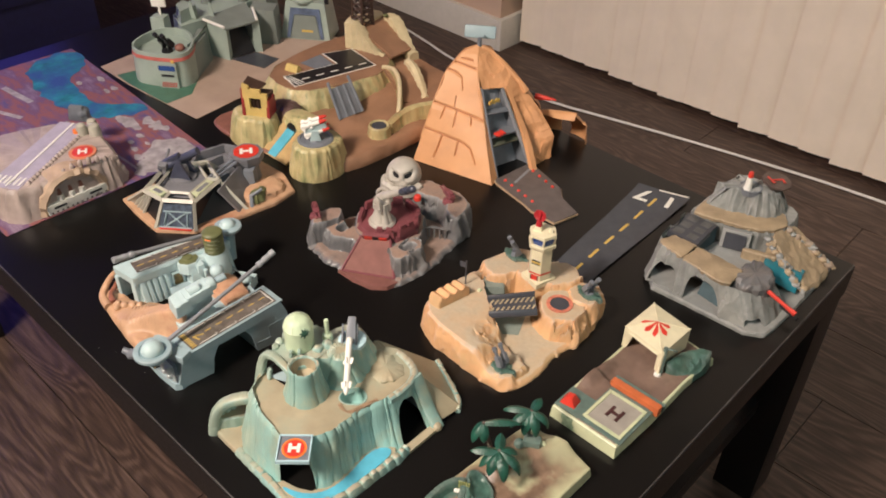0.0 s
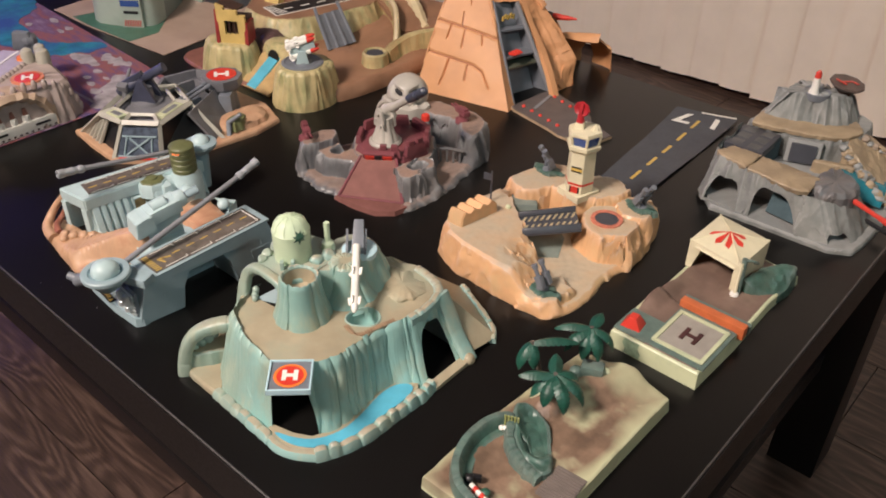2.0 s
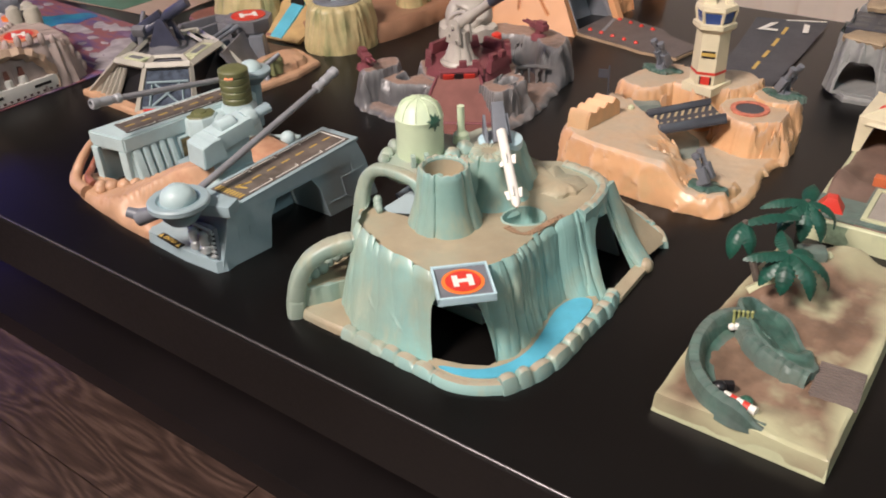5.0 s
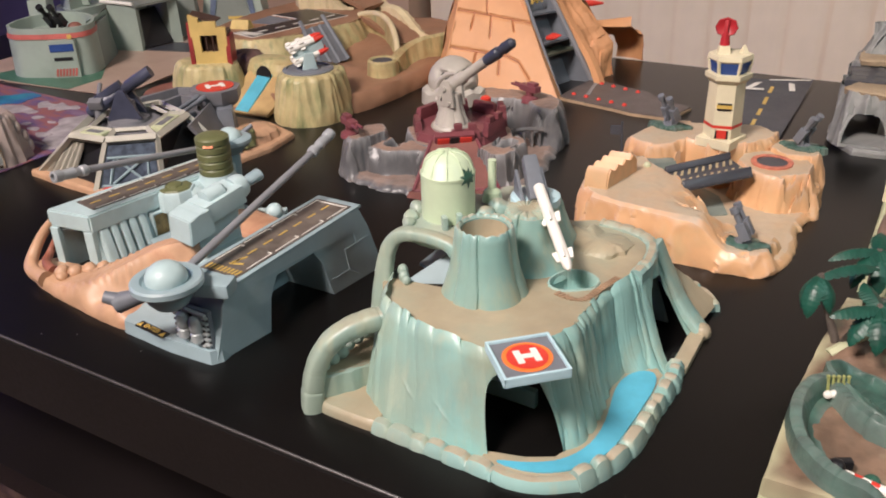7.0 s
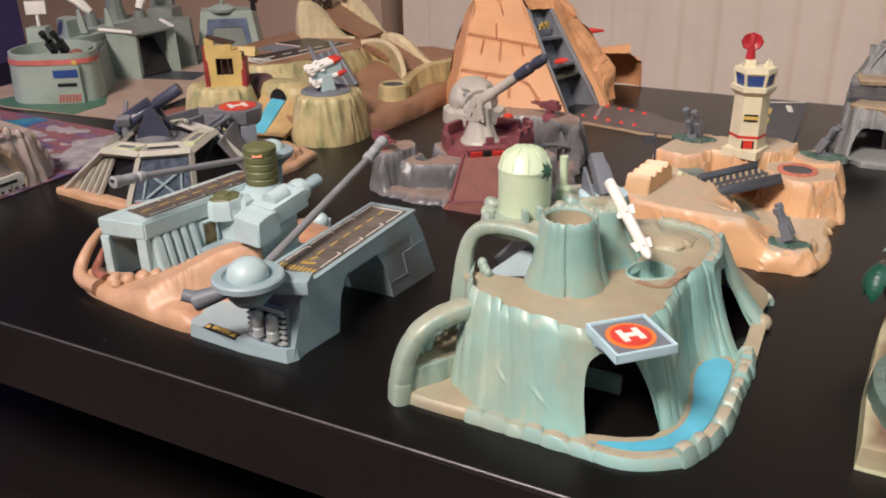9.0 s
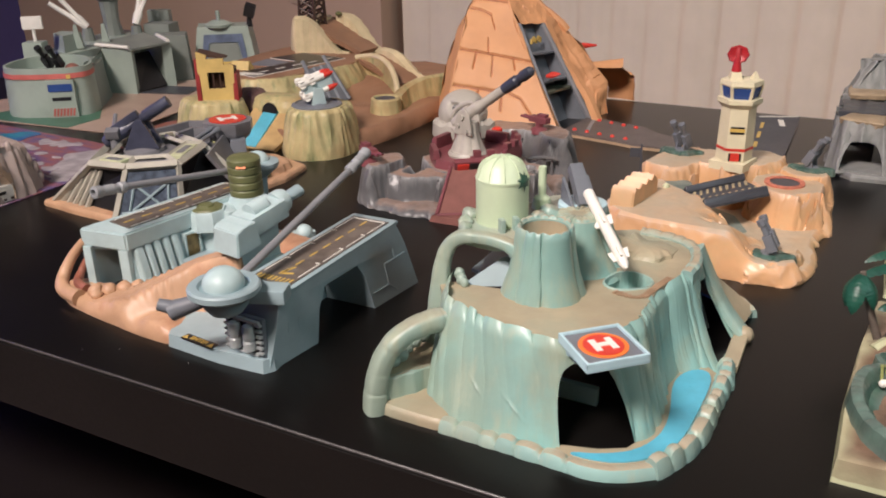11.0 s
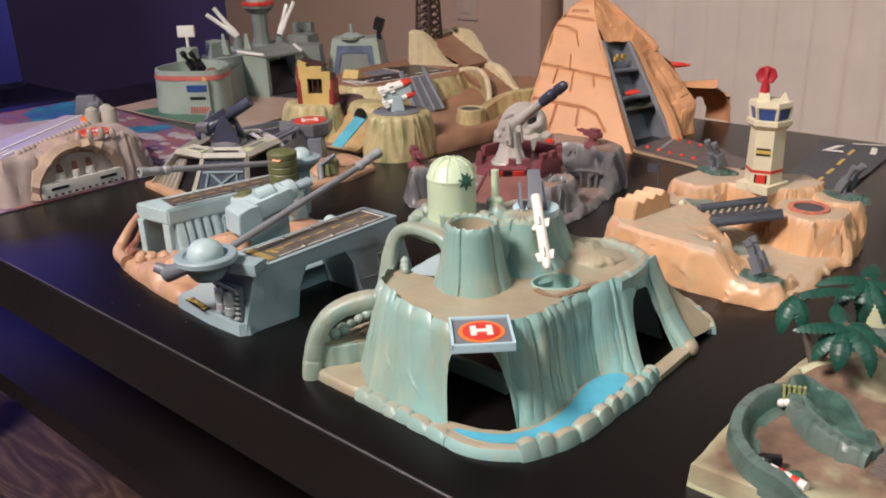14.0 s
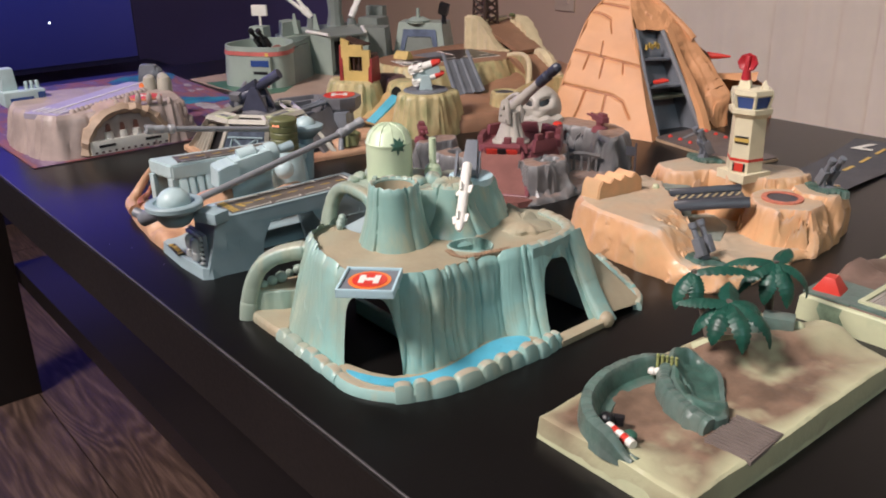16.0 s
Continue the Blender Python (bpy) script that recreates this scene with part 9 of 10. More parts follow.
    for s in (-0.0035, 0.0035):
        box(b, m @ at(s, -0.010, 0.014), 0.0016, 0.002, 0.018)
    part("shack_inside", b, BROWNLAT, sh)
    b = B()
    slab(b, [m @ Vector((-0.019, -0.008, 0.0525)), m @ Vector((0.008, -0.008, 0.0465)), m @ Vector((0.010, 0.014, 0.0455)), m @ Vector((-0.020, 0.016, 0.0535))], 0.002)
    part("broken_roof", b, BROWNLAT, sh)
    b = B()
    cliff(b, [(-0.812, 0.448), (-0.780, 0.448), (-0.765, 0.470), (-0.785, 0.498), (-0.815, 0.495), (-0.825, 0.47)], [(0.02, 0), (0.036, 0.003), (0.044, 0.009), (0.047, 0.016)], 90, 0.003, 70, 7, chip=0.006, cells=50)
    part("brown_outcrop", b, UMBER, t)
    # slope with tunnel and stream
    b = B()
    slab(b, [(-0.775, 0.402, 0.002), (-0.712, 0.402, 0.002), (-0.705, 0.450, 0.030), (-0.772, 0.455, 0.036)], 0.004)
    part("front_slope", b, material("pale_ochre_plastic", (0.48, 0.33, 0.15), 0.45, var=0.12), t)
    b = B()
    slab(b, [(-0.756, 0.403, 0.0035), (-0.738, 0.403, 0.0035), (-0.738, 0.448, 0.0325), (-0.756, 0.450, 0.0345)], 0.003)
    part("stream", b, POOL, t, "blue painted stream")
    b = B()
    cliff(b, [(-0.782, 0.448), (-0.745, 0.446), (-0.705, 0.455), (-0.700, 0.480), (-0.74, 0.492), (-0.785, 0.485)], [(0.0, 0), (0.034, 0.001), (0.042, 0.004), (0.045, 0.010)], 80, 0.0018, 80, 9)
    part("tunnel_rock", b, CANYON, t)
    b = B()
    lathe(b, pose(-0.748, 0.4452, 0.031, 80, 0, 0), [(0.0105, 0), (0.0100, 0.001)], 18)
    part("tunnel_mouth", b, BLACK, t, "black tunnel mouth")
    # leaning grey gate
    a, c = Vector((-0.7620, 0.5370, 0.060)), Vector((-0.7594, 0.5775, 0.060))
    d, e = Vector((-0.7330, 0.5308, 0.020)), Vector((-0.7290, 0.5749, 0.020))
    b = B()
    slab(b, [a, c, e, d], 0.005)
    gt = part("leaning_gate", b, SLATE, t, "leaning slate grey gate")
    b = B()
    for f in (0, 0.33, 0.66, 1):
        p, q = a.lerp(c, f), d.lerp(e, f)
        tube(b, p + (p - q) * (0.22 if f in (0, 1) else 0), q, 0.0026, 0.0026, 6)
    part("gate_rib", b, SLATE, gt)
    # pot and curved wall
    b = B()
    lathe(b, at(-0.661, 0.548, 0), [(0.020, 0.0), (0.018, 0.018), (0.0165, 0.032), (0.0145, 0.034), (0.0125, 0.033), (0.011, 0.0305), (0.002, 0.0305)], 40)
    for v in b.verts:
        dd = Vector((v.co.x + 0.661, v.co.y - 0.548))
        g = 1 + 0.06 * ridge(dd.normalized().x * 3 if dd.length else 0, dd.normalized().y * 3 if dd.length else 0, v.co.z * 20, 4)
        v.co.x, v.co.y = -0.661 + dd.x * g, 0.548 + dd.y * g
    pot = part("rock_pot", b, CANYON, t)
    b = B()
    lathe(b, at(-0.661, 0.548, 0.0305), [(0.0115, 0), (0.0112, 0.0022), (0.0095, 0.0024), (0.001, 0.0020)], 24)
    part("pot_lid", b, DKGREY, pot, "dark grey round lid")
    b = B()
    line = resample(smooth_line([Vector(p) for p in ((-0.655, 0.562, 0), (-0.662, 0.590, 0), (-0.655, 0.620, 0), (-0.640, 0.650, 0), (-0.628, 0.69, 0))], False, 2), 40, False)
    rings = []
    for i, p in enumerate(line):
        dr = (line[min(39, i + 1)] - line[max(0, i - 1)]).normalized()
        nv = Vector((-dr.y, dr.x, 0))
        hh = 0.034 + 0.010 * step01(0, 20, i)
        w = 0.006 + 0.0010 * noise.noise(p * 120)
        rings.append([p + nv * w * 1.3 + Vector((0, 0, 0.01)), p + nv * w + Vector((0, 0, hh - 0.002)), p + Vector((0, 0, hh)), p - nv * w + Vector((0, 0, hh - 0.002)), p - nv * (w * 1.5 + 0.003) + Vector((0, 0, 0.01))])
    loft(b, rings)
    part("curved_wall", b, CANYON, t)
    # cream rock fins beside the rising road
    def fin(p0, p1, z0, z1, wide, name="rock_fin"):
        bb = B()
        p0, p1 = Vector(p0), Vector(p1)
        n = 22
        d_ = (p1 - p0).normalized()
        s = Vector((-d_.y, d_.x, 0))
        rr = []
        for i in range(n + 1):
            u = i / n
            zz = z0 + (z1 - z0) * (step01(0.15, 0.9, u))
            p = p0.lerp(p1, u) + s * 0.004 * math.sin(u * 3)
            ww = wide * (1 + 0.12 * math.sin(i * 1.9))
            rr.append([p - s * ww + Vector((0, 0, 0.02)), p - s * ww * 0.8 + Vector((0, 0, zz - 0.003)), p + Vector((0, 0, zz)), p + s * ww * 0.8 + Vector((0, 0, zz - 0.003)), p + s * ww + Vector((0, 0, 0.02))])
        loft(bb, rr)
        part(name, bb, CREAMROCK, t, "cream rock fin")
    fin((-0.880, 0.680, 0), (-0.806, 0.697, 0), 0.098, 0.052, 0.011)
    fin((-0.858, 0.757, 0), (-0.780, 0.742, 0), 0.094, 0.050, 0.012)
    # curved wall with a cream rim beside the road
    rim = resample(smooth_line([Vector(q) for q in ((-0.7735, 0.6620, 0.0520), (-0.7540, 0.6670, 0.0560), (-0.7270, 0.6540, 0.0550), (-0.7030, 0.6340, 0.0490), (-0.6860, 0.6160, 0.0370), (-0.6800, 0.6080, 0.0240))], False, 2), 48, False)
    b = B()
    rings = []
    for i, p in enumerate(rim):
        dr = (rim[min(47, i + 1)] - rim[max(0, i - 1)])
        nv = Vector((-dr.y, dr.x, 0)).normalized()
        g = 0.0014 * noise.noise(p * 130)
        rings.append([Vector((p.x, p.y, 0.015)) - nv * (0.0065 + g), p - nv * 0.0032 - Vector((0, 0, 0.0015)), p + nv * 0.0032 - Vector((0, 0, 0.0015)), Vector((p.x, p.y, 0.015)) + nv * (0.006 + g)])
    loft(b, rings)
    part("curved_wall", b, CANYON, t)
    b = B()
    sweep(b, rim[::4] + [rim[-1]], 0.0036, 10)
    part("cream_rim", b, CREAMROCK, t, "cream rim of a curved wall")
    fin((-0.756, 0.704, 0), (-0.672, 0.662, 0), 0.060, 0.036, 0.0085)
    b = B()
    slab(b, [(-0.690, 0.632, 0.030), (-0.670, 0.658, 0.030), (-0.752, 0.705, 0.052), (-0.770, 0.660, 0.052)], 0.006)
    slab(b, [(-0.79, 0.700, 0.052), (-0.79, 0.745, 0.052), (-0.866, 0.755, 0.088), (-0.872, 0.690, 0.088)], 0.006)
    part("rising_road", b, CANTOP, t)
    b = B()
    cliff(b, [(-0.885, 0.675), (-0.862, 0.685), (-0.858, 0.76), (-0.90, 0.765), (-0.91, 0.70)], [(0.03, 0), (0.07, 0.003), (0.090, 0.005)], 60, 0.002, 60, 4)
    part("tower_rock", b, CREAMROCK, t)
    # lattice tower
    tw = (-0.872, 0.708)
    b = B()
    for sx in (-1, 1):
        for sy in (-1, 1):
            tube(b, (tw[0] + sx * 0.013, tw[1] + sy * 0.013, 0.082), (tw[0] + sx * 0.010, tw[1] + sy * 0.010, 0.175), 0.0024, 0.0022, 6)
    lt = part("lattice_tower", b, BROWNLAT, t, "dark brown lattice tower")
    b = B()
    for k in range(8):
        z0, z1 = 0.084 + 0.0112 * k, 0.084 + 0.0112 * (k + 1)
        for (ax, ay), (bx, by) in (((-1, -1), (1, -1)), ((1, -1), (1, 1)), ((1, 1), (-1, 1)), ((-1, 1), (-1, -1))):
            w0 = 0.0126 - 0.0004 * k
            tube(b, (tw[0] + ax * w0, tw[1] + ay * w0, z0), (tw[0] + bx * w0, tw[1] + by * w0, z1), 0.0016, k=5)
            tube(b, (tw[0] + bx * w0, tw[1] + by * w0, z0), (tw[0] + ax * w0, tw[1] + ay * w0, z1), 0.0016, k=5)
    part("lattice", b, BROWNLAT, lt)
    b = B()
    lathe(b, at(tw[0], tw[1], 0.174), [(0.019, 0), (0.019, 0.004)], 8)
    part("tower_top", b, BROWNLAT, lt)
    b = B()
    lathe(b, at(-0.853, 0.745, 0.092), [(0.004, 0), (0.005, 0.003), (0.002, 0.005)], 8)
    part("knob", b, OLIVE, t)


canyon_base()


def ship_base():
    # printed card under the ship
    c = thing("printed_card", -1.06, 0.57, "tan and green printed card lying on the table", "card")
    b = B()
    pts = [(-0.923, 0.388), (-0.962, 0.757), (-1.24, 0.745), (-1.20, 0.372), (-1.10, 0.372)]
    prism(b, pts, 0.0004, 0.0014)
    part("card", b, SHEETTAN, c)
    b = B()
    prism(b, [(-1.00, 0.381), (-1.00, 0.43), (-1.04, 0.47), (-1.13, 0.47), (-1.15, 0.376), (-1.10, 0.374)], 0.0012, 0.0018)
    part("green_print", b, GREENMAT, c)
    t = thing("harbour_playset", -1.09, 0.53, "grey-green toy command base with decks, hangar and white guns", "playset", group="toy playsets")
    # bow: open tray with a tapered wall
    bow = [(-1.105, 0.387), (-1.066, 0.402), (-1.026, 0.432), (-1.030, 0.462), (-1.075, 0.500), (-1.125, 0.505), (-1.155, 0.470), (-1.140, 0.410)]
    b = B()
    lo = [(p.x, p.y) for p in resample(smooth_line([(x, y, 0) for x, y in bow], True, 1), 48)]
    loft(b, [[(x, y, 0) for x, y in lo], [(x, y, 0.061) for x, y in offset(lo, 0.003)], [(x, y, 0.061) for x, y in offset(lo, 0.0065)], [(x, y, 0.046) for x, y in offset(lo, 0.007)]], cap0=False)
    bw = part("bow", b, SHIP, t, "rounded grey-green bow")
    b = B()
    for z0, z1 in ((0.0485, 0.0545),):
        loft(b, [[(x, y, z0) for x, y in offset(lo, 0.0012)], [(x, y, z1) for x, y in offset(lo, 0.0020)]], False, False)
    bmesh.ops.solidify(b, geom=b.faces[:], thickness=0.001)
    part("red_stripe", b, SALMONRED, bw, "faded red stripe")
    m = Matrix.Translation((-1.0445, 0.4172, 0)) @ pose(0, 0, 0, 0, 0, 36.9)
    b = B()
    box(b, pose(0, 0, 0) @ m @ at(0, 0.001, 0.001), 0.033, 0.007, 0.047, 0.0015)
    pn = part("hull_panel", b, SHIP, bw)
    b = B()
    box(b, m @ at(0, -0.0028, 0.034), 0.028, 0.001, 0.009)
    part("blue_sticker", b, DKBLUE, pn)
    b = B()
    box(b, m @ at(0, -0.0028, 0.023), 0.022, 0.001, 0.004)
    part("black_sticker", b, BLACK, pn)
    b = B()
    for k in range(7):
        prism(b, [(-0.013 + 0.0038 * k, 0.004), (-0.0108 + 0.0038 * k, 0.004), (-0.0088 + 0.0038 * k, 0.013), (-0.0110 + 0.0038 * k, 0.013)], 0, 0.0008, m=m @ pose(0, -0.0026, 0, 90))
    part("hazard_stripes", b, SALMONRED, pn, "red hazard stripes")
    b = B()
    box(b, m @ at(0.012, -0.0028, 0.049), 0.005, 0.001, 0.005)
    part("yellow_sticker", b, YELLOW, pn)
    twin_gun(t, (-1.085, 0.445, 0.046), 200, BLACK, 1.7, 50, "deck_gun")
    b = B()
    ball(b, (-1.072, 0.462, 0.052), 0.009, 8, 0.7)
    part("deck_cargo", b, CLAY, t)
    # sign column
    b = B()
    box(b, at(-1.160, 0.482, 0, 30), 0.030, 0.026, 0.077, 0.002, 0.85, 0.85)
    col = part("sign_column", b, SHIP, t)
    b = B()
    tube(b, (-1.163, 0.486, 0.076), (-1.163, 0.486, 0.095), 0.0022)
    box(b, pose(-1.163, 0.486, 0.092, 0, 0, 38), 0.026, 0.006, 0.017, 0.002)
    part("white_sign", b, WHITE, col, "small white sign")
    # hangar bay with flat deck
    b = B()
    for poly, z in (([(-1.060, 0.470), (-1.105, 0.540), (-1.115, 0.55), (-1.075, 0.500)], 0.058), ([(-1.105, 0.540), (-1.060, 0.551), (-1.064, 0.560), (-1.112, 0.552)], 0.062), ([(-1.058, 0.604), (-1.050, 0.616), (-1.125, 0.640), (-1.125, 0.626)], 0.062)):
        prism(b, poly, 0, z, 0.0008)
    part("bay_wall", b, SHIP, t)
    b = B()
    prism(b, [(-1.055, 0.452), (-1.040, 0.47), (-1.085, 0.53), (-1.105, 0.545), (-1.125, 0.53), (-1.09, 0.49)], 0, 0.052, 0.006)
    part("buttress", b, SHIPDK, t)
    b = B()
    slab(b, [(-1.058, 0.549, 0.063), (-1.050, 0.612, 0.063), (-1.125, 0.640, 0.068), (-1.118, 0.545, 0.068)], 0.003)
    dk = part("bay_deck", b, SHIPDK, t)
    for p, q in (((-1.115, 0.541, 0.0665), (-1.062, 0.549, 0.0645)), ((-1.095, 0.635, 0.067), (-1.052, 0.612, 0.0645))):
        b = B()
        tube(b, p, q, 0.0026, k=8)
        part("white_bar", b, WHITE, dk)
    b = B()
    slab(b, [(-1.062, 0.556, 0.004), (-1.056, 0.604, 0.004), (-1.085, 0.606, 0.050), (-1.085, 0.556, 0.050)], 0.002)
    part("bay_screen", b, BLACK, t)
    b = B()
    prism(b, [(-1.062, 0.556), (-0.992, 0.575), (-1.005, 0.618), (-1.055, 0.606)], 0.0012, 0.0024)
    part("bay_apron", b, DKGREY, t)
    # rear superstructure
    b = B()
    prism(b, [(-1.13, 0.50), (-1.19, 0.52), (-1.235, 0.60), (-1.235, 0.70), (-1.15, 0.70), (-1.125, 0.62)], 0, 0.058, 0.004)
    prism(b, [(-1.14, 0.51), (-1.18, 0.525), (-1.19, 0.55), (-1.15, 0.555)], 0.05, 0.080, 0.003)
    part("superstructure", b, SHIP, t)
    b = B()
    box(b, at(-1.09, 0.655, 0, 40), 0.055, 0.045, 0.066, 0.002, 0.85, 0.85)
    box(b, at(-1.14, 0.69, 0, 20), 0.05, 0.045, 0.075, 0.003, 0.8, 0.8)
    part("rear_block", b, SHIPDK, t)
    for x, y in ((-1.150, 0.535), (-1.120, 0.556)):
        b = B()
        slab(b, [(x, y, 0.060), (x + 0.012, y + 0.006, 0.060), (x + 0.006, y + 0.003, 0.092), (x + 0.003, y + 0.0015, 0.092)], 0.002)
        part("mast_fin", b, SHIP, t)
    # pairs of white arms
    for p0, tips in (((-1.195, 0.600, 0.078), ((-0.020, -0.026, 0.046), (-0.030, -0.034, 0.036))), ((-1.155, 0.655, 0.076), ((0.006, 0.030, 0.050), (-0.006, 0.024, 0.046)))):
        b = B()
        lathe(b, at(p0[0], p0[1], p0[2] - 0.020), [(0.010, 0), (0.007, 0.018)], 10)
        base = part("arm_mount", b, SHIPDK, t)
        for d in tips:
            b = B()
            p, q = Vector(p0), Vector(p0) + Vector(d)
            lathe(b, aim(p, q), [(0.0052, 0), (0.0052, 0.016), (0.0034, 0.020), (0.0034, (q - p).length)], 8)
            part("white_arm", b, WHITE, base, "white gun arm")
    b = B()
    lathe(b, at(-1.205, 0.655, 0.058), [(0.017, 0), (0.012, 0.022), (0.014, 0.05), (0.026, 0.060), (0.026, 0.064)], 10)
    ch = part("control_mast", b, SHIPDK, t, "dark control mast with a red rim")
    b = B()
    lathe(b, at(-1.205, 0.655, 0.122), [(0.0275, 0), (0.0275, 0.004), (0.020, 0.006)], 10)
    part("red_rim", b, RED, ch)
    b = B()
    lathe(b, at(-1.205, 0.655, 0.128), [(0.020, 0), (0.016, 0.020), (0.005, 0.024)], 10)
    part("mast_cap", b, SHIP, ch)
    # hangar building with a blue frame
    m = Matrix.Translation((-1.0365, 0.7065, 0)) @ pose(0, 0, 0, 0, 0, 35)
    b = B()
    loft(b, [[m @ Vector((x, y, 0)) for x, y in ((-0.048, 0.0), (0.048, 0.0), (0.050, 0.06), (-0.05, 0.06))], [m @ Vector((x, y, 0.070)) for x, y in ((-0.037, 0.012), (0.037, 0.012), (0.040, 0.055), (-0.040, 0.055))]])
    hg = part("hangar", b, SHIP, t, "grey-green hangar with a blue frame")
    mf = m @ pose(0, 0.0, 0, 90 - 9.7)
    b = B()
    prism(b, [(-0.036, 0.004), (-0.030, 0.004), (-0.021, 0.048), (0.021, 0.048), (0.030, 0.004), (0.036, 0.004), (0.028, 0.060), (-0.028, 0.060)], 0.0005, 0.002, m=mf)
    part("blue_frame", b, material("dull_blue_print", (0.09, 0.12, 0.19), 0.4, var=0.3), hg)
    b = B()
    prism(b, [(-0.029, 0.003), (0.029, 0.003), (0.020, 0.047), (-0.020, 0.047)], 0.0003, 0.0012, m=mf)
    part("hangar_door", b, SHIPDK, hg)
    b = B()
    box(b, mf @ at(0.004, 0.018, 0.001), 0.022, 0.004, 0.0010)
    part("ochre_sticker", b, YELLOW, hg)
    b = B()
    lathe(b, at(-1.055, 0.722, 0.069), [(0.020, 0), (0.021, 0.004), (0.016, 0.006), (0.010, 0.009)], 14)
    tube(b, (-1.055, 0.722, 0.076), (-1.055, 0.722, 0.092), 0.003)
    part("roof_hatch", b, SHIP, hg)
    b = B()
    tube(b, (-1.015, 0.745, 0.068), (-1.015, 0.745, 0.085), 0.005, 0.003)
    box(b, pose(-1.013, 0.742, 0.084, 25, 20, 30), 0.016, 0.010, 0.020, 0.002)
    part("roof_radar", b, BLACK, hg)
    b = B()
    box(b, at(-1.165, 0.715, 0.070, 25), 0.034, 0.016, 0.020, 0.003)
    part("roof_drum", b, SHIPDK, t)


ship_base()


def landscape_poster():
    t = thing("landscape_poster", -1.07, 0.195, "printed landscape poster with a turquoise river on the table", "poster")
    b = B()
    prism(b, [(-0.832, 0.033), (-0.828, 0.346), (-1.305, 0.372), (-1.312, 0.030)], 0.0004, 0.0012)
    part("print", b, POSTER, t)
    riv = smooth_line([Vector((x, y, 0)) for x, y in ((-1.302, 0.368), (-1.305, 0.300), (-1.25, 0.262), (-1.20, 0.250), (-1.12, 0.250), (-1.06, 0.262), (-1.02, 0.285), (-1.00, 0.352), (-1.035, 0.356), (-1.06, 0.310), (-1.10, 0.300), (-1.16, 0.300), (-1.20, 0.32), (-1.23, 0.368))], True, 2)
    rough = lambda pts, amp, f: [(p.x + amp * noise.noise(Vector((p.x * f, p.y * f, 1))), p.y + amp * noise.noise(Vector((p.x * f, p.y * f, 7)))) for p in pts]
    riv = rough(resample(riv, 160), 0.014, 42)
    b = B()
    prism(b, riv, 0.0010, 0.0016)
    part("river", b, RIVER, t, "turquoise printed river")
    for poly in ([(-0.872, 0.252), (-0.905, 0.298), (-0.890, 0.338), (-0.838, 0.341), (-0.833, 0.27), (-0.838, 0.236)], [(-0.985, 0.335), (-0.955, 0.345), (-0.925, 0.335), (-0.945, 0.322), (-0.975, 0.322)], [(-1.03, 0.300), (-0.990, 0.318), (-0.965, 0.306), (-0.995, 0.288)]):
        edge = [q for q in rough(resample([(x, y, 0) for x, y in poly], 90), 0.011, 75)]
        b = B()
        prism(b, [(min(-0.8295, x), min(0.3445, y)) for x, y in edge], 0.0010, 0.0014)
        part("pale_ground_print", b, PALEROCK, t)
    rnd = random.Random(21)
    for k in range(16):
        x, y = rnd.uniform(-0.99, -0.84), rnd.uniform(0.235, 0.335)
        if k > 11:
            x, y = rnd.uniform(-1.25, -1.1), rnd.uniform(0.31, 0.36)
        r = rnd.uniform(0.006, 0.014)
        pts = [(x + r * rnd.uniform(0.6, 1.2) * math.cos(a), y + 0.6 * r * rnd.uniform(0.6, 1.2) * math.sin(a)) for a in [i * math.pi / 4 for i in range(8)]]
        b = B()
        prism(b, pts, 0.0010, 0.00145 + 0.00002 * k)
        part("rock_print", b, PALEROCK, t)
    for x0, y0, x1, y1, w in ((-1.30, 0.12, -1.12, 0.19, 0.008), (-1.24, 0.215, -1.16, 0.225, 0.010), (-1.06, 0.235, -0.85, 0.242, 0.004)):
        b = B()
        d = (Vector((x1, y1)) - Vector((x0, y0))).normalized() * w / 2
        prism(b, [(x0 - d.y, y0 + d.x), (x0 + d.y, y0 - d.x), (x1 + d.y, y1 - d.x), (x1 - d.y, y1 + d.x)], 0.0011, 0.0017)
        part("road_print", b, PALEROCK, t)


landscape_poster()


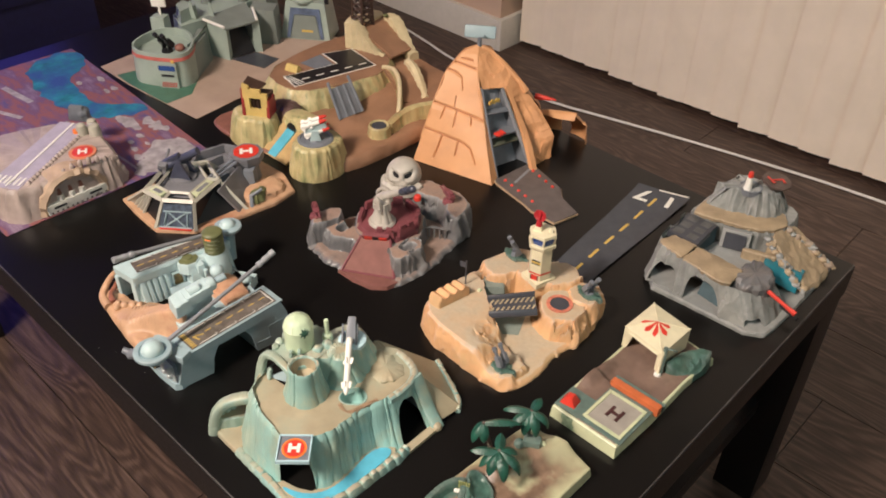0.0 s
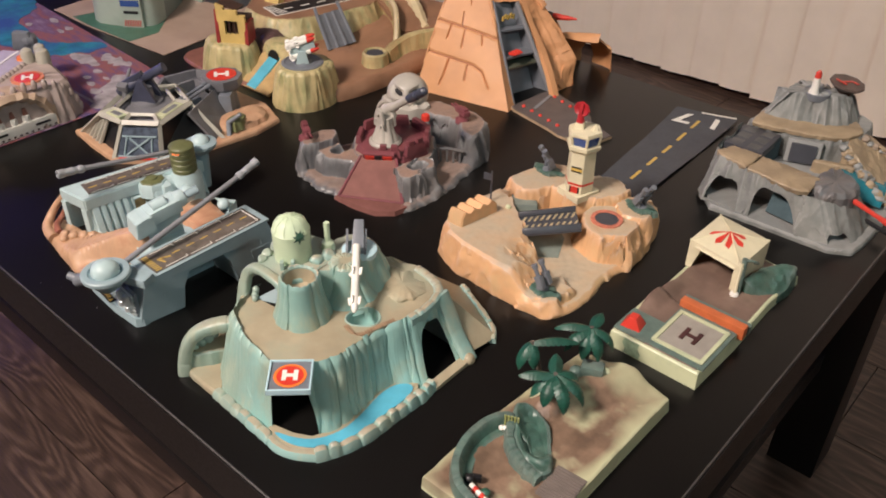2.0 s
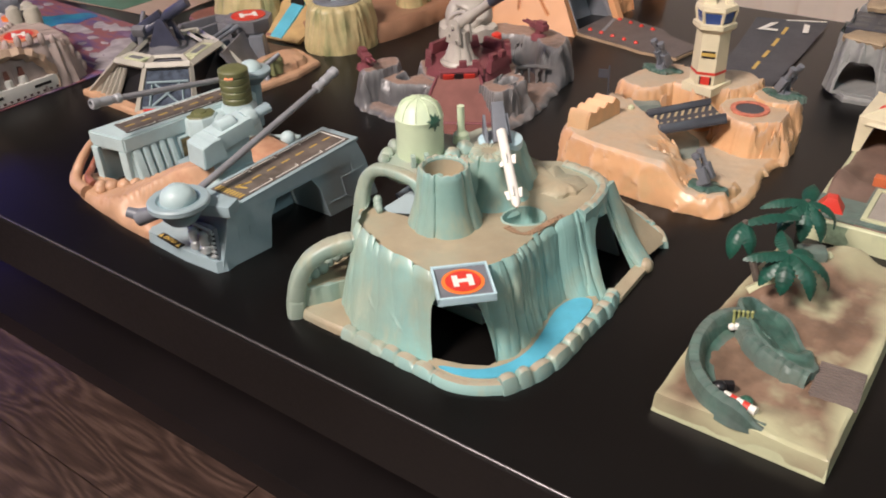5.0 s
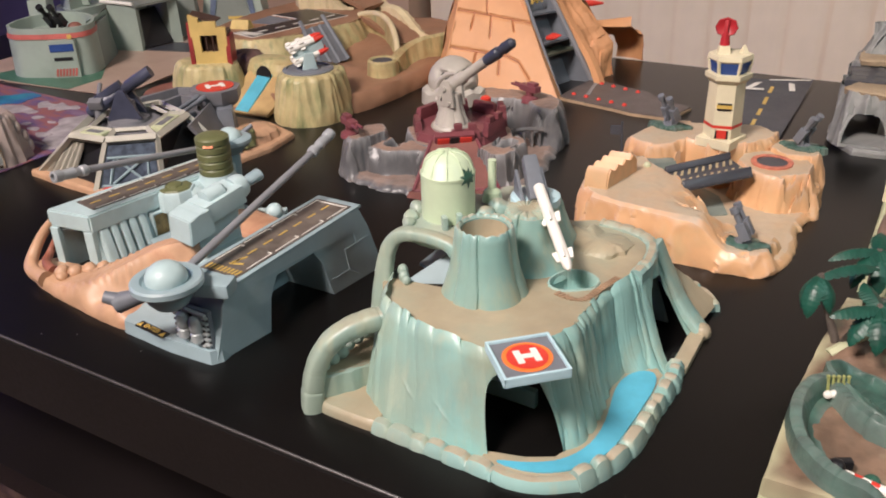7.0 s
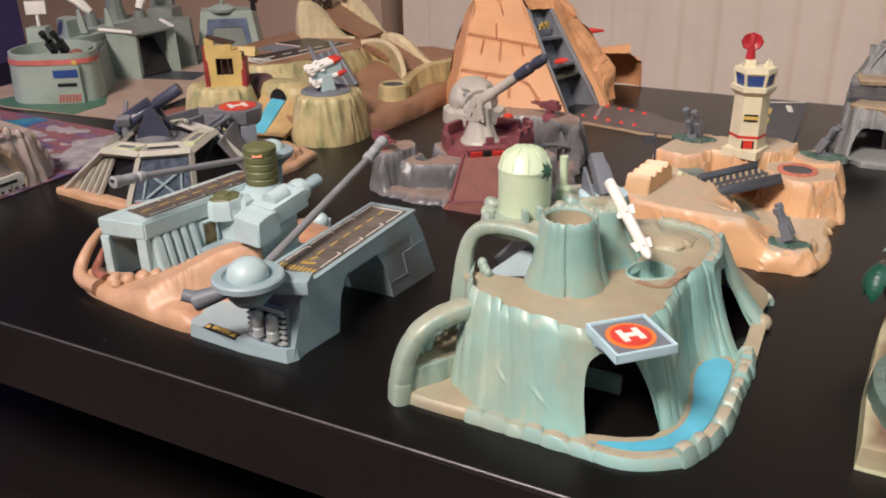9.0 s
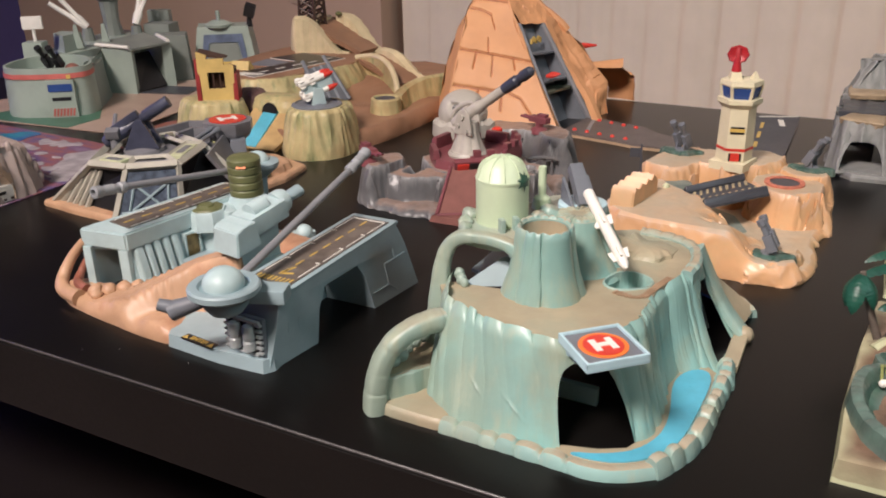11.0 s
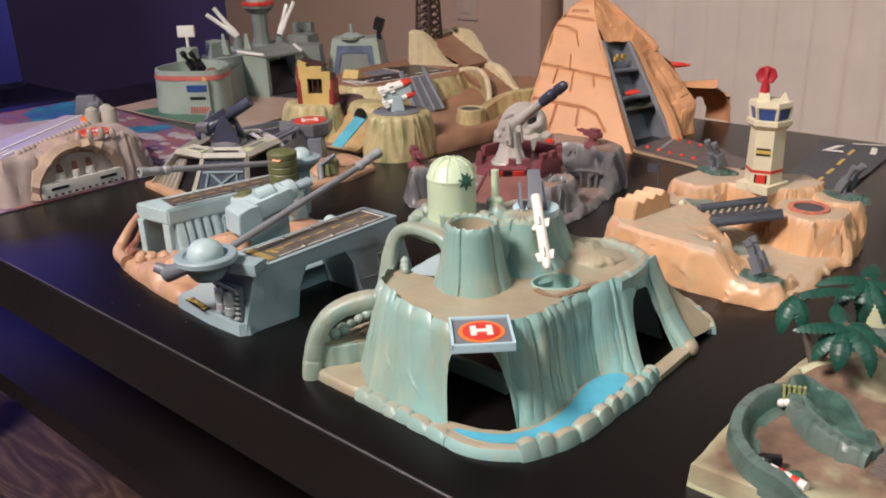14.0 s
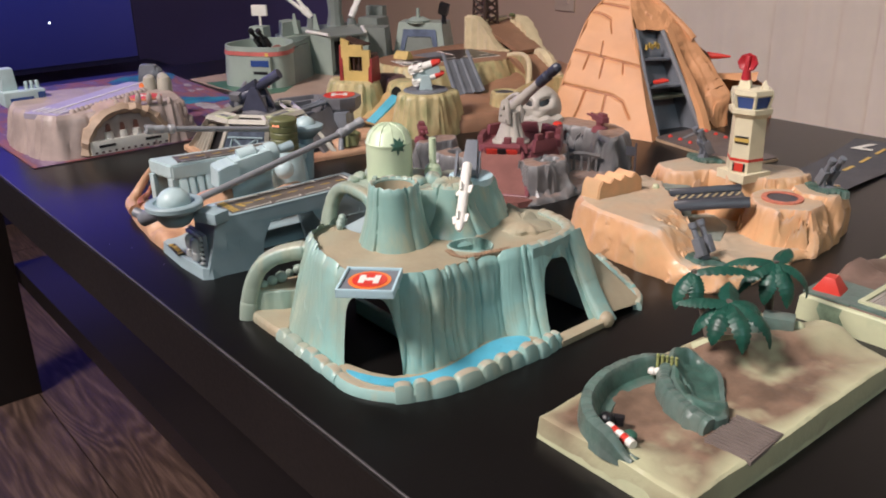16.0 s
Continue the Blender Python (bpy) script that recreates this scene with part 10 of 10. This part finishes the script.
def bunker_base():
    t = thing("bunker_playset", -0.90, 0.13, "sandy grey toy bunker with purple-tinted runway roof and rock arch", "playset", z=0.0012, group="toy playsets")
    out = [(-0.842, 0.052), (-0.836, 0.10), (-0.834, 0.16), (-0.833, 0.214), (-0.87, 0.225), (-0.93, 0.232), (-0.985, 0.215), (-1.02, 0.12), (-1.02, 0.06), (-0.96, 0.040), (-0.90, 0.042)]
    b = B()
    cliff(b, out, [(0.001, 0), (0.022, 0.004), (0.042, 0.008), (0.047, 0.012)], 180, 0.0024, 95, 8, rounds=1)
    part("rock_body", b, BUNKER, t, "sandy grey rock body")
    # runway on the roof
    a, c = Vector((-0.868, 0.062, 0.0475)), Vector((-0.957, 0.208, 0.0505))
    d = (c - a).normalized()
    s = Vector((d.y, -d.x, 0)) * 0.024
    b = B()
    slab(b, [a - s * 1.2, a + s * 0.75, c + s * 0.9, c - s], 0.006)
    rw = part("roof_runway", b, LILAC, t, "smooth grey runway tinted with purple screen glow")
    b = B()
    slab(b, [a + d * 0.004 - s * 0.16, a + d * 0.004 - s * 0.02, c - s * 0.02, c - s * 0.16], 0.0004)
    for v in b.verts:
        v.co.z += 0.0008
    part("runway_line", b, WHITE, rw)
    b = B()
    for k in range(6):
        q = a + d * 0.008 + s * (-1.0 + 0.30 * k)
        slab(b, [q, q + s * 0.12, q + s * 0.12 + d * 0.018, q + d * 0.018], 0.0004)
    for v in b.verts:
        v.co.z += 0.0008
    part("threshold_bars", b, WHITE, rw)
    for k in range(20):
        q = a.lerp(c, 0.1 + 0.045 * k) + s * 0.95
        b = B()
        ball(b, (q.x, q.y, 0.0462), 0.0040, 8, 1.3)
        part("kerb_stone", b, BUNKER, t)
    # arch on the side with a control panel
    cy, x = 0.136, -0.838
    b = B()
    n = 22
    rings = []
    for i in range(n + 1):
        ang = math.pi * i / n
        yy, zz = cy + 0.046 * math.cos(ang), 0.003 + 0.045 * math.sin(ang)
        r = 0.0055 + 0.0012 * math.sin(i * 2.9)
        nv = Vector((0, math.cos(ang), math.sin(ang)))
        p = Vector((x, yy, zz))
        rings.append([p + Vector((r, 0, 0)), p + nv * r + Vector((r * 0.2, 0, 0)), p + Vector((-0.030, 0, 0)) + nv * r, p + Vector((-0.030, 0, 0)) - nv * r, p - nv * r + Vector((r * 0.2, 0, 0))])
    loft(b, rings)
    for v in b.verts:
        v.co += Vector((noise.noise(v.co * 150), noise.noise(v.co * 150 + Vector((5, 0, 0))), noise.noise(v.co * 150 + Vector((0, 5, 0))))) * 0.0022
    part("rock_arch", b, material("tan_arch_plastic", (0.44, 0.32, 0.23), 0.5, var=0.16, scale=50), t, "tan rock arch")
    for i in range(15):
        ang = math.pi * (0.05 + 0.9 * i / 14)
        b = B()
        ball(b, (x - 0.006, 0.157 + 0.062 * math.cos(ang), 0.003 + 0.051 * math.sin(ang)), 0.0036, 8, 1.9)
        part("arch_stone", b, BUNKER, t)
    b = B()
    box(b, at(x + 0.002, 0.138, 0.002, 90), 0.088, 0.006, 0.015, 0.001)
    pn = part("control_panel", b, WHITE, t, "pale panel with black slots")
    for y0 in (0.112, 0.164):
        b = B()
        box(b, at(x + 0.0052, y0, 0.0095, 90), 0.018, 0.001, 0.0028)
        part("slot", b, BLACK, pn)
    b = B()
    for k in range(12):
        box(b, at(x + 0.0052, 0.099 + 0.0072 * k, 0.0034, 90), 0.0028, 0.001, 0.0020)
    part("rivet_row", b, BROWNLAT, pn)
    b = B()
    box(b, at(x - 0.016, 0.135, 0.014, 90), 0.058, 0.010, 0.016, 0.002)
    part("rust_wall", b, CLAY, t)
    for k in range(3):
        b = B()
        lathe(b, at(x - 0.001, 0.117 + 0.0155 * k, 0.0150), [(0.0050, 0), (0.0054, 0.004), (0.0044, 0.009), (0.002, 0.010)], 10)
        part("white_barrel", b, WHITE, t)
        b = B()
        box(b, at(x - 0.001, 0.117 + 0.0155 * k, 0.0247, 90), 0.0062, 0.005, 0.0085, 0.001, 0.6, 0.8)
        part("red_piece", b, CLAY, t)
    b = B()
    for k in range(6):
        box(b, pose(x - 0.010, 0.112 + 0.010 * k, 0.030 + 0.0045 * math.sin(k * 0.6), 0, -20), 0.007, 0.0055, 0.010, 0.0015)
    box(b, at(x - 0.008, 0.181, 0.012), 0.008, 0.008, 0.022, 0.002)
    part("arch_teeth", b, BUNKER, t)
    # helipad disc and tanks
    b = B()
    lathe(b, pose(-0.879, 0.178, 0.0475), [(0.019, 0), (0.019, 0.0016)], 26)
    rg = part("helipad_ring", b, material("salmon_orange_print", (0.62, 0.22, 0.12), 0.45), t)
    b = B()
    lathe(b, at(-0.879, 0.178, 0.0487), [(0.0145, 0), (0.0145, 0.0008)], 26)
    part("helipad_disc", b, RED, rg)
    b = B()
    letter_h(b, at(-0.879, 0.178, 0.0494, 60), 0.013, 0.014, 0.0035)
    part("letter_h", b, WHITE, rg)
    for x1, y1, r in ((-0.928, 0.204, 0.0080), (-0.914, 0.217, 0.0088), (-0.930, 0.222, 0.0075)):
        b = B()
        lathe(b, at(x1, y1, 0.040), [(r, 0), (r, 0.016), (r * 0.8, 0.022), (r * 0.3, 0.0245)], 14)
        part("storage_tank", b, HEXLT, t, "pale domed storage tank")
    b = B()
    lathe(b, at(-0.932, 0.199, 0.048), [(0.0065, 0), (0.0065, 0.006)], 10)
    part("orange_cap", b, ORANGE, t)
    b = B()
    box(b, pose(-0.972, 0.224, 0.045, 10, 0, 35), 0.036, 0.012, 0.026, 0.005, 0.6, 0.7)
    ball(b, (-0.966, 0.228, 0.058), 0.010, 8)
    part("grey_radar", b, SLATE, t, "grey radar housing")
    # white command block on the near end
    b = B()
    box(b, at(-0.990, 0.072, 0.040, 0), 0.036, 0.046, 0.017, 0.002)
    box(b, at(-0.996, 0.060, 0.052, 0), 0.022, 0.018, 0.030, 0.002, 0.8, 0.8)
    for k in range(3):
        tube(b, (-0.985, 0.078 + 0.006 * k, 0.056), (-0.985, 0.078 + 0.006 * k, 0.066), 0.0022, k=8)
    cb = part("command_block", b, PALEGREY, t, "pale grey command block")
    b = B()
    box(b, at(-0.9715, 0.068, 0.046, 90), 0.026, 0.001, 0.004)
    box(b, at(-0.9715, 0.090, 0.044, 90), 0.008, 0.001, 0.010)
    part("blue_window", b, DKBLUE, cb)


bunker_base()


def hex_base():
    t = thing("gun_bunker_playset", -0.72, 0.27, "lilac-grey toy gun bunker with pale frame on salmon ground", "playset", group="toy playsets")
    out = [(-0.798, 0.184), (-0.752, 0.179), (-0.702, 0.177), (-0.663, 0.212), (-0.650, 0.262), (-0.640, 0.330), (-0.646, 0.368), (-0.690, 0.384), (-0.745, 0.382), (-0.79, 0.345), (-0.802, 0.25)]
    b = B()
    cliff(b, out, [(0, 0), (0.004, 0.0005), (0.006, 0.002)], 160, 0.0008, 70, 4, rounds=0)
    part("ground", b, SALMON, t, "salmon sand ground plate")
    top = [Vector((-0.737, 0.190, 0.045)), Vector((-0.700, 0.195, 0.045)), Vector((-0.668, 0.221, 0.045)), Vector((-0.688, 0.275, 0.045)), Vector((-0.738, 0.290, 0.045)), Vector((-0.768, 0.240, 0.045))]
    low = [Vector((-0.790, 0.188, 0.004)), Vector((-0.706, 0.180, 0.004)), Vector((-0.664, 0.214, 0.004)), Vector((-0.655, 0.292, 0.004)), Vector((-0.735, 0.325, 0.004)), Vector((-0.795, 0.262, 0.004))]
    # dark body behind the frame
    b = B()
    c = Vector((-0.72, 0.24, 0))
    loft(b, [[p.lerp(Vector((c.x, c.y, p.z)), 0.10) for p in low], [p.lerp(Vector((c.x, c.y, p.z)), 0.06) - Vector((0, 0, 0.004)) for p in top]])
    part("bunker_body", b, BLACK, t, "black bunker windows")
    for k in range(6):
        b = B()
        p, q = low[k], top[k]
        tube(b, p, q, 0.0032, 0.0028, 4)
        part("frame_post", b, HEXLT, t)
    b = B()
    for k in range(6):
        p, q = top[k], top[(k + 1) % 6]
        tube(b, p, q, 0.0038, k=4)
        ip, iq = p.lerp(Vector((c.x, c.y, 0.045)), 0.32), q.lerp(Vector((c.x, c.y, 0.045)), 0.32)
        tube(b, ip + Vector((0, 0, 0.003)), iq + Vector((0, 0, 0.003)), 0.0024, k=4)
        tube(b, p, ip + Vector((0, 0, 0.003)), 0.0030, k=4)
    part("frame_rim", b, HEXLT, t, "pale bone-grey frame")
    b = B()
    inner = [p.lerp(Vector((c.x, c.y, 0.045)), 0.30) for p in top]
    loft(b, [[p - Vector((0, 0, 0.012)) for p in inner], [p - Vector((0, 0, 0.003)) for p in inner]])
    part("gun_deck", b, HEXDK, t)
    for k in (0, 2):
        b = B()
        p, q = top[k], top[(k + 1) % 6]
        mid = p.lerp(q, 0.5).lerp(Vector((c.x, c.y, 0.045)), 0.16)
        ang = math.degrees(math.atan2(q.y - p.y, q.x - p.x))
        box(b, at(mid.x, mid.y, 0.0425, ang), (q - p).length * 0.62, 0.011, 0.0065, 0.001)
        sb = part("sandbag_box", b, PALEYEL, t, "pale yellow sandbag box")
        b = B()
        box(b, at(mid.x, mid.y, 0.0485, ang), (q - p).length * 0.40, 0.006, 0.0008)
        part("box_slot", b, HEXDK, sb)
    # blue front panel between the front posts
    b = B()
    p0, p1, t0, t1 = low[1], low[2], top[1], top[2]
    o = Vector((0.001, -0.001, 0))
    slab(b, [p0.lerp(t0, 0.06).lerp(p1, 0.05) + o, p1.lerp(t1, 0.06).lerp(p0, 0.05) + o, t1.lerp(p1, 0.10).lerp(t0, 0.05) + o, t0.lerp(p0, 0.10).lerp(t1, 0.05) + o], 0.003)
    fp = part("front_panel", b, PANELBL, t, "blue panelled front sticker")
    b = B()
    for f0, f1, s0, s1 in ((0.10, 0.10, 0.08, 0.92), (0.66, 0.66, 0.08, 0.92), (0.14, 0.62, 0.20, 0.20), (0.14, 0.62, 0.80, 0.80), (0.14, 0.62, 0.25, 0.75), (0.62, 0.14, 0.25, 0.75)):
        a = p0.lerp(t0, f0).lerp(p1.lerp(t1, f0), s0) + o * 1.5
        d = p0.lerp(t0, f1).lerp(p1.lerp(t1, f1), s1) + o * 1.5
        tube(b, a, d, 0.0011, k=5)
    part("panel_bars", b, BLUEGREY, fp)
    b = B()
    a, d = p0.lerp(t0, 0.05) + o * 2, p1.lerp(t1, 0.05) + o * 2
    tube(b, a.lerp(d, 0.1), a.lerp(d, 0.9), 0.0014, k=5)
    part("red_bar", b, RED, fp)
    # side wing of ribs
    b = B()
    for k in range(5):
        p = low[0].lerp(low[1], 0.10 + 0.10 * k)
        q = top[0].lerp(top[1], -0.30 + 0.12 * k)
        tube(b, p + Vector((0, 0.003, 0)), q + Vector((0, 0.004, -0.006)), 0.0026, 0.0020, 6)
    part("ribbed_wing", b, HEXLT, t)
    # main gun
    b = B()
    lathe(b, at(-0.733, 0.248, 0.042), [(0.019, 0), (0.018, 0.003), (0.009, 0.006), (0.0075, 0.018)], 18)
    gm = part("gun_mount", b, HEXDK, t)
    b = B()
    for s in (-1, 1):
        loft(b, [[Vector((-0.733 - s * 0.0055 + q * 0.83, 0.248 + s * 0.0078 + q * 0.56, z)) + Vector((-0.0012, 0.0018, 0)) * w for q, z in ((-0.015, 0.046), (0.015, 0.046), (0.003, 0.072), (-0.003, 0.072))] for w in (-1, 1)])
    p, q = Vector((-0.762, 0.2305, 0.0500)), Vector((-0.714, 0.2655, 0.0850))
    lathe(b, aim(p, q), [(0.0050, 0), (0.0062, 0.004), (0.0062, 0.022), (0.0042, 0.026), (0.0042, 0.042), (0.0054, 0.044), (0.0054, (q - p).length)], 12)
    box(b, aim(p, q) @ at(0, 0.006, 0.010), 0.008, 0.006, 0.030, 0.001)
    part("main_gun", b, material("dark_violet_grey_plastic", (0.055, 0.06, 0.095), 0.4), gm, "dark violet-grey gun")
    b = B()
    tube(b, (-0.752, 0.232, 0.044), (-0.752, 0.232, 0.058), 0.004, 0.003)
    box(b, pose(-0.752, 0.232, 0.056, 20, 0, 30), 0.012, 0.008, 0.008, 0.001)
    tube(b, (-0.755, 0.236, 0.060), (-0.768, 0.252, 0.070), 0.002)
    part("side_gun", b, HEXDK, t)
    # landing tower
    b = B()
    lathe(b, at(-0.716, 0.341, 0), [(0.018, 0.004), (0.0145, 0.030), (0.0225, 0.036), (0.0245, 0.040), (0.0245, 0.050), (0.021, 0.0505)], 8, turn=radians(12))
    lt = part("landing_tower", b, HEXDK, t, "eight-sided lilac-grey landing tower")
    b = B()
    box(b, at(-0.697, 0.331, 0.004, 40), 0.016, 0.020, 0.032, 0.001, 0.9, 0.9)
    part("tower_leg", b, SLATE, lt)
    b = B()
    lathe(b, at(-0.716, 0.341, 0.0498), [(0.0180, 0), (0.0180, 0.0014)], 28)
    ds = part("landing_disc", b, RED, lt)
    b = B()
    letter_h(b, at(-0.716, 0.341, 0.0510, 55), 0.018, 0.015, 0.0042)
    part("letter_h", b, WHITE, ds)
    # walled trench from the gun deck to the landing tower
    b = B()
    prism(b, [(-0.7300, 0.258), (-0.7470, 0.2676), (-0.7700, 0.2940), (-0.7620, 0.3350), (-0.7400, 0.3450), (-0.7220, 0.3220), (-0.7060, 0.3180), (-0.6920, 0.2860), (-0.7050, 0.2650)], 0.004, 0.032, 0.002)
    part("rear_block", b, HEXDK, t)
    for line in (((-0.7470, 0.2676), (-0.7700, 0.2940), (-0.7620, 0.3350), (-0.7440, 0.3440)), ((-0.7316, 0.2640), (-0.7402, 0.2914), (-0.7400, 0.3180), (-0.7220, 0.3200))):
        for p, q in zip(line, line[1:]):
            b = B()
            ln = math.hypot(q[0] - p[0], q[1] - p[1])
            box(b, at((p[0] + q[0]) / 2, (p[1] + q[1]) / 2, 0.030, math.degrees(math.atan2(q[1] - p[1], q[0] - p[0]))), ln + 0.003, 0.0042, 0.0155, 0.0008)
            part("trench_wall", b, HEXDK, t)
    b = B()
    slab(b, [(-0.672, 0.262, 0.042), (-0.704, 0.3206, 0.042), (-0.690, 0.3300, 0.006), (-0.655, 0.2800, 0.006)], 0.003)
    part("sloping_panel", b, HEXDK, t, "sloping lilac-grey side panel")
    b = B()
    box(b, at(-0.7045, 0.290, 0.032, 103), 0.020, 0.012, 0.008, 0.0015, 0.8, 0.8)
    mount = part("twin_mount", b, SLATE, t, "dark grey twin gun on the trench")
    for o in (-0.004, 0.004):
        b = B()
        p, q = Vector((-0.6985 + o, 0.262, 0.0430)), Vector((-0.7105 + o, 0.316, 0.0475))
        lathe(b, aim(p, q), [(0.0030, 0), (0.0034, 0.014), (0.0020, 0.018), (0.0020, 0.048), (0.0027, 0.049), (0.0027, (q - p).length)], 10)
        part("barrel", b, SLATE, mount)
    b = B()
    cliff(b, [(-0.676, 0.318), (-0.664, 0.300), (-0.650, 0.310), (-0.655, 0.330), (-0.670, 0.336)], [(0.008, 0), (0.018, 0.003), (0.021, 0.007)], 70, 0.0012, 110, 6, chip=0.003, cells=80)
    part("mossy_rock", b, OLIVE, t, "dull green rock")
    b = B()
    cliff(b, [(-0.690, 0.300), (-0.662, 0.298), (-0.648, 0.33), (-0.652, 0.362), (-0.69, 0.372), (-0.70, 0.33)], [(0.003, 0), (0.012, 0.004), (0.016, 0.012)], 60, 0.002, 80, 3)
    part("sand_bank", b, SALMON, t)
    b = B()
    tube(b, (-0.655, 0.300, 0.004), (-0.662, 0.306, 0.020), 0.0035, 0.0028)
    tube(b, (-0.661, 0.305, 0.018), (-0.652, 0.318, 0.028), 0.0028, 0.0022)
    part("small_gun", b, SLATE, t)


hex_base()
